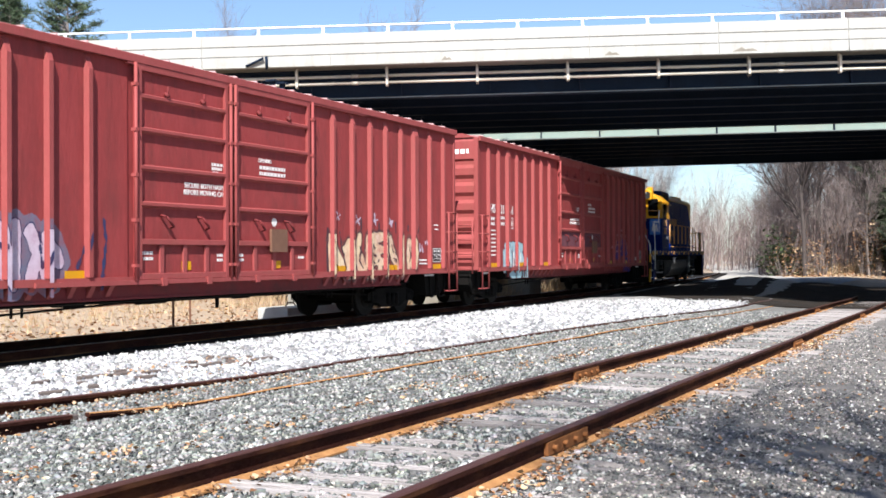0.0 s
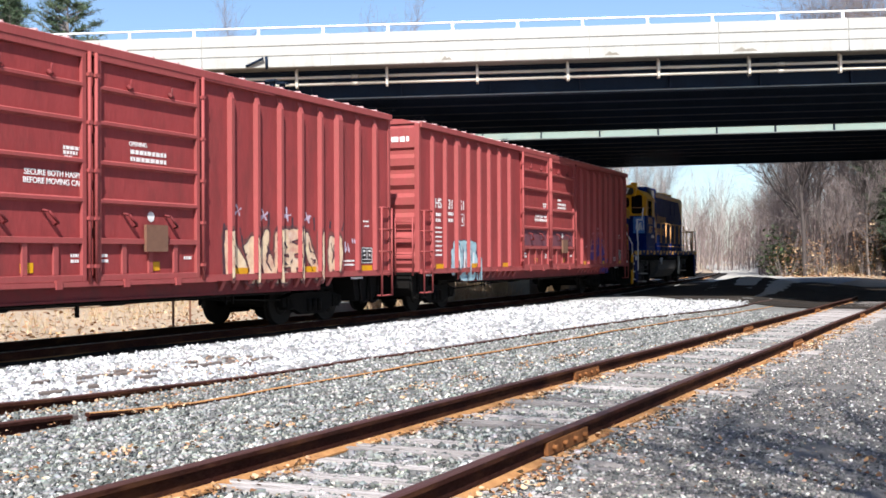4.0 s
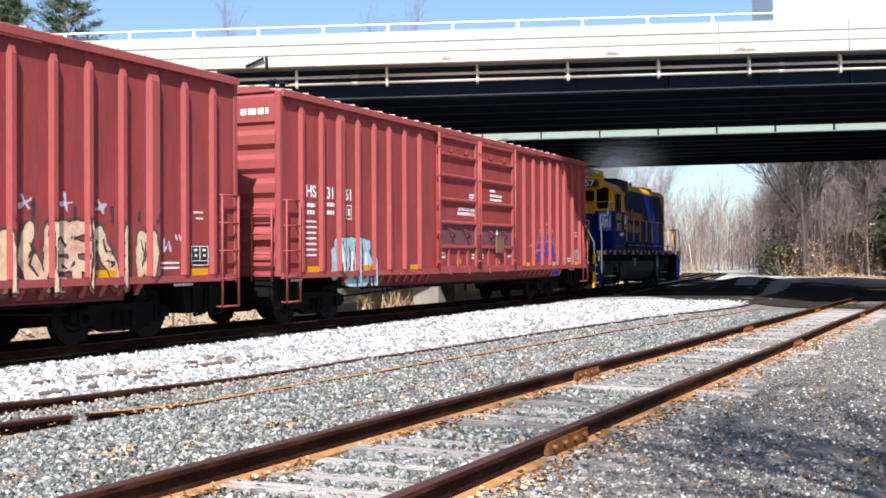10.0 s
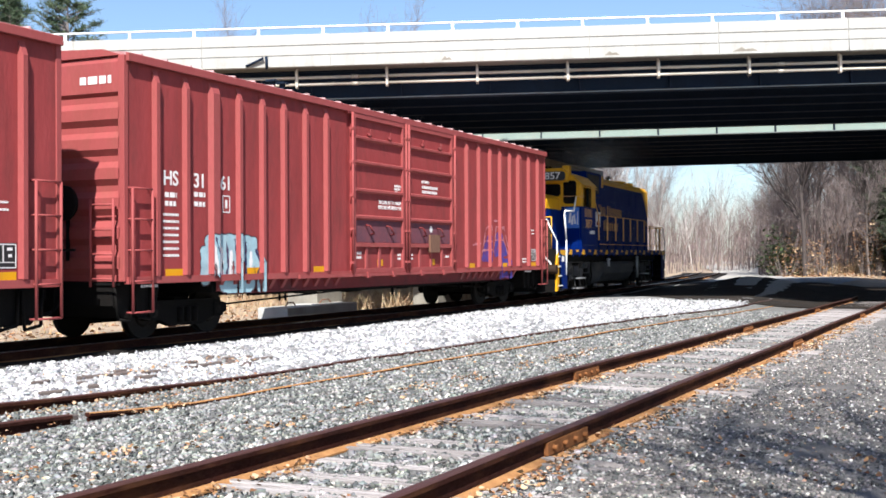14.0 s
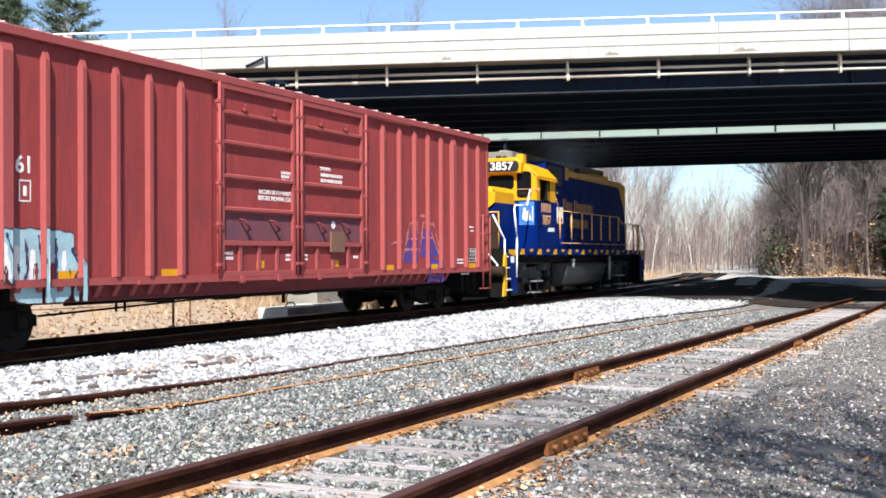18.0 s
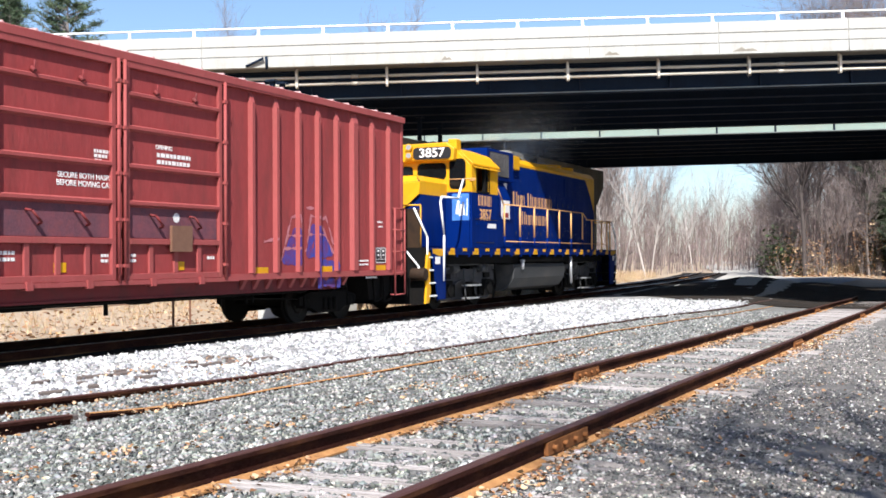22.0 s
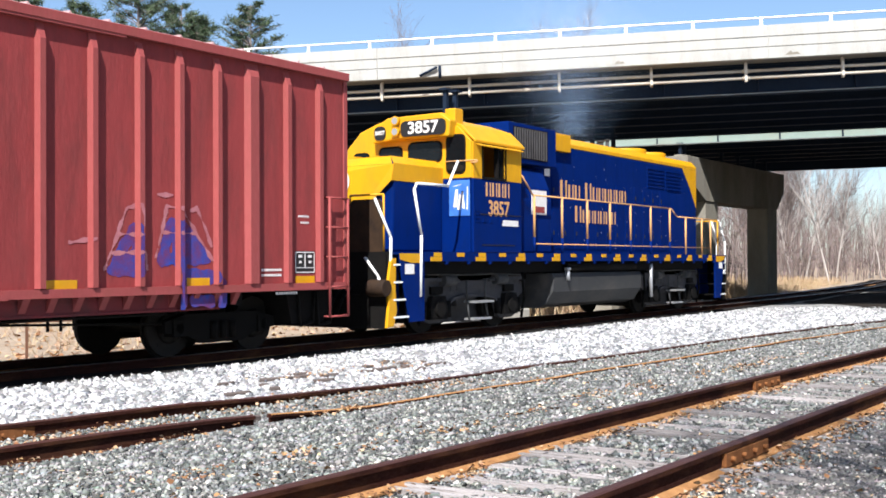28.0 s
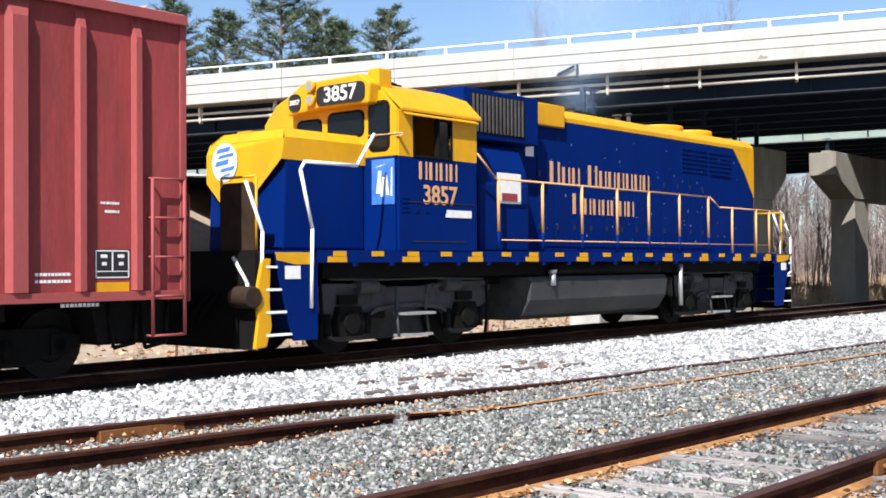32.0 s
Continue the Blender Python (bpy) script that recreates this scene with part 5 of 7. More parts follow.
    for k in (-1.37, 1.37):
        WHEELS.append((piece("wheelset", LOCO_WHEEL, ob, pose(0, k, 0.508)), k, 0.508))
    return ob


def plain_letters(name, text, y, z, h, parent, x, mat, width=None):
    """A name as blank blocks, one for each letter, of the letters' size."""
    total = sum(0.45 if c == " " else (0.9 if c.isupper() else 0.72) for c in text)
    k = (width or total * h) / total
    c = y - (width or total * h) / 2
    for ch in text:
        w = k * (0.45 if ch == " " else (0.9 if ch.isupper() else 0.72))
        hh = h if ch.isupper() else h * 0.78
        if ch != " ":
            a, b = c + w * 0.07, c + w * 0.93
            z0, z1 = z - h / 2, z - h / 2 + hh
            bm = bmesh.new()                 # a heavy and a light upright bar
            box(bm, x, x + 0.004, a + w * 0.04, a + w * 0.30, z0, z1)
            box(bm, x, x + 0.004, b - w * 0.19, b - w * 0.04, z0, z1)
            part(name, bm, mat, parent, "plain orange bars")
        c += w


WALK_Z = 1.56


def locomotive():
    lo = thing("diesel_locomotive", pose(0, 0, 0), "blue and yellow road-switcher diesel locomotive with white handrails", "locomotive")
    # frame and walkways
    bm = bmesh.new()
    box(bm, -1.53, 1.53, -8.5, 8.5, WALK_Z - 0.05, WALK_Z)
    for s in (-1, 1):
        box(bm, s * 1.53 - 0.02, s * 1.53 + 0.02, -7.52, 7.35, WALK_Z - 0.175, WALK_Z + 0.004)
    part("walkway", bm, BLUE, lo)
    bm = bmesh.new()
    box(bm, -0.7, 0.7, -8.4, 8.4, 0.98, WALK_Z - 0.05)
    box(bm, -1.3, 1.3, -7.2, 7.2, 1.15, WALK_Z - 0.06)
    part("underframe", bm, BLACK, lo)
    for s in (-1, 1):
        for i in range(19):                  # single patches, and every second one above a wider patch
            y = -7.1 + i * 0.79
            bm = bmesh.new()
            box(bm, s * 1.556 - 0.004, s * 1.556 + 0.004, y - 0.13, y + 0.13, WALK_Z - 0.085, WALK_Z - 0.01)
            part("reflector_stripe", bm, YELLOW, lo)
            if i % 2 == 0:
                bm = bmesh.new()
                box(bm, s * 1.556 - 0.004, s * 1.556 + 0.004, y - 0.24, y + 0.14, WALK_Z - 0.17, WALK_Z - 0.09)
                part("reflector_stripe", bm, YELLOW, lo)
            bm = bmesh.new()
            box(bm, s * 1.535 - 0.02, s * 1.535 + 0.02, y + 0.28, y + 0.36, WALK_Z - 0.23, WALK_Z - 0.176)
            part("sill_bracket", bm, BLUE, lo)
    # end sheets, steps, plough
    for e in (-1, 1):
        bm = bmesh.new()
        box(bm, -1.5, 1.5, e * 8.5 - 0.03, e * 8.5 + 0.03, 0.75, WALK_Z)
        part("end_sheet", bm, BLACK, lo)
        # plate coloured black to imitate the boxcar's shadow on the pilot
        bm = bmesh.new()
        prism(bm, ((-1.46, 0.2), (1.46, 0.2), (1.46, 0.8), (-1.46, 0.8)), "y", e * 8.6 - 0.02, e * 8.6 + 0.02)
        box(bm, -1.44, 1.44, e * 8.56 - 0.02, e * 8.56 + 0.02, 0.8, WALK_Z - 0.05)
        part("pilot_plate", bm, BLACK, lo, "pilot plate blackened for the boxcar shadow")
        for s in ((-1, 1) if e < 0 else ()):
            bm = bmesh.new()
            prism(bm, ((-8.66, 0.22), (-8.60, 0.6), (-8.62, 1.0), (-8.52, WALK_Z - 0.12), (-8.38, WALK_Z - 0.12), (-8.40, 0.85), (-8.36, 0.5), (-8.46, 0.24)), "x", s * 1.5 - 0.03, s * 1.5 + 0.03)
            part("pilot_edge", bm, YELLOW, lo, "yellow pilot edge", bevel=0.01)
        for s in (-1, 1):
            bm = bmesh.new()
            prism(bm, ((e * 7.53, 0.30), (e * 7.53, WALK_Z - 0.02), (e * 8.32, WALK_Z - 0.02), (e * 8.22, 1.1), (e * 7.98, 0.30)), "x", s * 1.53 - 0.015, s * 1.53 + 0.015)
            box(bm, s * 0.95 - 0.015, s * 0.95 + 0.015, min(e * 7.53, e * 8.5), max(e * 7.53, e * 8.5), 0.38, WALK_Z - 0.02)
            part("step_side", bm, BLUE, lo)
            for k in range(4):
                z = 0.38 + 0.31 * k
                bm = bmesh.new()
                box(bm, min(s * 0.97, s * 1.51), max(s * 0.97, s * 1.51), min(e * 7.6, e * 8.45), max(e * 7.6, e * 8.45), z, z + 0.03)
                tread = part("step", bm, BLACK, lo)
                bm = bmesh.new()
                box(bm, min(s * 1.511, s * 1.54), max(s * 1.511, s * 1.54), min(e * 8.0, e * 8.46), max(e * 8.0, e * 8.46), z, z + 0.035)
                part("step_nosing", bm, HAND_WHITE, tread, "worn white step edge")
            bm = bmesh.new()
            prism(bm, ((e * 7.62, WALK_Z - 0.20), (e * 7.62, WALK_Z - 0.03), (e * 8.32, WALK_Z - 0.03), (e * 8.29, WALK_Z - 0.14), (e * 7.95, WALK_Z - 0.20)), "x", s * 1.548, s * 1.552)
            part("step_stripe", bm, YELLOW, lo)
            bm = bmesh.new()
            box(bm, s * 1.547, s * 1.553, min(e * 7.86, e * 8.14), max(e * 7.86, e * 8.14), WALK_Z - 0.40, WALK_Z - 0.22)
            part("step_label", bm, WHITE, lo, "small white label")
            # white step handrails
            if e > 0:
                rails = ([(s * 1.5, 7.9, WALK_Z + 1.03), (s * 1.5, 8.08, WALK_Z + 0.98), (s * 1.5, 8.2, WALK_Z + 0.75), (s * 1.5, 8.5, WALK_Z + 0.42), (s * 1.5, 8.52, WALK_Z - 0.45), (s * 1.5, 8.35, WALK_Z - 0.5)],
                         [(s * 1.25, 8.1, WALK_Z + 0.98), (s * 1.25, 8.5, WALK_Z + 0.42), (s * 1.25, 8.52, WALK_Z - 0.45)])
            else:
                rails = ([(s * 1.555, -7.66, 0.74), (s * 1.56, -7.64, WALK_Z + 0.3), (s * 1.56, -7.86, WALK_Z + 1.12), (s * 1.56, -7.78, WALK_Z + 1.24), (s * 1.56, -6.75, WALK_Z + 1.25), (s * 1.53, -6.35, WALK_Z + 1.75)],
                         [(s * 1.3, -8.52, WALK_Z - 0.9), (s * 1.5, -8.52, WALK_Z - 0.75), (s * 1.5, -8.5, WALK_Z + 0.25), (s * 1.15, -8.5, WALK_Z + 0.95)],
                         [(s * 1.0, -8.6, WALK_Z - 0.1), (s * 1.32, -8.62, WALK_Z - 0.45), (s * 1.34, -8.62, WALK_Z - 0.6)])
            for pts in rails:
                bm = bmesh.new()
                tube(bm, pts, 0.026)
                part("step_handrail", bm, HAND_WHITE, lo, "white bent grab rail")
            if e < 0:
                bm = bmesh.new()
                cyl(bm, (s * 1.18, -8.70, 0.92), (s * 1.56, -8.70, 0.92), 0.15, n=16)
                part("end_reservoir", bm, GRIME_SHADE, lo, "brown drum beside the pilot", bevel=0.02)
        for x0, x1 in ((-1.3, -0.55), (0.55, 1.3)):
            bm = bmesh.new()
            tube(bm, [(x0, e * 8.44, WALK_Z), (x0, e * 8.44, WALK_Z + 1.02), (x1, e * 8.44, WALK_Z + 1.02), (x1, e * 8.44, WALK_Z)], 0.02)
            part("end_railing", bm, YELLOW, lo)
            if e < 0:
                # dark brown here includes the shadow that the boxcar throws
                bm = bmesh.new()
                prism(bm, ((x0, WALK_Z), (x1, WALK_Z), (x1, WALK_Z + 0.86), (x1 - 0.08, WALK_Z + 0.94), (x0 + 0.08, WALK_Z + 0.94), (x0, WALK_Z + 0.86)), "y", -8.47, -8.44)
                part("end_guard", bm, GRIME_SHADE, lo, "brown guard plate on the end railing, darkened for the boxcar shadow")
        bm = bmesh.new()
        box(bm, -0.12, 0.12, min(e * 8.5, e * 9.05), max(e * 8.5, e * 9.05), 0.70, 0.95)
        box(bm, -0.2, 0.18, min(e * 8.95, e * 9.42), max(e * 8.95, e * 9.42), 0.66, 1.0)
        part("coupler", bm, BLACK, lo)
        for x in (-0.75, -0.55, 0.5, 0.7):
            bm = bmesh.new()
            tube(bm, [(x, e * 8.6, 0.95), (x, e * 8.85, 0.75), (x * 0.9, e * 8.95, 0.45)], 0.025, 6)
            part("air_hose", bm, BLACK, lo)
    # fuel tank, battery box and air tank
    bm = bmesh.new()
    prism(bm, ((-1.36, 1.12), (1.36, 1.12), (1.42, 1.02), (1.38, 0.70), (1.2, 0.42), (0.95, 0.33), (-0.95, 0.33), (-1.2, 0.42), (-1.38, 0.70), (-1.42, 1.02)), "y", -2.25, 2.55)
    part("fuel_tank", bm, TANK_GREY, lo, "dusty grey fuel tank", bevel=0.02)
    for s in (-1, 1):
        bm = bmesh.new()
        cyl(bm, (s * 1.28, -1.55, 1.27), (s * 1.28, 2.3, 1.27), 0.13, n=16)
        part("air_reservoir", bm, BLACK, lo)
        bm = bmesh.new()
        cyl(bm, (s * 1.42, -1.6, 0.95), (s * 1.42, -1.6, 1.18), 0.06, n=10)
        cyl(bm, (s * 1.42, -1.6, 1.18), (s * 1.42, -1.6, 1.24), 0.08, n=10)
        part("filler", bm, SIGNAL_SILVER, lo)
        bm = bmesh.new()
        tube(bm, [(s * 1.45, 3.05, 0.45), (s * 1.45, 3.05, 1.32)], 0.05)
        part("drain_tube", bm, SIGNAL_SILVER, lo)
    loco_truck(lo, -5.18)
    loco_truck(lo, 5.18)
    # cab
    CF, CR, CW, CE = -5.84, -3.95, 1.53, 3.74
    cab = [(-CW, WALK_Z), (CW, WALK_Z), (CW, CE), (CW - 0.30, CE + 0.30), (0.75, CE + 0.47), (-0.75, CE + 0.47), (-CW + 0.30, CE + 0.30), (-CW, CE)]
    # upper walls, with the side windows cut out
    W0, W1, Z0, Z1 = -5.48, -4.62, 3.06, 3.68
    for s in (-1, 1):
        bm = bmesh.new()
        x0, x1 = s * CW - 0.03, s * CW + 0.03
        rim = [(CF, 3.02), (CR, 3.02), (CR, CE), (CF, CE)]
        hole = [(W0, Z0), (W1, Z0), (W1, Z1), (W0, Z1)]
        va, vb = [[bm.verts.new((x, *p)) for p in rim] for x in (x0, x1)], [[bm.verts.new((x, *p)) for p in hole] for x in (x0, x1)]
        for i in range(4):
            j = (i + 1) % 4
            for k in (0, 1):
                bm.faces.new((va[k][i], va[k][j], vb[k][j], vb[k][i]))
            bm.faces.new((va[0][i], va[0][j], va[1][j], va[1][i]))
            bm.faces.new((vb[0][i], vb[0][j], vb[1][j], vb[1][i]))
        part("cab_side", bm, YELLOW, lo, "yellow upper cab wall with a window opening")
    for y0, y1 in ((CF - 0.03, CF + 0.04), (CR - 0.04, CR + 0.03)):
        bm = bmesh.new()
        prism(bm, cab[2:] + [(-CW, 3.02), (CW, 3.02)], "y", y0, y1)
        part("cab_end", bm, YELLOW, lo, "yellow upper cab end wall", bevel=0.012)
    for s in (-1, 1):
        bm = bmesh.new()
        box(bm, s * CW - 0.03, s * CW + 0.03, CF, CR, WALK_Z, 3.016)
        lower = part("cab_lower", bm, BLUE, lo, "blue lower cab wall", bevel=0.012)
        for z, y0, y1 in ((WALK_Z + 0.75, CF + 0.05, CR - 0.05), (WALK_Z + 0.14, CF + 0.3, CR - 0.3)):
            bm = bmesh.new()
            box(bm, min(s * 1.558, s * 1.568), max(s * 1.558, s * 1.568), y0, y1, z, z + 0.018)
            part("wall_seam", bm, PLATE_BLACK, lower)
        for y in (CF + 0.35, CF + 0.6, CF + 1.0):
            bm = bmesh.new()
            box(bm, min(s * 1.558, s * 1.572), max(s * 1.558, s * 1.572), y, y + 0.1, WALK_Z + 0.6, WALK_Z + 0.68)
            part("wall_latch", bm, BLUE, lower)
    for y in (CF, CR):
        bm = bmesh.new()
        box(bm, -CW + 0.031, CW - 0.031, y - 0.03, y + 0.03, WALK_Z, 3.016)
        part("cab_lower", bm, BLUE, lo, bevel=0.008)
    bm = bmesh.new()
    prism(bm, [(CW + 0.05, CE - 0.02), (CW + 0.05, CE + 0.03), (CW - 0.28, CE + 0.35), (0.76, CE + 0.52), (-0.76, CE + 0.52), (-CW + 0.28, CE + 0.35), (-CW - 0.05, CE + 0.03), (-CW - 0.05, CE - 0.02),
                (-CW + 0.32, CE + 0.29), (-0.74, CE + 0.46), (0.74, CE + 0.46), (CW - 0.32, CE + 0.29)], "y", CF + 0.05, CR + 0.12)
    part("cab_roof", bm, YELLOW, lo, bevel=0.01)
    bm = bmesh.new()
    box(bm, -1.2, 1.2, CF + 0.1, CR - 0.1, WALK_Z + 0.1, 3.1)
    box(bm, -0.2, 0.2, CF + 0.9, CF + 1.3, 3.0, 3.5)
    part("cab_interior", bm, BLACK, lo)
    for s in (-1, 1):
        bm = bmesh.new()
        for y0, y1, z0, z1 in ((W0 - 0.04, W1 + 0.04, Z0 - 0.04, Z0), (W0 - 0.04, W1 + 0.04, Z1, Z1 + 0.04), (W0 - 0.04, W0, Z0, Z1), (W1, W1 + 0.04, Z0, Z1), ((W0 + W1) / 2 + 0.12, (W0 + W1) / 2 + 0.16, Z0, Z1)):
            box(bm, s * CW - 0.045, s * CW + 0.045, y0, y1, z0, z1)
        part("window_frame", bm, BLACK, lo)
        bm = bmesh.new()
        box(bm, s * CW - 0.012, s * CW + 0.006, (W0 + W1) / 2 + 0.16, W1, Z0, Z1)
        part("window_pane", bm, GLASS, lo)
        bm = bmesh.new()
        prism(bm, ((s * 1.56, CE - 0.05), (s * 1.66, CE - 0.09), (s * 1.66, CE - 0.075), (s * 1.56, CE - 0.03)), "y", CF + 0.1, CR - 0.05)
        part("sun_visor", bm, YELLOW, lo)
        # bright decal below the front corner window
        bm = bmesh.new()
        box(bm, min(s * 1.02, s * 1.5), max(s * 1.02, s * 1.5), CF - 0.045, CF - 0.034, 2.28, 2.98)
        dc = part("decal", bm, POSTER, lo, "bright blue decal with white marks")
        for ax, az, bx, bz, r in ((1.16, 2.45, 1.2, 2.8, 0.045), (1.25, 2.4, 1.28, 2.7, 0.04), (1.36, 2.42, 1.33, 2.75, 0.03), (1.13, 2.86, 1.3, 2.9, 0.03), (1.44, 2.4, 1.45, 2.85, 0.016)):
            bm = bmesh.new()
            prism(bm, ((s * ax - r, az), (s * ax + r, az), (s * bx + r * 0.7, bz), (s * bx - r * 0.7, bz)), "y", CF - 0.048, CF - 0.0455)
            part("decal_mark", bm, WHITE, dc)
        bm = bmesh.new()
        box(bm, s * 1.561, s * 1.566, -4.75, -4.1, 2.10, 2.22)
        part("notice", bm, WHITE, lo, "small white notice")
        bm = bmesh.new()
        for k in range(4):
            box(bm, s * 1.561, s * 1.57, CF + 0.06, CF + 0.22, 2.16 + k * 0.07, 2.19 + k * 0.07)
        part("louvre", bm, BLUE, lo)
    # front: two windscreen panes, door window, number boards, headlight
    def rounded(x0, x1, z0, z1, r):
        pts = []
        for cx, cz, a0 in ((x1 - r, z1 - r, 0), (x0 + r, z1 - r, 90), (x0 + r, z0 + r, 180), (x1 - r, z0 + r, 270)):
            pts += [(cx + r * math.cos(radians(a0 + k * 30)), cz + r * math.sin(radians(a0 + k * 30))) for k in range(4)]
        return pts

    for x0, x1, z0, z1 in ((-1.34, -0.98, 3.44, 3.62), (-0.67, -0.14, 3.42, 3.70), (0.06, 0.82, 3.40, 3.76), (0.98, 1.37, 3.14, 3.86)):
        bm = bmesh.new()
        prism(bm, rounded(x0 - 0.035, x1 + 0.035, z0 - 0.035, z1 + 0.035, 0.11), "y", CF - 0.042, CF - 0.025)
        part("window_gasket", bm, BLACK, lo)
        bm = bmesh.new()
        prism(bm, rounded(x0, x1, z0, z1, 0.085), "y", CF - 0.049, CF - 0.043)
        part("windscreen", bm, GLASS, lo)
    bm = bmesh.new()
    prism(bm, ((-0.72, 3.80), (0.0, 3.86), (1.14, 3.84), (1.18, 4.16), (0.95, 4.32), (-0.34, 4.30), (-0.74, 4.10)), "y", CF - 0.24, CF)
    part("board_housing", bm, YELLOW, lo, bevel=0.03)
    for x0, x1, z0, z1 in ((0.0, 1.08, 3.89, 4.20), (-0.66, -0.38, 3.86, 4.14)):
        bm = bmesh.new()
        prism(bm, rounded(x0, x1, z0, z1, 0.1), "y", CF - 0.262, CF - 0.24)
        nb = part("number_board", bm, PLATE_BLACK, lo, "black number board with white digits")
        words("board_digits", "3857", 0.33 if x0 > -0.1 else 0.11, WHITE, nb, Matrix(((1.12, 0, 0, (x0 + x1) / 2), (0, 0, -1, CF - 0.264), (0, 1, 0, (z0 + z1) / 2), (0, 0, 0, 1))), 0.003)
    for z in (4.0, 4.22):
        bm = bmesh.new()
        cyl(bm, (-0.10, CF - 0.24, z), (-0.10, CF - 0.33, z), 0.085, 0.095, n=18)
        hl = part("headlight", bm, YELLOW, lo)
        bm = bmesh.new()
        cyl(bm, (-0.10, CF - 0.325, z), (-0.10, CF - 0.335, z), 0.07, n=16)
        part("lens", bm, SIGNAL_SILVER, hl)
    bm = bmesh.new()
    box(bm, 0.9, 1.14, CF + 0.0, CF + 0.3, 3.98, 4.42)
    part("roof_box", bm, YELLOW, lo, bevel=0.02)
    bm = bmesh.new()
    for k in (-0.12, 0.0, 0.12):
        cyl(bm, (k, CF + 1.5, 4.42), (k, CF + 1.05 + abs(k), 4.44), 0.03, 0.06, n=10)
    box(bm, -0.2, 0.2, CF + 1.45, CF + 1.55, 4.24, 4.42)
    part("horn", bm, BLACK, lo)
    for s in (-1, 1):                        # mirror bar before the side window
        bm = bmesh.new()
        tube(bm, [(s * 1.5, CF - 0.02, 3.32), (s * 1.66, CF - 0.02, 3.32), (s * 1.66, CF - 0.02, 3.36), (s * 0.95, CF - 0.06, 3.36)], 0.014, 6)
        part("grab_bar", bm, LETTER, lo)
    # nose
    NF, NT = -7.6, 3.37
    nose = [(-0.86, WALK_Z), (0.86, WALK_Z), (0.86, NT - 0.14), (0.70, NT), (-0.70, NT), (-0.86, NT - 0.14)]
    bm = bmesh.new()
    prism(bm, nose, "y", NF, CF - 0.03)
    for q in bm.verts:                       # the front edge of the top is drawn back
        if q.co.y < NF + 0.01 and q.co.z > NT - 0.2:
            q.co.y += 0.22 if q.co.z > NT - 0.05 else 0.08
    part("nose", bm, BLUE, lo, "blue short hood nose", bevel=0.05)
    bm = bmesh.new()                         # yellow cap: sides, shoulders, top and the front chevron
    cap = [(0.868, 2.90), (0.868, NT - 0.14), (0.705, NT + 0.008), (-0.705, NT + 0.008), (-0.868, NT - 0.14), (-0.868, 2.90), (-0.862, 2.90), (-0.862, NT - 0.14), (-0.70, NT + 0.002), (0.70, NT + 0.002), (0.862, NT - 0.14), (0.862, 2.90)]
    prism(bm, cap, "y", NF - 0.004, CF - 0.03)
    for q in bm.verts:
        if q.co.y < NF + 0.05 and q.co.z > NT - 0.2:
            q.co.y += 0.20 if q.co.z > NT - 0.05 else 0.07
    part("nose_band", bm, YELLOW, lo, "yellow band over the nose")
    bm = bmesh.new()
    prism(bm, ((-0.866, 2.62), (-0.866, 3.05), (-0.866, NT - 0.16), (0.866, NT - 0.16), (0.866, 2.90), (0.02, 2.20), (-0.42, 2.20)), "y", NF - 0.012, NF - 0.004)
    for q in bm.verts:
        if q.co.z > NT - 0.2:
            q.co.y += 0.07
    prism(bm, ((-0.83, NT - 0.155), (0.83, NT - 0.155), (0.69, NT + 0.002), (-0.69, NT + 0.002)), "y", NF + 0.06, NF + 0.068)
    for q in bm.verts:
        if q.co.z > NT - 0.05:
            q.co.y += 0.14
    part("nose_chevron", bm, YELLOW, lo, "yellow chevron on the nose")
    bm = bmesh.new()
    box(bm, -0.5, -0.2, NF + 0.3, NF + 0.5, NT, NT + 0.05)
    part("nose_vent", bm, YELLOW, lo)
    bm = bmesh.new()
    cyl(bm, (-0.42, NF - 0.013, 2.92), (-0.42, NF - 0.018, 2.92), 0.30, n=28)
    em = part("round_emblem", bm, WHITE, lo, "white and blue round emblem")
    for x0, x1, z0, z1 in ((-0.62, -0.30, 3.06, 3.13), (-0.58, -0.22, 2.98, 3.03), (-0.66, -0.34, 2.86, 2.94), (-0.54, -0.20, 2.77, 2.83), (-0.5, -0.3, 2.69, 2.73)):
        bm = bmesh.new()
        prism(bm, ((x0, z0), (x1, z0 + 0.03), (x1 + 0.03, z1 + 0.03), (x0 + 0.05, z1)), "y", NF - 0.021, NF - 0.018)
        part("emblem_mark", bm, POSTER, em)
    # long hood
    HF, HR, HW, HT = -3.95, 7.84, 0.86, 4.33
    bm = bmesh.new()
    prism(bm, ((-HW, WALK_Z), (HW, WALK_Z), (HW, HT - 0.16), (HW - 0.14, HT), (-HW + 0.14, HT), (-HW, HT - 0.16)), "y", HF + 0.03, HR)
    part("long_hood", bm, BLUE, lo, "blue long engine hood", bevel=0.02)
    bm = bmesh.new()
    for s in (-1, 1):
        prism(bm, ((s * (HW + 0.006), HT - 0.24), (s * (HW + 0.006), HT - 0.155), (s * (HW - 0.134), HT + 0.006), (s * (HW - 0.14), HT), (s * HW, HT - 0.16), (s * HW, HT - 0.24)), "y", -1.1, HR)
        prism(bm, ((HR - 1.1, HT - 0.245), (HR - 0.55, HT - 0.75), (HR, HT - 1.4), (HR, HT - 0.245)), "x", s * (HW + 0.002), s * (HW + 0.007))
    box(bm, -HW + 0.15, HW - 0.15, -1.1, HR, HT + 0.001, HT + 0.006)
    box(bm, -HW + 0.01, HW - 0.01, HR, HR + 0.006, WALK_Z + 0.3, HT - 0.2)
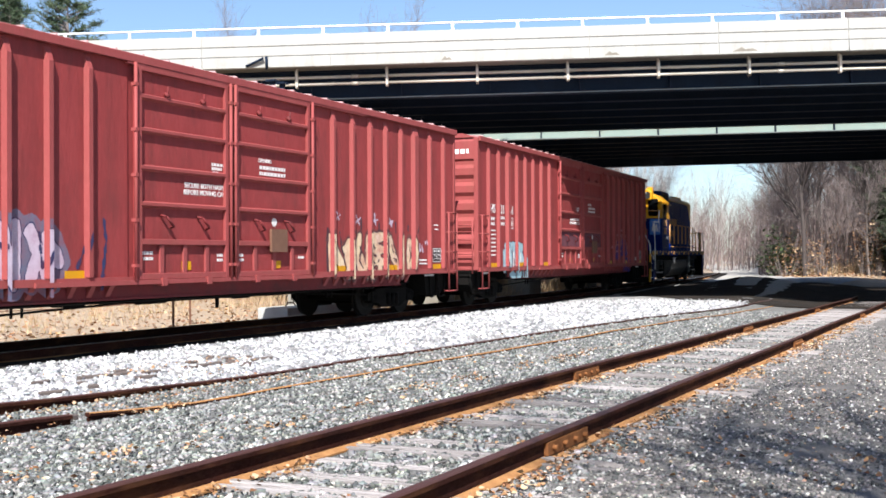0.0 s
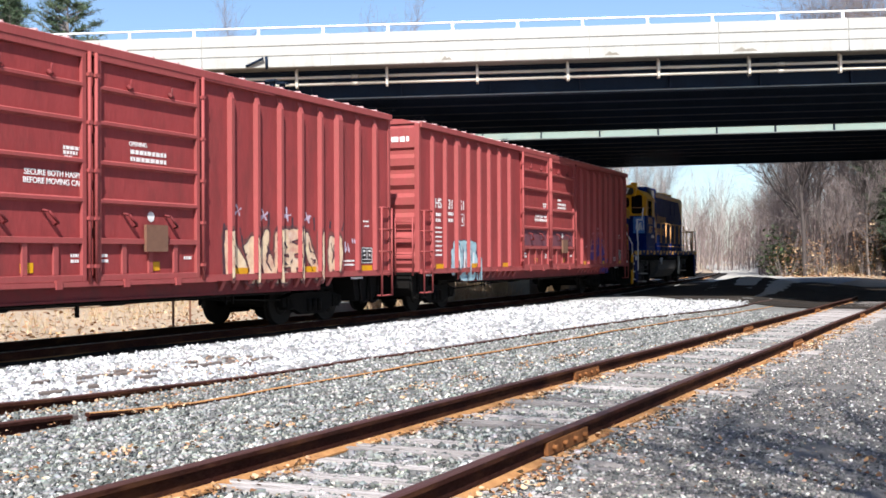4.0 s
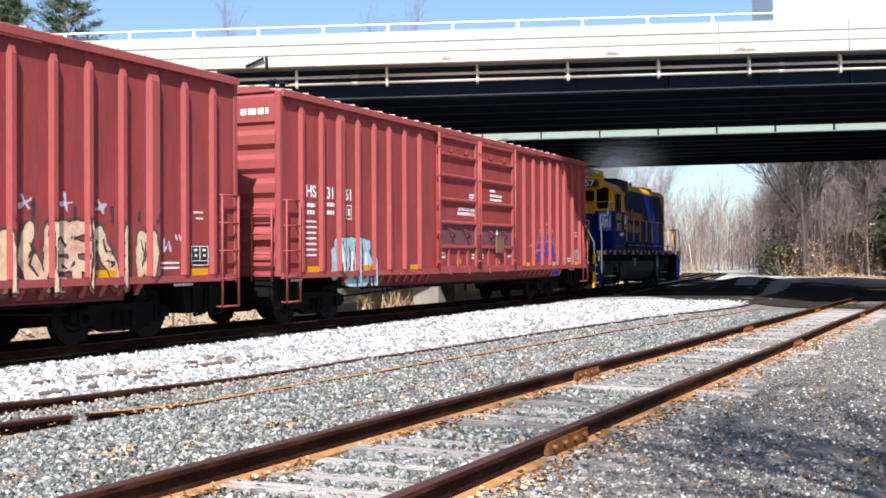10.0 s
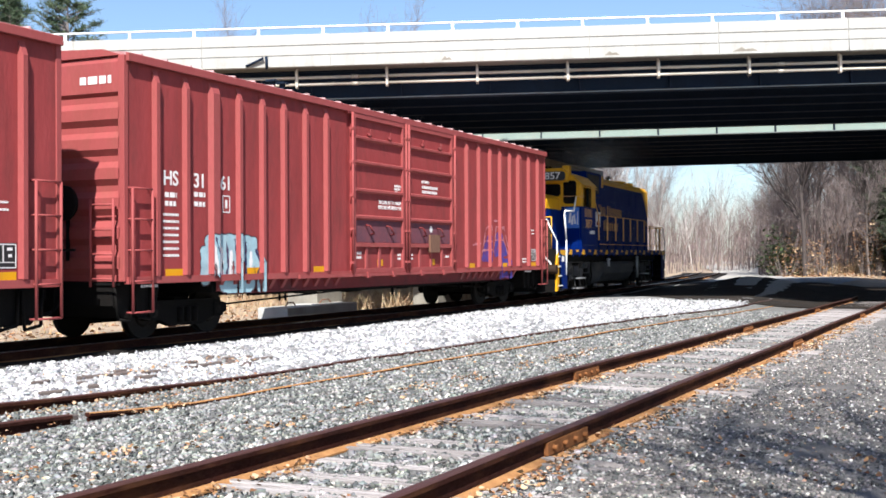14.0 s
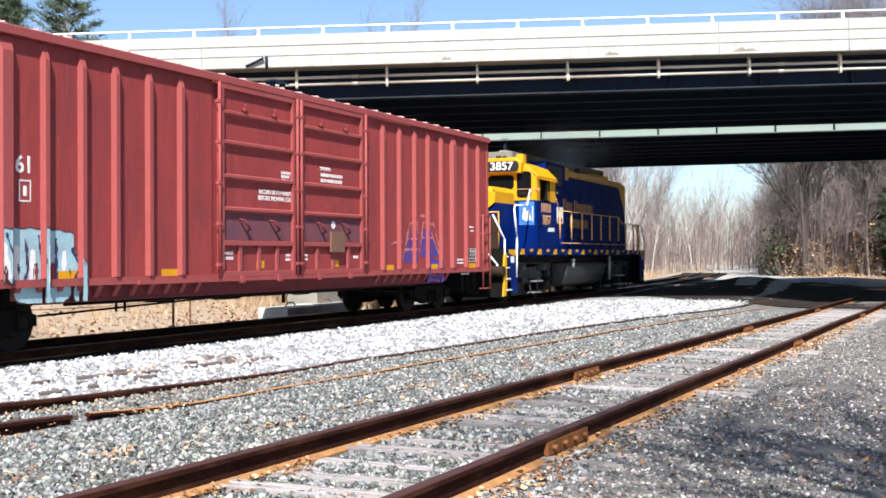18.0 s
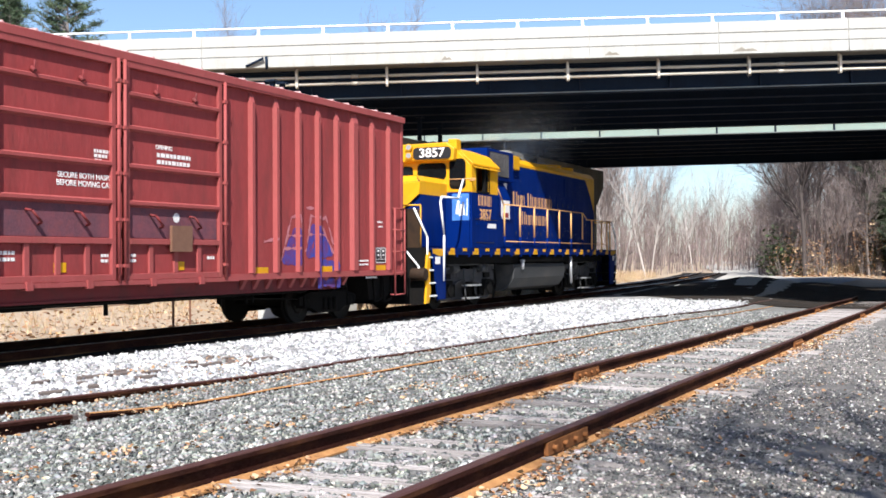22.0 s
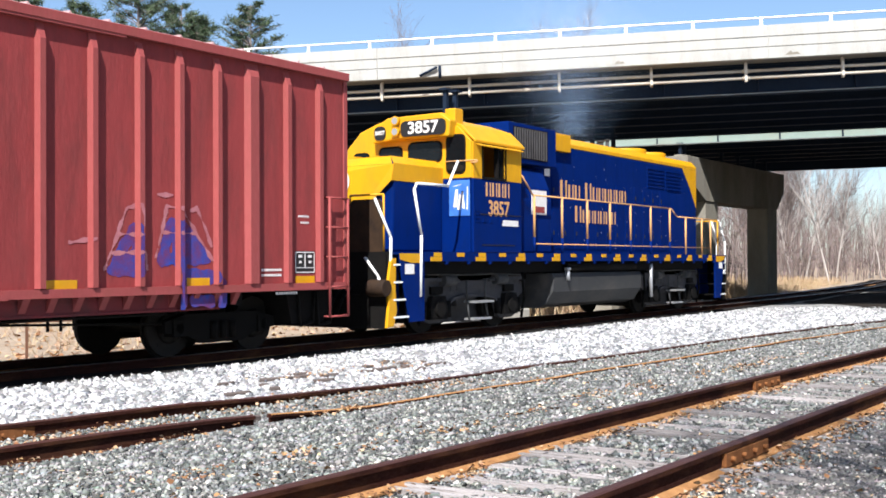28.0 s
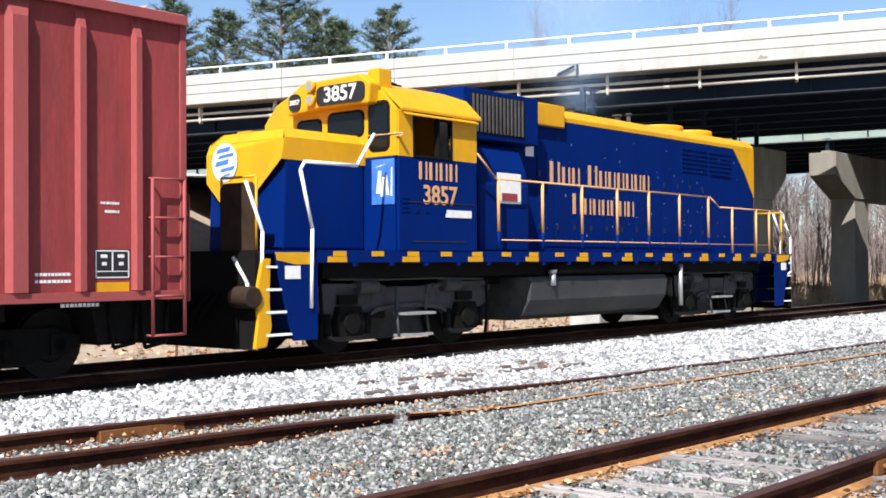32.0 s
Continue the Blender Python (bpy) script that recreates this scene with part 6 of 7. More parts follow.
    part("hood_band", bm, YELLOW, lo, "yellow top band of the hood")
    # filter box with louvres behind the cab, and blower housing
    bm = bmesh.new()
    box(bm, -1.2, 1.2, HF + 0.1, HF + 2.25, 3.5, 4.36)
    part("filter_box", bm, BLUE, lo, bevel=0.02)
    for s in (-1, 1):
        bm = bmesh.new()
        box(bm, s * 1.2 - 0.01, s * 1.2 + 0.012, HF + 0.3, HF + 1.82, 3.6, 4.28)
        gr = part("grille", bm, BLACK, lo, "black louvred grille")
        for k in range(14):
            y = HF + 0.33 + k * 0.107
            bm = bmesh.new()
            box(bm, s * 1.2 + 0.012, s * 1.2 + 0.035, y, y + 0.035, 3.62, 4.26)
            part("slat", bm, TRUCK_GREY, gr)
        bm = bmesh.new()
        prism(bm, [(s * 0.86, 1.58), (s * 1.34, 1.58), (s * 1.34, 2.7), (s * 1.28, 3.0), (s * 1.12, 3.38), (s * 0.86, 3.5)], "y", HF + 0.33, HF + 1.74)
        part("blower_housing", bm, BLUE, lo, bevel=0.02)
        bm = bmesh.new()
        box(bm, s * 1.342, s * 1.348, HF + 0.82, HF + 1.5, 2.4, 2.93)
        sg = part("notice_board", bm, WHITE, lo, "white notice with red marks")
        bm = bmesh.new()
        box(bm, s * 1.348, s * 1.351, HF + 0.95, HF + 1.4, 2.44, 2.58)
        part("notice_mark", bm, RED, sg)
        bm = bmesh.new()
        box(bm, s * 0.862, s * 0.868, HF + 2.3, HF + 2.55, 3.35, 3.55)
        part("notice", bm, WHITE, lo)
        # hood doors
        for k in range(12):
            y = -1.3 + k * 0.58
            bm = bmesh.new()
            box(bm, min(s * HW, s * (HW + 0.014)), max(s * HW, s * (HW + 0.014)), y, y + 0.55, 1.68, 3.36)
            hd = part("hood_door", bm, BLUE, lo)
            for z in (2.0, 3.0):
                bm = bmesh.new()
                box(bm, min(s * (HW + 0.014), s * (HW + 0.026)), max(s * (HW + 0.014), s * (HW + 0.026)), y + 0.04, y + 0.09, z, z + 0.1)
                part("door_latch", bm, PLATE_BLACK, hd)
        bm = bmesh.new()
        for y0, y1 in ((4.2, 5.4), (5.46, 6.6)):
            box(bm, s * HW, s * (HW + 0.012), y0, y1, 3.36, 3.98)
            for k in range(6):
                box(bm, s * (HW + 0.012), s * (HW + 0.03), y0, y1, 3.40 + k * 0.1, 3.44 + k * 0.1)
        part("radiator_grille", bm, BLUE, lo, "blue louvred radiator grille")
        # walkway handrail
        st = [-3.29, -2.01, -0.75, 0.48, 1.68, 2.94, 4.23]
        for y in st:
            bm = bmesh.new()
            cyl(bm, (s * 1.5, y, WALK_Z), (s * 1.5, y, WALK_Z + 0.34), 0.03, n=8)
            up = part("stanchion", bm, BLUE, lo)
            bm = bmesh.new()
            cyl(bm, (s * 1.5, y, WALK_Z + 0.34), (s * 1.5, y, WALK_Z + 1.24), 0.028, n=8)
            part("stanchion_top", bm, LETTER, up, "faded orange post top")
        for y in (5.37, 6.6, 7.3):
            bm = bmesh.new()
            cyl(bm, (s * 1.5, y, WALK_Z), (s * 1.5, y, WALK_Z + 1.03), 0.028, n=8)
            part("stanchion", bm, LETTER, lo)
        bm = bmesh.new()
        tube(bm, [(s * 1.56, HF + 0.02, WALK_Z + 1.62), (s * 1.5, HF + 0.6, WALK_Z + 1.24), (s * 1.5, 4.3, WALK_Z + 1.24), (s * 1.5, 4.75, WALK_Z + 1.03), (s * 1.5, 7.9, WALK_Z + 1.03)], 0.018)
        tube(bm, [(s * 1.5, HF + 0.75, WALK_Z + 0.2), (s * 1.5, 7.4, WALK_Z + 0.2)], 0.012, 6)
        part("handrail", bm, LETTER, lo, "faded orange hand rail")
    # roof: raised cover, fans, stack
    bm = bmesh.new()
    box(bm, -0.7, 0.7, -1.55, -0.55, HT - 0.02, HT + 0.08)
    part("roof_hatch", bm, YELLOW, lo, bevel=0.02)
    bm = bmesh.new()
    box(bm, -0.96, 0.96, -1.6, -0.5, 3.95, 4.37)
    part("hood_shoulder", bm, YELLOW, lo, bevel=0.02)
    bm = bmesh.new()
    box(bm, -0.2, 0.2, 0.9, 1.8, HT, HT + 0.18)
    part("exhaust_stack", bm, BLACK, lo)
    for y in (4.6, 6.0):
        bm = bmesh.new()
        cyl(bm, (0, y, HT), (0, y, HT + 0.16), 0.62, n=28)
        fan = part("radiator_fan", bm, YELLOW, lo, bevel=0.02)
        bm = bmesh.new()
        cyl(bm, (0, y, HT + 0.16), (0, y, HT + 0.17), 0.55, n=28)
        part("fan_grille", bm, BLACK, fan)
    for x, y, r, h in ((0.3, 2.9, 0.05, 0.25), (-0.2, -0.3, 0.08, 0.2), (0.45, 2.2, 0.07, 0.14), (0.5, 0.4, 0.06, 0.12)):
        bm = bmesh.new()
        cyl(bm, (x, y, HT), (x, y, HT + h), r, n=10)
        cyl(bm, (x, y, HT + h), (x, y, HT + h + 0.04), r * 1.5, n=10)
        part("roof_vent", bm, TANK_GREY, lo)
    bm = bmesh.new()
    box(bm, 0.2, 0.5, -2.8, -2.4, 4.36, 4.46)
    part("roof_box", bm, TRUCK_GREY, lo)
    bm = bmesh.new()
    for k in range(70):
        y, z, w = random.uniform(-1.0, 7.0), random.uniform(1.7, 3.9), random.uniform(0.008, 0.025)
        box(bm, HW + 0.0142, HW + 0.0152, y, y + w, z, z + w * random.uniform(1, 2.5))
    part("paint_chips", bm, SIGNAL_SILVER, lo)["kind"] = "stuff"
    # lettering
    plain_letters("reporting_mark", "NECR", -4.92, 2.82, 0.28, lo, 1.562, LETTER, 0.98)
    words("road_number", "3857", 0.42, LETTER, lo, on_side(1.563, -4.88, 2.43), 0.003, "orange road number")
    plain_letters("company_name", "New England", 0.92, 3.1, 0.40, lo, HW + 0.023, LETTER, 3.75)
    plain_letters("company_name", "Central", 0.98, 2.52, 0.40, lo, HW + 0.023, LETTER, 2.35)
    return lo


loco = locomotive()


# ---- trees ----
def grow(rng, height, radius, spread, levels, forks, droop=0.0, lean=0.05, min_len=0.35):
    """Branch segments of one bare tree: (start, end, r0, r1)."""
    segs = []

    def limb(p, d, length, r, level):
        n = 4 if level < 2 else 3
        q = Vector(p)
        way = Vector(d)
        for i in range(n):
            way = (way + Vector((rng.normal(), rng.normal(), rng.normal() * 0.6)) * (0.06 + 0.05 * level)).normalized()
            e = q + way * (length / n)
            r1 = r * (1 - 0.62 * (i + 1) / n) if level else r * (1 - 0.75 * (i + 1) / n)
            r0 = r * (1 - 0.62 * i / n) if level else r * (1 - 0.75 * i / n)
            segs.append((q.copy(), e.copy(), max(r0, 0.006), max(r1, 0.004), level))
            if level < levels and (level > 0 or i > 0):
                for _ in range(forks if level else forks + 1):
                    a = rng.uniform(0, 2 * math.pi)
                    u = way.orthogonal().normalized()
                    w = way.cross(u)
                    ang = rng.uniform(0.35, 0.9) * spread
                    side = (u * math.cos(a) + w * math.sin(a))
                    nd = (way * math.cos(ang) + side * math.sin(ang) + Vector((0, 0, 0.25 - droop))).normalized()
                    limb(q.lerp(e, rng.uniform(0.1, 0.95)), nd, length * rng.uniform(0.32, 0.58), r1 * 0.6 + 0.003, level + 1)
            q = e

    limb((0, 0, -0.3), (rng.normal() * lean, rng.normal() * lean, 1), height, radius, 0)
    return segs


def segs_mesh(segs, keep):
    vs, fs = [], []
    for p, q, r0, r1, level in segs:
        if not keep(level):
            continue
        n = 6 if level == 0 else 4 if level == 1 else 3
        d = (q - p).normalized()
        u = d.orthogonal().normalized()
        w = d.cross(u)
        i = len(vs)
        for c, r in ((p, r0), (q, r1)):
            for k in range(n):
                a = 2 * math.pi * k / n
                vs.append(c + (u * math.cos(a) + w * math.sin(a)) * r)
        for k in range(n):
            fs.append((i + k, i + (k + 1) % n, i + n + (k + 1) % n, i + n + k))
    return vs, fs


def bare_tree(name, label, seed, height, radius, spread=1.0, levels=3, forks=2, bark=None, leafy=0):
    rg = np.random.default_rng(seed)
    segs = grow(rg, height, radius, spread, levels, forks)
    tr = thing(name, pose(0, 0, 0), label, "tree")
    for nm, keep, m in (("trunk", lambda l: l == 0, bark or BARK), ("crown", lambda l: l >= 1, TWIG if not bark else bark)):
        vs, fs = segs_mesh(segs, keep)
        ob = new(nm, arrays_mesh(nm, [tuple(v) for v in vs], fs, m, True))
        ob.parent = tr
    if leafy:
        ends = [s[1] for s in segs if s[4] >= 2]
        pick = [ends[i] for i in rg.integers(0, len(ends), leafy)]
        ob = leaves("dry_foliage", [(p.x, p.y, p.z) for p in pick if p.z < height * 0.6], rg, 0.05, 0.13)
        ob.parent = tr
    return tr


def place(proto, x, y, s, turn):
    m = pose(x, y, ground_z(x, y), 0, 0, turn)
    ob = copy_thing(proto, m)
    ob.scale = (s, s, s)
    return ob


proto = [bare_tree("bare_tree", "grey leafless deciduous tree beside the railway", 11, 12.0, 0.16, 1.0, 3, 3),
         bare_tree("bare_tree", "grey leafless deciduous tree beside the railway", 12, 11.0, 0.13, 0.8, 3, 3),
         bare_tree("bare_tree", "slender leafless tree with reddish twigs", 13, 10.0, 0.10, 0.7, 3, 3),
         bare_tree("birch_tree", "white-barked leafless birch tree in the woods", 14, 11.0, 0.11, 0.6, 2, 3, BARK_PALE),
         bare_tree("bare_tree", "leafless tree holding a few dry leaves", 15, 9.0, 0.12, 1.1, 3, 3, None, 500)]
rt = np.random.default_rng(21)
# right of the line: a close belt of trees
RIGHT = [(-8.6, 70, 1.1, 0), (-6.0, 66, 1.0, 1), (-10.2, 76, 1.05, 1), (-4.4, 72, 1.2, 0), (-7.4, 80, 1.1, 4), (-12.2, 84, 0.9, 0), (-9.4, 88, 1.1, 2), (-5.4, 84, 1.2, 0),
         (-11.4, 70, 0.75, 2), (-3.6, 64, 0.9, 1), (-6.8, 62, 0.45, 4), (-9.4, 65, 0.45, 4), (-4.8, 60, 0.5, 4), (-12.6, 78, 0.5, 4), (-7.9, 74, 1.0, 1), (-10.8, 82, 1.0, 2), (-6.6, 90, 1.15, 1), (-3.0, 76, 1.2, 2)]
for x, y, s, k in RIGHT:
    place(proto[k], x * 1.3, y * 1.3, s * 1.3, rt.uniform(0, 360))
# the wood far up the line and along its left side; low where the line's clearing opens
for i in range(70):
    a = radians(rt.uniform(8.5, 40))
    low = 9.0 < math.degrees(a) < 14.6
    d = rt.uniform(100, 165) if math.degrees(a) < 26 else rt.uniform(75, 130)
    place(proto[int(rt.choice([0, 1, 2, 2, 1, 3]))], -math.sin(a) * d, math.cos(a) * d, rt.uniform(0.42, 0.58) if low else rt.uniform(0.75, 1.1), rt.uniform(0, 360))
for x, y, s in ((-25.5, 88, 0.85), (-23.0, 86, 0.8), (-24.2, 92, 0.75), (-27.0, 90, 0.7), (-19.6, 98, 0.6), (-20.8, 99, 0.62), (-21.9, 97, 0.55), (-23.4, 99, 0.6)):
    place(proto[3], x, y, s, rt.uniform(0, 360))
# trees on the bank behind the train
for i in range(16):
    y = rt.uniform(44, 85)
    place(proto[int(rt.choice([0, 1, 2, 3]))], line_x(y) - rt.uniform(9, 26), y, rt.uniform(0.6, 1.0), rt.uniform(0, 360))
# trees behind the camera, whose shadows fall on the near ground
for x, y, s, k in ((4.4, -1.2, 0.85, 0), (4.9, 0.4, 0.85, 2), (2.2, 0.8, 0.4, 4), (3.2, -0.6, 0.6, 3), (2.9, 1.9, 1.0, 2), (1.9, 1.4, 0.8, 3)):
    place(proto[k], x, y, s, rt.uniform(0, 360))
big = bare_tree("bare_tree", "broad leafless maple with a dark trunk beside the line", 16, 12.5, 0.17, 1.15, 3, 4, BARK_DARK)
place(big, -10.2, 78, 1.0, 40)
place(big, -6.4, 82, 1.0, 160)
place(big, -8.0, 88, 1.1, 250)
proto.append(big)
for p in proto:
    for c in list(p.children_recursive):
        bpy.data.objects.remove(c)
    bpy.data.objects.remove(p)


def far_wood(name, label, n, spots, seed, hue):
    rg = np.random.default_rng(seed)
    vs, fs = [], []
    kinds = [grow(np.random.default_rng(seed + k), 10, 0.09, 0.6, 2, 3) for k in range(4)]
    kinds = [segs_mesh(k, lambda l: True) for k in kinds]
    quads_v, quads_f = [], []
    off = 0
    for i in range(n):
        x, y, s = spots(rg)
        kv, kf = kinds[int(rg.integers(0, 4))]
        a = rg.uniform(0, 6.28)
        arr = np.array([tuple(v) for v in kv]) * s
        c, d = math.cos(a), math.sin(a)
        arr = np.stack([arr[:, 0] * c - arr[:, 1] * d + x, arr[:, 0] * d + arr[:, 1] * c + y, arr[:, 2] + ground_z(x, y)], 1)
        quads_v.append(arr)
        quads_f.append(np.array(kf) + off)
        off += len(arr)
    ob = new(name, arrays_mesh(name, np.concatenate(quads_v), np.concatenate(quads_f), hue))
    return tagged(ob, label, "woods", kind="stuff")


far_wood("bare_woods", "hazy grey-brown leafless woods along the line", 190,
         lambda rg: (lambda a, d: (-math.sin(a) * d, math.cos(a) * d, rg.uniform(0.55, 0.8) if 8.5 < math.degrees(a) < 14.8 else rg.uniform(0.8, 1.2)))(radians(rg.uniform(2, 44)), rg.uniform(130, 210)), 40, TWIG)


def pine(name, label, seed, height):
    rg = np.random.default_rng(seed)
    tr = thing(name, pose(0, 0, 0), label, "tree")
    segs = [(Vector((0, 0, -0.3)), Vector((rg.normal() * 0.2, rg.normal() * 0.2, height)), height * 0.018, 0.03, 0)]
    tips = []
    for i in range(120):
        t = 0.25 + 0.745 * (i / 120) ** 0.8
        p = segs[0][0].lerp(segs[0][1], t)
        a = rg.uniform(0, 6.28)
        ln = height * 0.27 * (1 - t) ** 0.7 * rg.uniform(0.5, 1.2) + 0.4
        e = p + Vector((math.cos(a) * ln, math.sin(a) * ln, ln * rg.uniform(0.1, 0.75)))
        segs.append((p, e, 0.05, 0.015, 1))
        for k in range(7):
            u = p.lerp(e, rg.uniform(0.25, 1.0))
            b = a + rg.uniform(-1.1, 1.1)
            sl = ln * rg.uniform(0.15, 0.42)
            w = u + Vector((math.cos(b) * sl, math.sin(b) * sl, sl * rg.uniform(0.1, 0.6)))
            segs.append((u, w, 0.02, 0.008, 2))
            tips.append((u, w))
    for nm, keep, m in (("trunk", lambda l: l == 0, BARK), ("limb_whorl", lambda l: l >= 1, BARK)):
        vs, fs = segs_mesh(segs, keep)
        ob = new(nm, arrays_mesh(nm, [tuple(v) for v in vs], fs, m, True))
        ob.parent = tr
    vs, fs = [], []
    for u, w in tips:
        for k in range(22):
            c = u.lerp(w, rg.uniform(-0.1, 1.2))
            d = Vector((rg.normal(), rg.normal(), rg.normal() * 0.7 + 0.5)).normalized() * rg.uniform(0.18, 0.40)
            n = d.cross(Vector((rg.normal(), rg.normal(), rg.normal()))).normalized() * rg.uniform(0.010, 0.024)
            i = len(vs)
            vs += [tuple(c - n), tuple(c + n), tuple(c + d + n * 0.4), tuple(c + d - n * 0.4)]
            fs.append((i, i + 1, i + 2, i + 3))
    ob = new("needles", arrays_mesh("needles", vs, fs, NEEDLE))
    ob.parent = tr
    return tr


pp = [pine("pine_tree", "tall dark green pine behind the bridge", 31, 17.0), pine("pine_tree", "tall dark green pine behind the bridge", 33, 15.0)]
for x, y, z, s, k in ((-46.6, 49.5, 0, 0.93, 0), (-50.3, 48.7, 0, 1.0, 1), (-49.7, 43.5, 0, 0.98, 0), (-54.8, 43.6, 0, 1.0, 1), (-58.2, 42.3, 0, 0.95, 0), (-53.0, 50.0, 0, 0.95, 0), (-47.5, 46.5, 0, 0.86, 1), (-44.6, 51.2, 0, 0.8, 1)):
    ob = place(pp[k], x, y, s, rt.uniform(0, 360))
for x, y, s, k in ((-5.2, 82, 0.8, 1), (-3.4, 84, 1.0, 0), (-4.6, 77, 0.4, 1), (-2.2, 80, 0.9, 1), (-12.6, 90, 0.22, 1)):
    place(pp[k], x, y, s, rt.uniform(0, 360))
for p in pp:
    for c in list(p.children_recursive):
        bpy.data.objects.remove(c)
    bpy.data.objects.remove(p)


def brush(name, label, spots, seed, mat, h):
    """Dry brush: many thin stems."""
    rg = np.random.default_rng(seed)
    vs, fs = [], []
    for x, y in spots:
        z = ground_z(x, y)
        for k in range(7):
            dx, dy, hh = rg.normal() * 0.25, rg.normal() * 0.25, h * rg.uniform(0.4, 1.2)
            i = len(vs)
            bx, by = x + rg.normal() * 0.15, y + rg.normal() * 0.15
            vs += [(bx - 0.012, by, z - 0.02), (bx + 0.012, by, z - 0.02), (bx + dx + 0.004, by + dy, z + hh), (bx + dx - 0.004, by + dy, z + hh)]
            fs.append((i, i + 1, i + 2, i + 3))
    return tagged(new(name, arrays_mesh(name, vs, fs, mat)), label, "brush", kind="stuff")


def thicket(name, label, n, spot, seed, mat, h0, h1, w):
    """Close-set thin stems and twigs of undergrowth."""
    rg = np.random.default_rng(seed)
    vs, fs = [], []
    for _ in range(n):
        x, y = spot(rg)
        z = ground_z(x, y) - 0.05
        h = rg.uniform(h0, h1)
        lean = Vector((rg.normal() * 0.08, rg.normal() * 0.08, 1))
        stems = [(Vector((x, y, z)), lean * h, w)]
        for k in range(9):
            p = Vector((x, y, z)) + lean * h * rg.uniform(0.15, 0.9)
            stems.append((p, Vector((rg.normal() * 0.5, rg.normal() * 0.5, rg.uniform(0.3, 1.0))) * h * 0.26, w * 0.5))
        for p, d, ww in stems:
            side = Vector((d.y, -d.x, 0.0))
            side = (side.normalized() if side.length > 1e-4 else Vector((1, 0, 0))) * 0.3 + Vector((0.9, 0.35, 0))
            side = side.normalized() * ww
            i = len(vs)
            vs += [tuple(p - side), tuple(p + side), tuple(p + d + side * 0.3), tuple(p + d - side * 0.3)]
            fs.append((i, i + 1, i + 2, i + 3))
    return tagged(new(name, arrays_mesh(name, vs, fs, mat)), label, "undergrowth", kind="stuff")


TWIGS = island_material("mixed_bare_twigs", (0.12, 0.095, 0.085), (0.34, 0.27, 0.25), 0.9, mid=(0.21, 0.16, 0.15))
thicket("far_undergrowth", "grey-brown tangle of bare saplings up the line", 3200,
        lambda rg: (lambda a, d: (-math.sin(a) * d, math.cos(a) * d))(radians(rg.uniform(2, 45)), rg.uniform(95, 150)), 51, TWIGS, 2.0, 5.2, 0.03)
thicket("near_undergrowth", "bare grey shrubs beside the line", 1500,
        lambda rg: (lambda y: (-y * math.tan(radians(rg.uniform(2.5, 9.6))), y))(rg.uniform(80, 118)), 52, TWIGS, 1.2, 7.0, 0.026)
thicket("bank_undergrowth", "bare shrubs on the bank behind the pier", 1300,
        lambda rg: (lambda y: (line_x(y) - rg.uniform(7, 30), y))(rg.uniform(44, 95)), 53, TWIGS, 1.2, 6.0, 0.025)
spots = []
for _ in range(1500):
    y = rt.uniform(76, 92)
    x = -y * rt.uniform(0.05, 0.15)
    spots.append((x, y, ground_z(x, y) + abs(rt.normal()) * (0.5 if noise.noise((x, y, 0)) < 0.1 else 1.6)))
tagged(leaves("shrub_leaves", spots, rt, 0.04, 0.085), "yellow-brown leaves clinging to shrubs", "leaves", kind="stuff")


def bush(name, label, x, y, rx, h, n, mat, seed, low=0.0, s0=0.07, s1=0.17):
    """An evergreen shrub: short stems with many small leaves in clumps."""
    rg = np.random.default_rng(seed)
    b = thing(name, pose(x, y, ground_z(x, y)), label, "shrub")
    bm = bmesh.new()
    tips = []
    for _ in range(26):
        a, r = rg.uniform(0, 6.28), rx * rg.random() ** 0.6
        tip = (math.cos(a) * r, math.sin(a) * r, low + (h - low) * rg.uniform(0.2, 1.0) * (1.1 - 0.5 * r / rx))
        cyl(bm, (tip[0] * 0.4, tip[1] * 0.4, -0.1), tip, 0.03, 0.01, n=4, caps=False)
        tips.append(tip)
    part("stem", bm, BARK, b)
    pts = []
    for _ in range(n):
        t = tips[int(rg.integers(0, 26))]
        pts.append((t[0] + rg.normal() * 0.35, t[1] + rg.normal() * 0.35, max(0.05, t[2] + rg.normal() * 0.4)))
    ob = leaves("foliage", pts, rg, s0, s1, mat)
    ob.parent = b
    return b


for x, y, rx, h, n, sd in ((-12.3, 79.3, 0.9, 3.0, 420, 1), (-11.5, 79.6, 0.9, 2.0, 320, 2), (-5.1, 79.5, 1.1, 4.6, 1300, 5), (-4.3, 80.5, 1.5, 8.4, 2800, 6), (-3.4, 79.6, 1.2, 6.0, 1700, 7)):
    bush("evergreen_shrub", "dark evergreen shrub at the edge of the woods", x, y, rx, h, n, HEDGE, 200 + sd)
for x, y, rx, h, n, sd in ((-11.6, 78.8, 1.0, 2.0, 220, 1), (-9.3, 78.8, 1.0, 2.2, 180, 2), (-6.4, 78.5, 0.9, 4.4, 380, 3), (-5.6, 78.6, 0.9, 3.6, 340, 4), (-10.5, 79.2, 1.1, 3.0, 180, 5)):
    bush("leafy_shrub", "shrub holding yellow-brown dead leaves", x, y, rx, h, n, DRY_LEAF, 300 + sd, 0.2, 0.045, 0.10)
STRAW = island_material("straw", (0.34, 0.22, 0.12), (0.66, 0.50, 0.32), 0.9)
rb = np.random.default_rng(77)
sp = []
for _ in range(1500):
    y = rb.uniform(30, 90)
    sp.append((line_x(y) - 4.2 - abs(rb.normal()) * 6, y))
for _ in range(900):
    y = rb.uniform(79, 98)
    sp.append((-y * rb.uniform(0.03, 0.15), y))
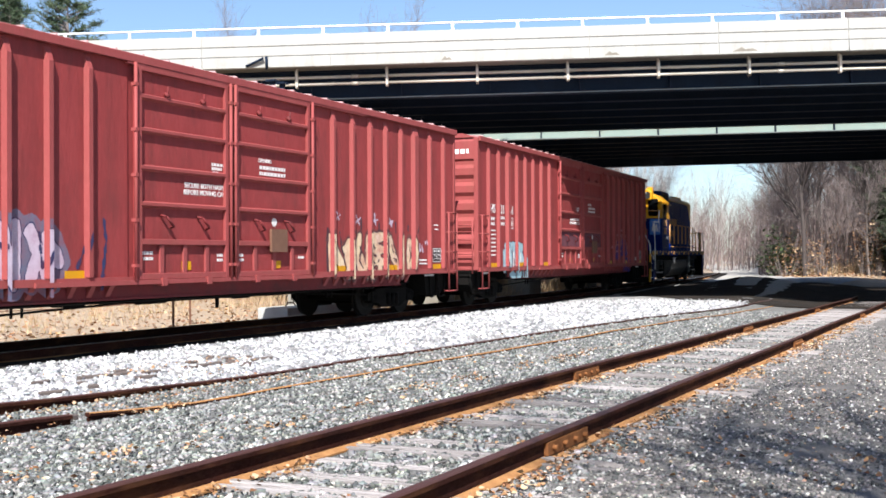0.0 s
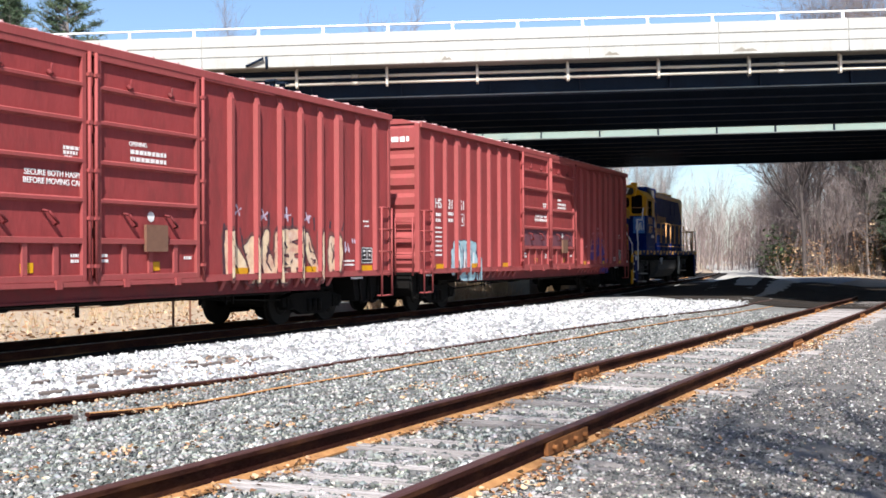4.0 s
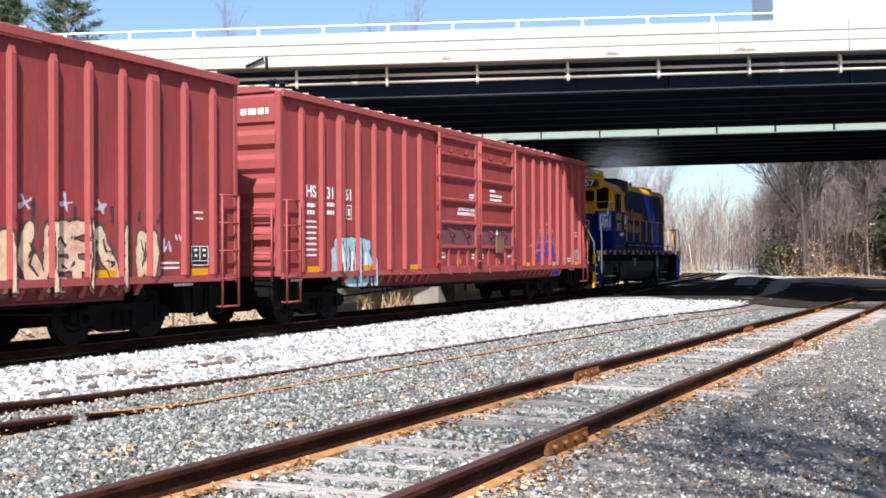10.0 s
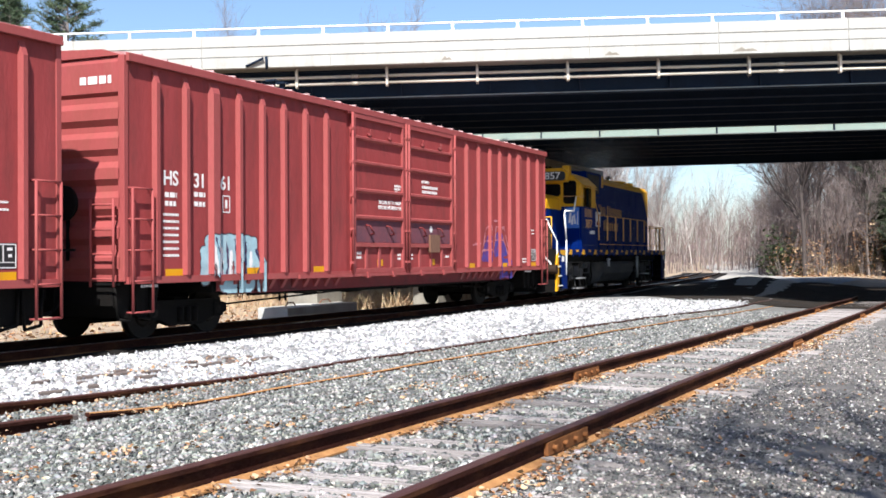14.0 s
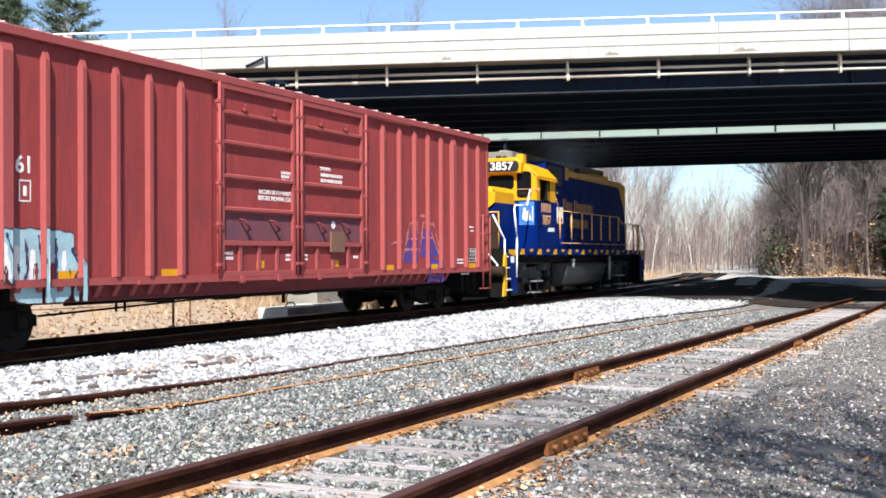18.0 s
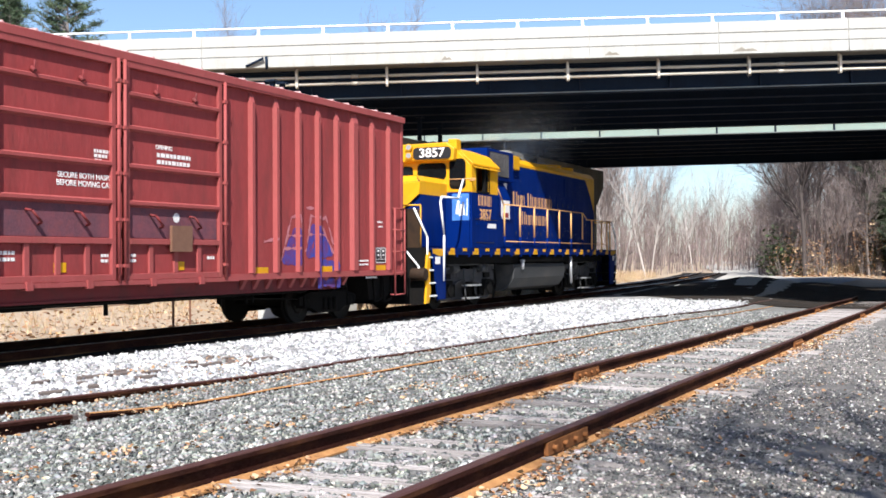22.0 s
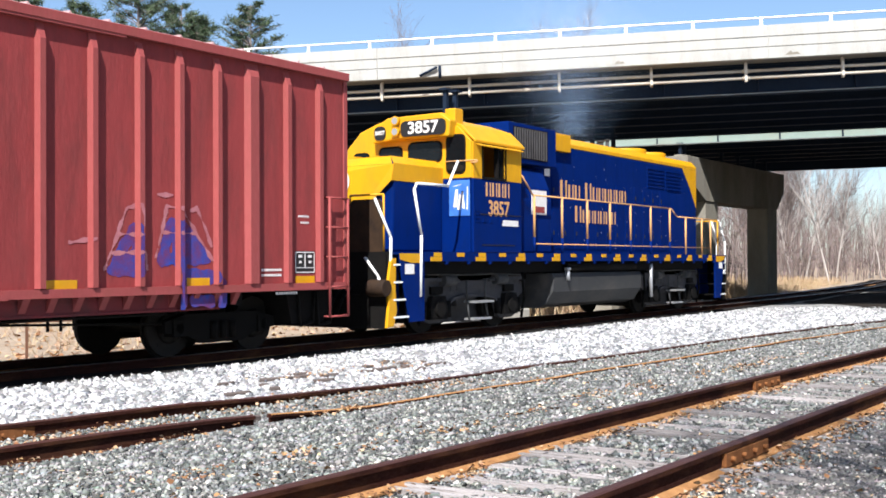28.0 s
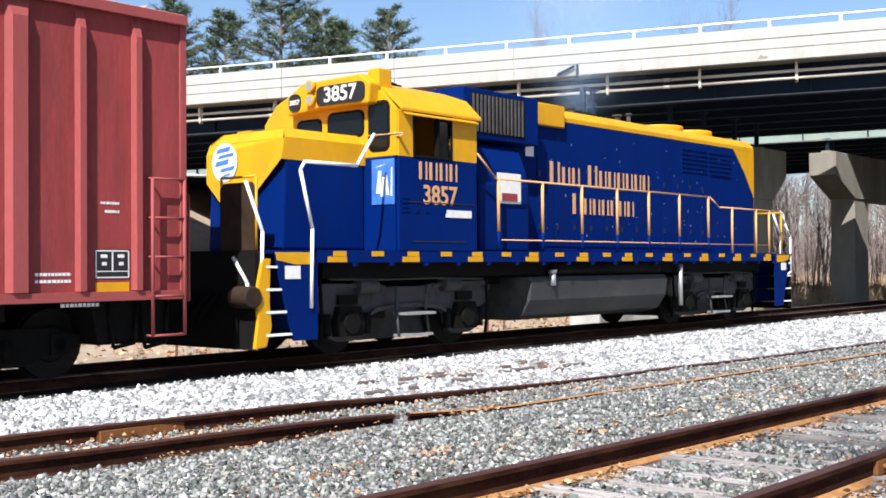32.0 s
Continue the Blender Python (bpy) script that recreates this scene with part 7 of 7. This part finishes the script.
for _ in range(160):
    y = rb.uniform(10, 32)
    sp.append((line_x(y) - 5.5 - abs(rb.normal()) * 5, y))
brush("dry_brush", "straw-coloured dry weeds and brush on the banks", sp, 78, STRAW, 0.55)


# ---- behind the train ----
def concrete_block(x, y, turn):
    b = thing("concrete_block", pose(x, y, ground_z(x, y) - 0.05, 0, 0, turn), "pale concrete block lying beside the main line", "concrete block", "concrete blocks")
    bm = bmesh.new()
    box(bm, -0.45, 0.45, -0.95, 0.95, 0, 0.5)
    part("block", bm, CONCRETE, b, bevel=0.03)
    bm = bmesh.new()
    tube(bm, [(0, -0.3, 0.48), (0, -0.15, 0.6), (0, 0.15, 0.6), (0, 0.3, 0.48)], 0.02, 6)
    part("lifting_loop", bm, RUST_PLATE, b)


concrete_block(-16.6, 25.8, 4)
concrete_block(-16.9, 28.1, -6)


def rusty_post(x, y, h):
    b = thing("fence_post", pose(x, y, ground_z(x, y) - 0.1), "thin rusty steel post on the bank", "post", "posts on the bank")
    bm = bmesh.new()
    box(bm, -0.03, 0.03, -0.006, 0.006, 0, h)
    box(bm, -0.006, 0.006, -0.03, 0.03, 0, h)
    part("post", bm, RUST_PLATE, b)


for x, y, h in ((-16.6, 20.9, 0.9), (-18.5, 13.5, 1.0), (-18.7, 17.0, 1.0), (-18.9, 24.5, 1.0), (-18.6, 10.0, 1.1)):
    rusty_post(x, y, h)
bm = bmesh.new()
for z in (0.35, 0.7):
    tube(bm, [(-18.5, 8.0, z), (-18.6, 10.0, z + 0.05), (-18.5, 13.5, z), (-18.7, 17.0, z - 0.04), (-18.8, 21.0, z - 0.08), (-18.9, 24.5, z)], 0.012, 5)
tagged(part("fence_wire", bm, RUST_PLATE), "slack rusty wire strung along the bank", "wire")


def scrap_tie(x, y, turn, ln, tilt=0):
    b = thing("scrap_timber", pose(x, y, ground_z(x, y) + 0.05, 0, tilt, turn), "dark rotten timber scrap on the pale ballast", "timber", "timber scraps")
    bm = bmesh.new()
    prism(bm, ((-ln / 2, -0.05), (ln / 2 - 0.1, -0.06), (ln / 2, 0.0), (ln / 2 - 0.05, 0.05), (-ln / 2 + 0.06, 0.06)), "z", -0.045, 0.015)
    part("timber", bm, ROTTEN, b, bevel=0.01)


for x, y, t, ln in ((-9.6, 10.6, 70, 0.5), (-9.3, 12.4, 95, 0.8), (-9.1, 13.4, 85, 0.5), (-8.9, 9.2, 80, 0.4), (-7.35, 7.6, 60, 0.45)):
    scrap_tie(x, y, t, ln)
for _ in range(16):
    scrap_tie(-9.45 + rt.normal() * 0.3, rt.uniform(9.8, 13.6), rt.uniform(40, 140), rt.uniform(0.12, 0.4))
ps = thing("plastic_sheet", pose(-0.14, 8.5, ground_z(-0.14, 8.5) + 0.06), "crumpled pale blue plastic sheet on the stones", "plastic sheet")
bm = bmesh.new()
grid = [[bm.verts.new((i * 0.16 - 0.34 + 0.05 * noise.noise((i, j * 0.7, 0)), j * 0.2 - 0.75, 0.04 + 0.09 * noise.noise((i * 0.8, j * 0.8, 4)))) for i in range(6)] for j in range(8)]
for r0, r1 in zip(grid, grid[1:]):
    for i in range(5):
        bm.faces.new((r0[i], r0[i + 1], r1[i + 1], r1[i]))
part("sheet", bm, PLASTIC, ps)


# ---- road vehicles on the bridge ----
def road_wheel(parent, x, y, r, w):
    bm = bmesh.new()
    cyl(bm, (x, y - w / 2, r), (x, y + w / 2, r), r, n=20)
    tyre = part("wheel", bm, RUBBER, parent)
    bm = bmesh.new()
    for s in (-1, 1):
        cyl(bm, (x, y + s * (w / 2), r), (x, y + s * (w / 2 + 0.01), r), r * 0.55, n=14)
    part("rim", bm, SIGNAL_SILVER, tyre)


def semi_trailer_truck():
    tr = thing("semi_trailer_truck", pose(0, 0, 0), "white semi truck with a long white box trailer on the bridge", "truck")
    bm = bmesh.new()
    box(bm, -16.8, -2.6, -1.28, 1.28, 1.15, 4.05)
    part("trailer_box", bm, TRUCK_WHITE, tr, bevel=0.04)
    bm = bmesh.new()
    for k in range(12):
        box(bm, -15.9 + k * 1.15, -15.88 + k * 1.15, -1.29, -1.28, 1.2, 4.0)
    part("trailer_seams", bm, SIGNAL_SILVER, tr)
    bm = bmesh.new()
    prism(bm, ((-1.55, 0.9), (1.9, 0.75), (1.95, 1.3), (0.35, 1.62), (-0.1, 2.45), (-0.4, 2.62), (-1.45, 2.6)), "y", -1.15, 1.15)
    part("cab", bm, TRUCK_WHITE, tr, bevel=0.08)
    bm = bmesh.new()
    for s in (-1, 1):
        prism(bm, ((-1.0, 1.75), (0.12, 1.72), (-0.2, 2.35), (-1.0, 2.4)), "y", s * 1.15 - 0.01, s * 1.15 + 0.012)
    prism(bm, ((0.3, 1.68), (0.34, 1.70), (-0.06, 2.42), (-0.1, 2.40)), "y", -1.0, 1.0)
    part("cab_glass", bm, LOADER_GLASS, tr)
    bm = bmesh.new()
    box(bm, -16, 1.8, -0.45, 0.45, 0.7, 1.14)
    part("chassis", bm, BLACK, tr)
    for x in (1.1, -2.2, -3.5, -14.0, -15.3):
        for y in (-1.0, 1.0):
            road_wheel(tr, x, y, 0.52, 0.45)
    return tr


def dump_truck():
    tr = thing("dump_truck", pose(0, 0, 0), "white dump truck on the bridge", "truck")
    bm = bmesh.new()
    prism(bm, ((-5.2, 1.15), (-0.5, 1.15), (-0.5, 2.4), (-5.35, 2.25)), "y", -1.25, 1.25)
    for k in range(6):
        box(bm, -5.0 + k * 0.82, -4.9 + k * 0.82, -1.3, 1.3, 1.15, 2.25)
    box(bm, -0.6, 0.25, -1.2, 1.2, 2.36, 2.46)
    part("dump_body", bm, TRUCK_WHITE, tr, bevel=0.03)
    bm = bmesh.new()
    prism(bm, ((-0.35, 0.8), (3.2, 0.7), (3.25, 1.55), (1.7, 1.75), (1.3, 2.75), (-0.35, 2.8)), "y", -1.15, 1.15)
    part("cab", bm, TRUCK_WHITE, tr, bevel=0.06)
    bm = bmesh.new()
    for s in (-1, 1):
        prism(bm, ((0.0, 1.9), (1.3, 1.85), (1.05, 2.55), (0.0, 2.55)), "y", s * 1.15 - 0.01, s * 1.15 + 0.012)
    part("cab_glass", bm, LOADER_GLASS, tr)
    bm = bmesh.new()
    box(bm, -5.3, 3.0, -0.45, 0.45, 0.7, 1.14)
    part("chassis", bm, BLACK, tr)
    for x in (2.2, -3.1, -4.4):
        for y in (-1.0, 1.0):
            road_wheel(tr, x, y, 0.52, 0.45)
    return tr


def backhoe():
    tr = thing("backhoe_loader", pose(0, 0, 0), "yellow backhoe loader riding on a low trailer", "backhoe loader")
    bm = bmesh.new()
    prism(bm, ((0.2, 1.3), (2.6, 1.2), (2.6, 1.75), (0.2, 2.0)), "y", -0.5, 0.5)
    box(bm, -1.2, 0.3, -0.6, 0.6, 1.2, 1.6)
    part("bonnet", bm, LOADER_YELLOW, tr, bevel=0.04)
    bm = bmesh.new()
    prism(bm, ((-1.1, 1.6), (0.35, 1.6), (0.25, 2.95), (-1.0, 2.95)), "y", -0.72, 0.72)
    part("cab_glass", bm, LOADER_GLASS, tr)
    bm = bmesh.new()
    box(bm, -1.15, 0.35, -0.8, 0.8, 2.95, 3.08)
    for x, t in ((-1.1, -1.0), (0.35, 0.25), (-0.4, -0.4)):
        for s in (-1, 1):
            prism(bm, ((x - 0.04, 1.6), (x + 0.04, 1.6), (t + 0.04, 2.95), (t - 0.04, 2.95)), "y", s * 0.74 - 0.03, s * 0.74 + 0.03)
    part("cab_frame", bm, DARK_PAINT, tr, "black cab frame and roof")
    bm = bmesh.new()
    for s in (-1, 1):
        prism(bm, ((0.9, 1.6), (1.1, 1.9), (3.1, 1.35), (3.2, 1.1), (3.0, 1.1)), "y", s * 0.75 - 0.06, s * 0.75 + 0.06)
    prism(bm, ((3.0, 0.75), (3.7, 0.75), (3.15, 1.1), (3.1, 1.55), (3.0, 1.5)), "y", -1.1, 1.1)
    part("loader_arm", bm, LOADER_YELLOW, tr)
    for x, r in ((-0.6, 0.62), (1.9, 0.42)):
        for y in (-0.85, 0.85):
            bm = bmesh.new()
            cyl(bm, (x, y - 0.18, 0.7 + r), (x, y + 0.18, 0.7 + r), r, n=20)
            tyre = part("wheel", bm, RUBBER, tr)
            bm = bmesh.new()
            cyl(bm, (x, y - 0.19, 0.7 + r), (x, y + 0.19, 0.7 + r), r * 0.55, n=16)
            part("rim", bm, LOADER_YELLOW, tyre)
    bm = bmesh.new()
    box(bm, -2.6, 3.5, -1.2, 1.2, 0.55, 0.7)
    box(bm, 3.5, 4.05, -0.12, 0.12, 0.55, 0.68)
    part("trailer_deck", bm, BLACK, tr)
    for x in (-1.5, -0.6):
        for y in (-1.05, 1.05):
            road_wheel(tr, x, y, 0.4, 0.25)
    return tr


def smoke_puff(n, rx, rz, drift, seed, mat=None):
    """Exhaust haze: a cloud of fine soot and vapour flecks, dense in the middle."""
    rg = np.random.default_rng(seed)
    p = rg.normal(size=(n, 3)) * np.array((rx, rx * 1.2, rz)) * 0.5
    p[:, 0] += drift * p[:, 2]
    u, w = rg.normal(size=(n, 3)), rg.normal(size=(n, 3))
    u *= (rg.uniform(0.0022, 0.0042, n) / np.linalg.norm(u, axis=1))[:, None]
    w *= (rg.uniform(0.0022, 0.0042, n) / np.linalg.norm(w, axis=1))[:, None]
    v = np.stack([p - u, p + w, p + u, p - w], 1).reshape(-1, 3)
    f = np.arange(4 * n).reshape(-1, 4)
    return tagged(new("exhaust_smoke", arrays_mesh("exhaust_smoke", v, f, mat or SMOKE)), "thin blue-white exhaust haze above the locomotive", "smoke", kind="stuff")


def passing_car():
    c = thing("passing_car", pose(0, 0, 0), "dark car whose roof shows above the parapet", "car")
    bm = bmesh.new()
    prism(bm, ((-2.2, 0.35), (2.2, 0.35), (2.25, 0.75), (1.2, 0.95), (0.5, 1.42), (-1.3, 1.45), (-2.0, 1.0), (-2.25, 0.9)), "y", -0.85, 0.85)
    part("body", bm, DARK_PAINT, c, bevel=0.06)
    bm = bmesh.new()
    for s in (-1, 1):
        prism(bm, ((-1.5, 0.98), (0.9, 0.95), (0.4, 1.34), (-1.2, 1.36)), "y", s * 0.85 - 0.01, s * 0.85 + 0.012)
    part("window", bm, GLASS, c)
    for x in (-1.4, 1.4):
        for y in (-0.75, 0.75):
            road_wheel(c, x, y, 0.33, 0.2)
    return c


puffs = [smoke_puff(14000, 0.5, 0.7, 0.1, 1), smoke_puff(34000, 1.2, 1.1, 0.0, 2), smoke_puff(50000, 1.9, 1.1, 0.2, 3, SMOKE_PALE)]
semi, dumper, hoe, sedan = semi_trailer_truck(), dump_truck(), backhoe(), passing_car()

# ---- ties, laid last ----
y = -2.0
i = 0
while y < 44:
    piece("tie", TIES[i % 3], near_track, pose(-3.32 + random.uniform(-0.05, 0.05), y, side_rail_z(y) - 0.143, -0.6, 0, random.uniform(-1.2, 1.2)))
    y += 0.5
    i += 1
y = -20.0
while y < 75:
    a = math.degrees(math.atan2(line_x(y + 0.5) - line_x(y), 0.5))
    piece("tie", TIES[i % 3], main_track, pose(line_x(y), y, RAIL_Z - 0.168, 0, 0, -a + random.uniform(-0.8, 0.8)))
    y += 0.53
    i += 1


def motions():
    """Train, wheels and road traffic."""
    times = [i * 1.0 for i in range(33)]
    for ob, start, half in ((car_front, 3.96, 7.2), (car_rear, 24.25, 7.2), (loco, 43.58, 5.18)):
        walk(ob, [(t, path_pose(start + travel(t), half)) for t in times])
    for ob, k, r in WHEELS:
        walk(ob, [(i * 0.4, Matrix.Translation((0, k, r)) @ Matrix.Rotation((travel(0) - travel(i * 0.4)) / r, 4, "X")) for i in range(81)])
    # exhaust: kept low under the bridges, rising freely once the locomotive is out in the open
    for ob, z0, z1, dx in zip(puffs, (4.7, 5.0, 5.3), (4.9, 5.8, 7.1), (0.0, 0.05, 0.15)):
        rows = []
        for t in times:
            up = smooth_step(23.5, 28.0, t)
            y = 43.58 + travel(t) + 1.35
            rows.append((t, pose(line_x(y) + dx * up, y + (1 - up) * 0.6, RAIL_Z + z0 + (z1 - z0) * up)))
        walk(ob, rows)
    # road traffic, x along the bridge: waits beyond the view, crosses, and stops beyond it on the other side
    for ob, t0, x0, v, xs, xe in ((semi, 9.0, -1.4, 23.8, -62, 92), (dumper, 30.5, -8.3, 26.0, -72.4, 60), (hoe, 30.5, -17.05, 26.0, -81.95, 49.4), (sedan, 11.9, -0.8, 22.0, -95, 68)):
        ts, te = t0 - (x0 - xs) / v, min(t0 + (xe - x0) / v, 32.0)
        rows = [(0.0, xs), (ts - 0.7, xs), (ts - 0.3, xs + 0.02 * v)]
        rows += [(ts + (te - ts) * i / 10, xs + v * (te - ts) * i / 10) for i in range(1, 10)]
        rows += [(te, xs + v * (te - ts))] if te > 31.9 else [(te + 0.3, xs + v * (te - ts) - 1), (te + 0.8, xs + v * (te - ts)), (32.0, xs + v * (te - ts))]
        walk(ob, [(t, BR @ pose(x, 3.4, 7.12)) for t, x in rows])


motions()
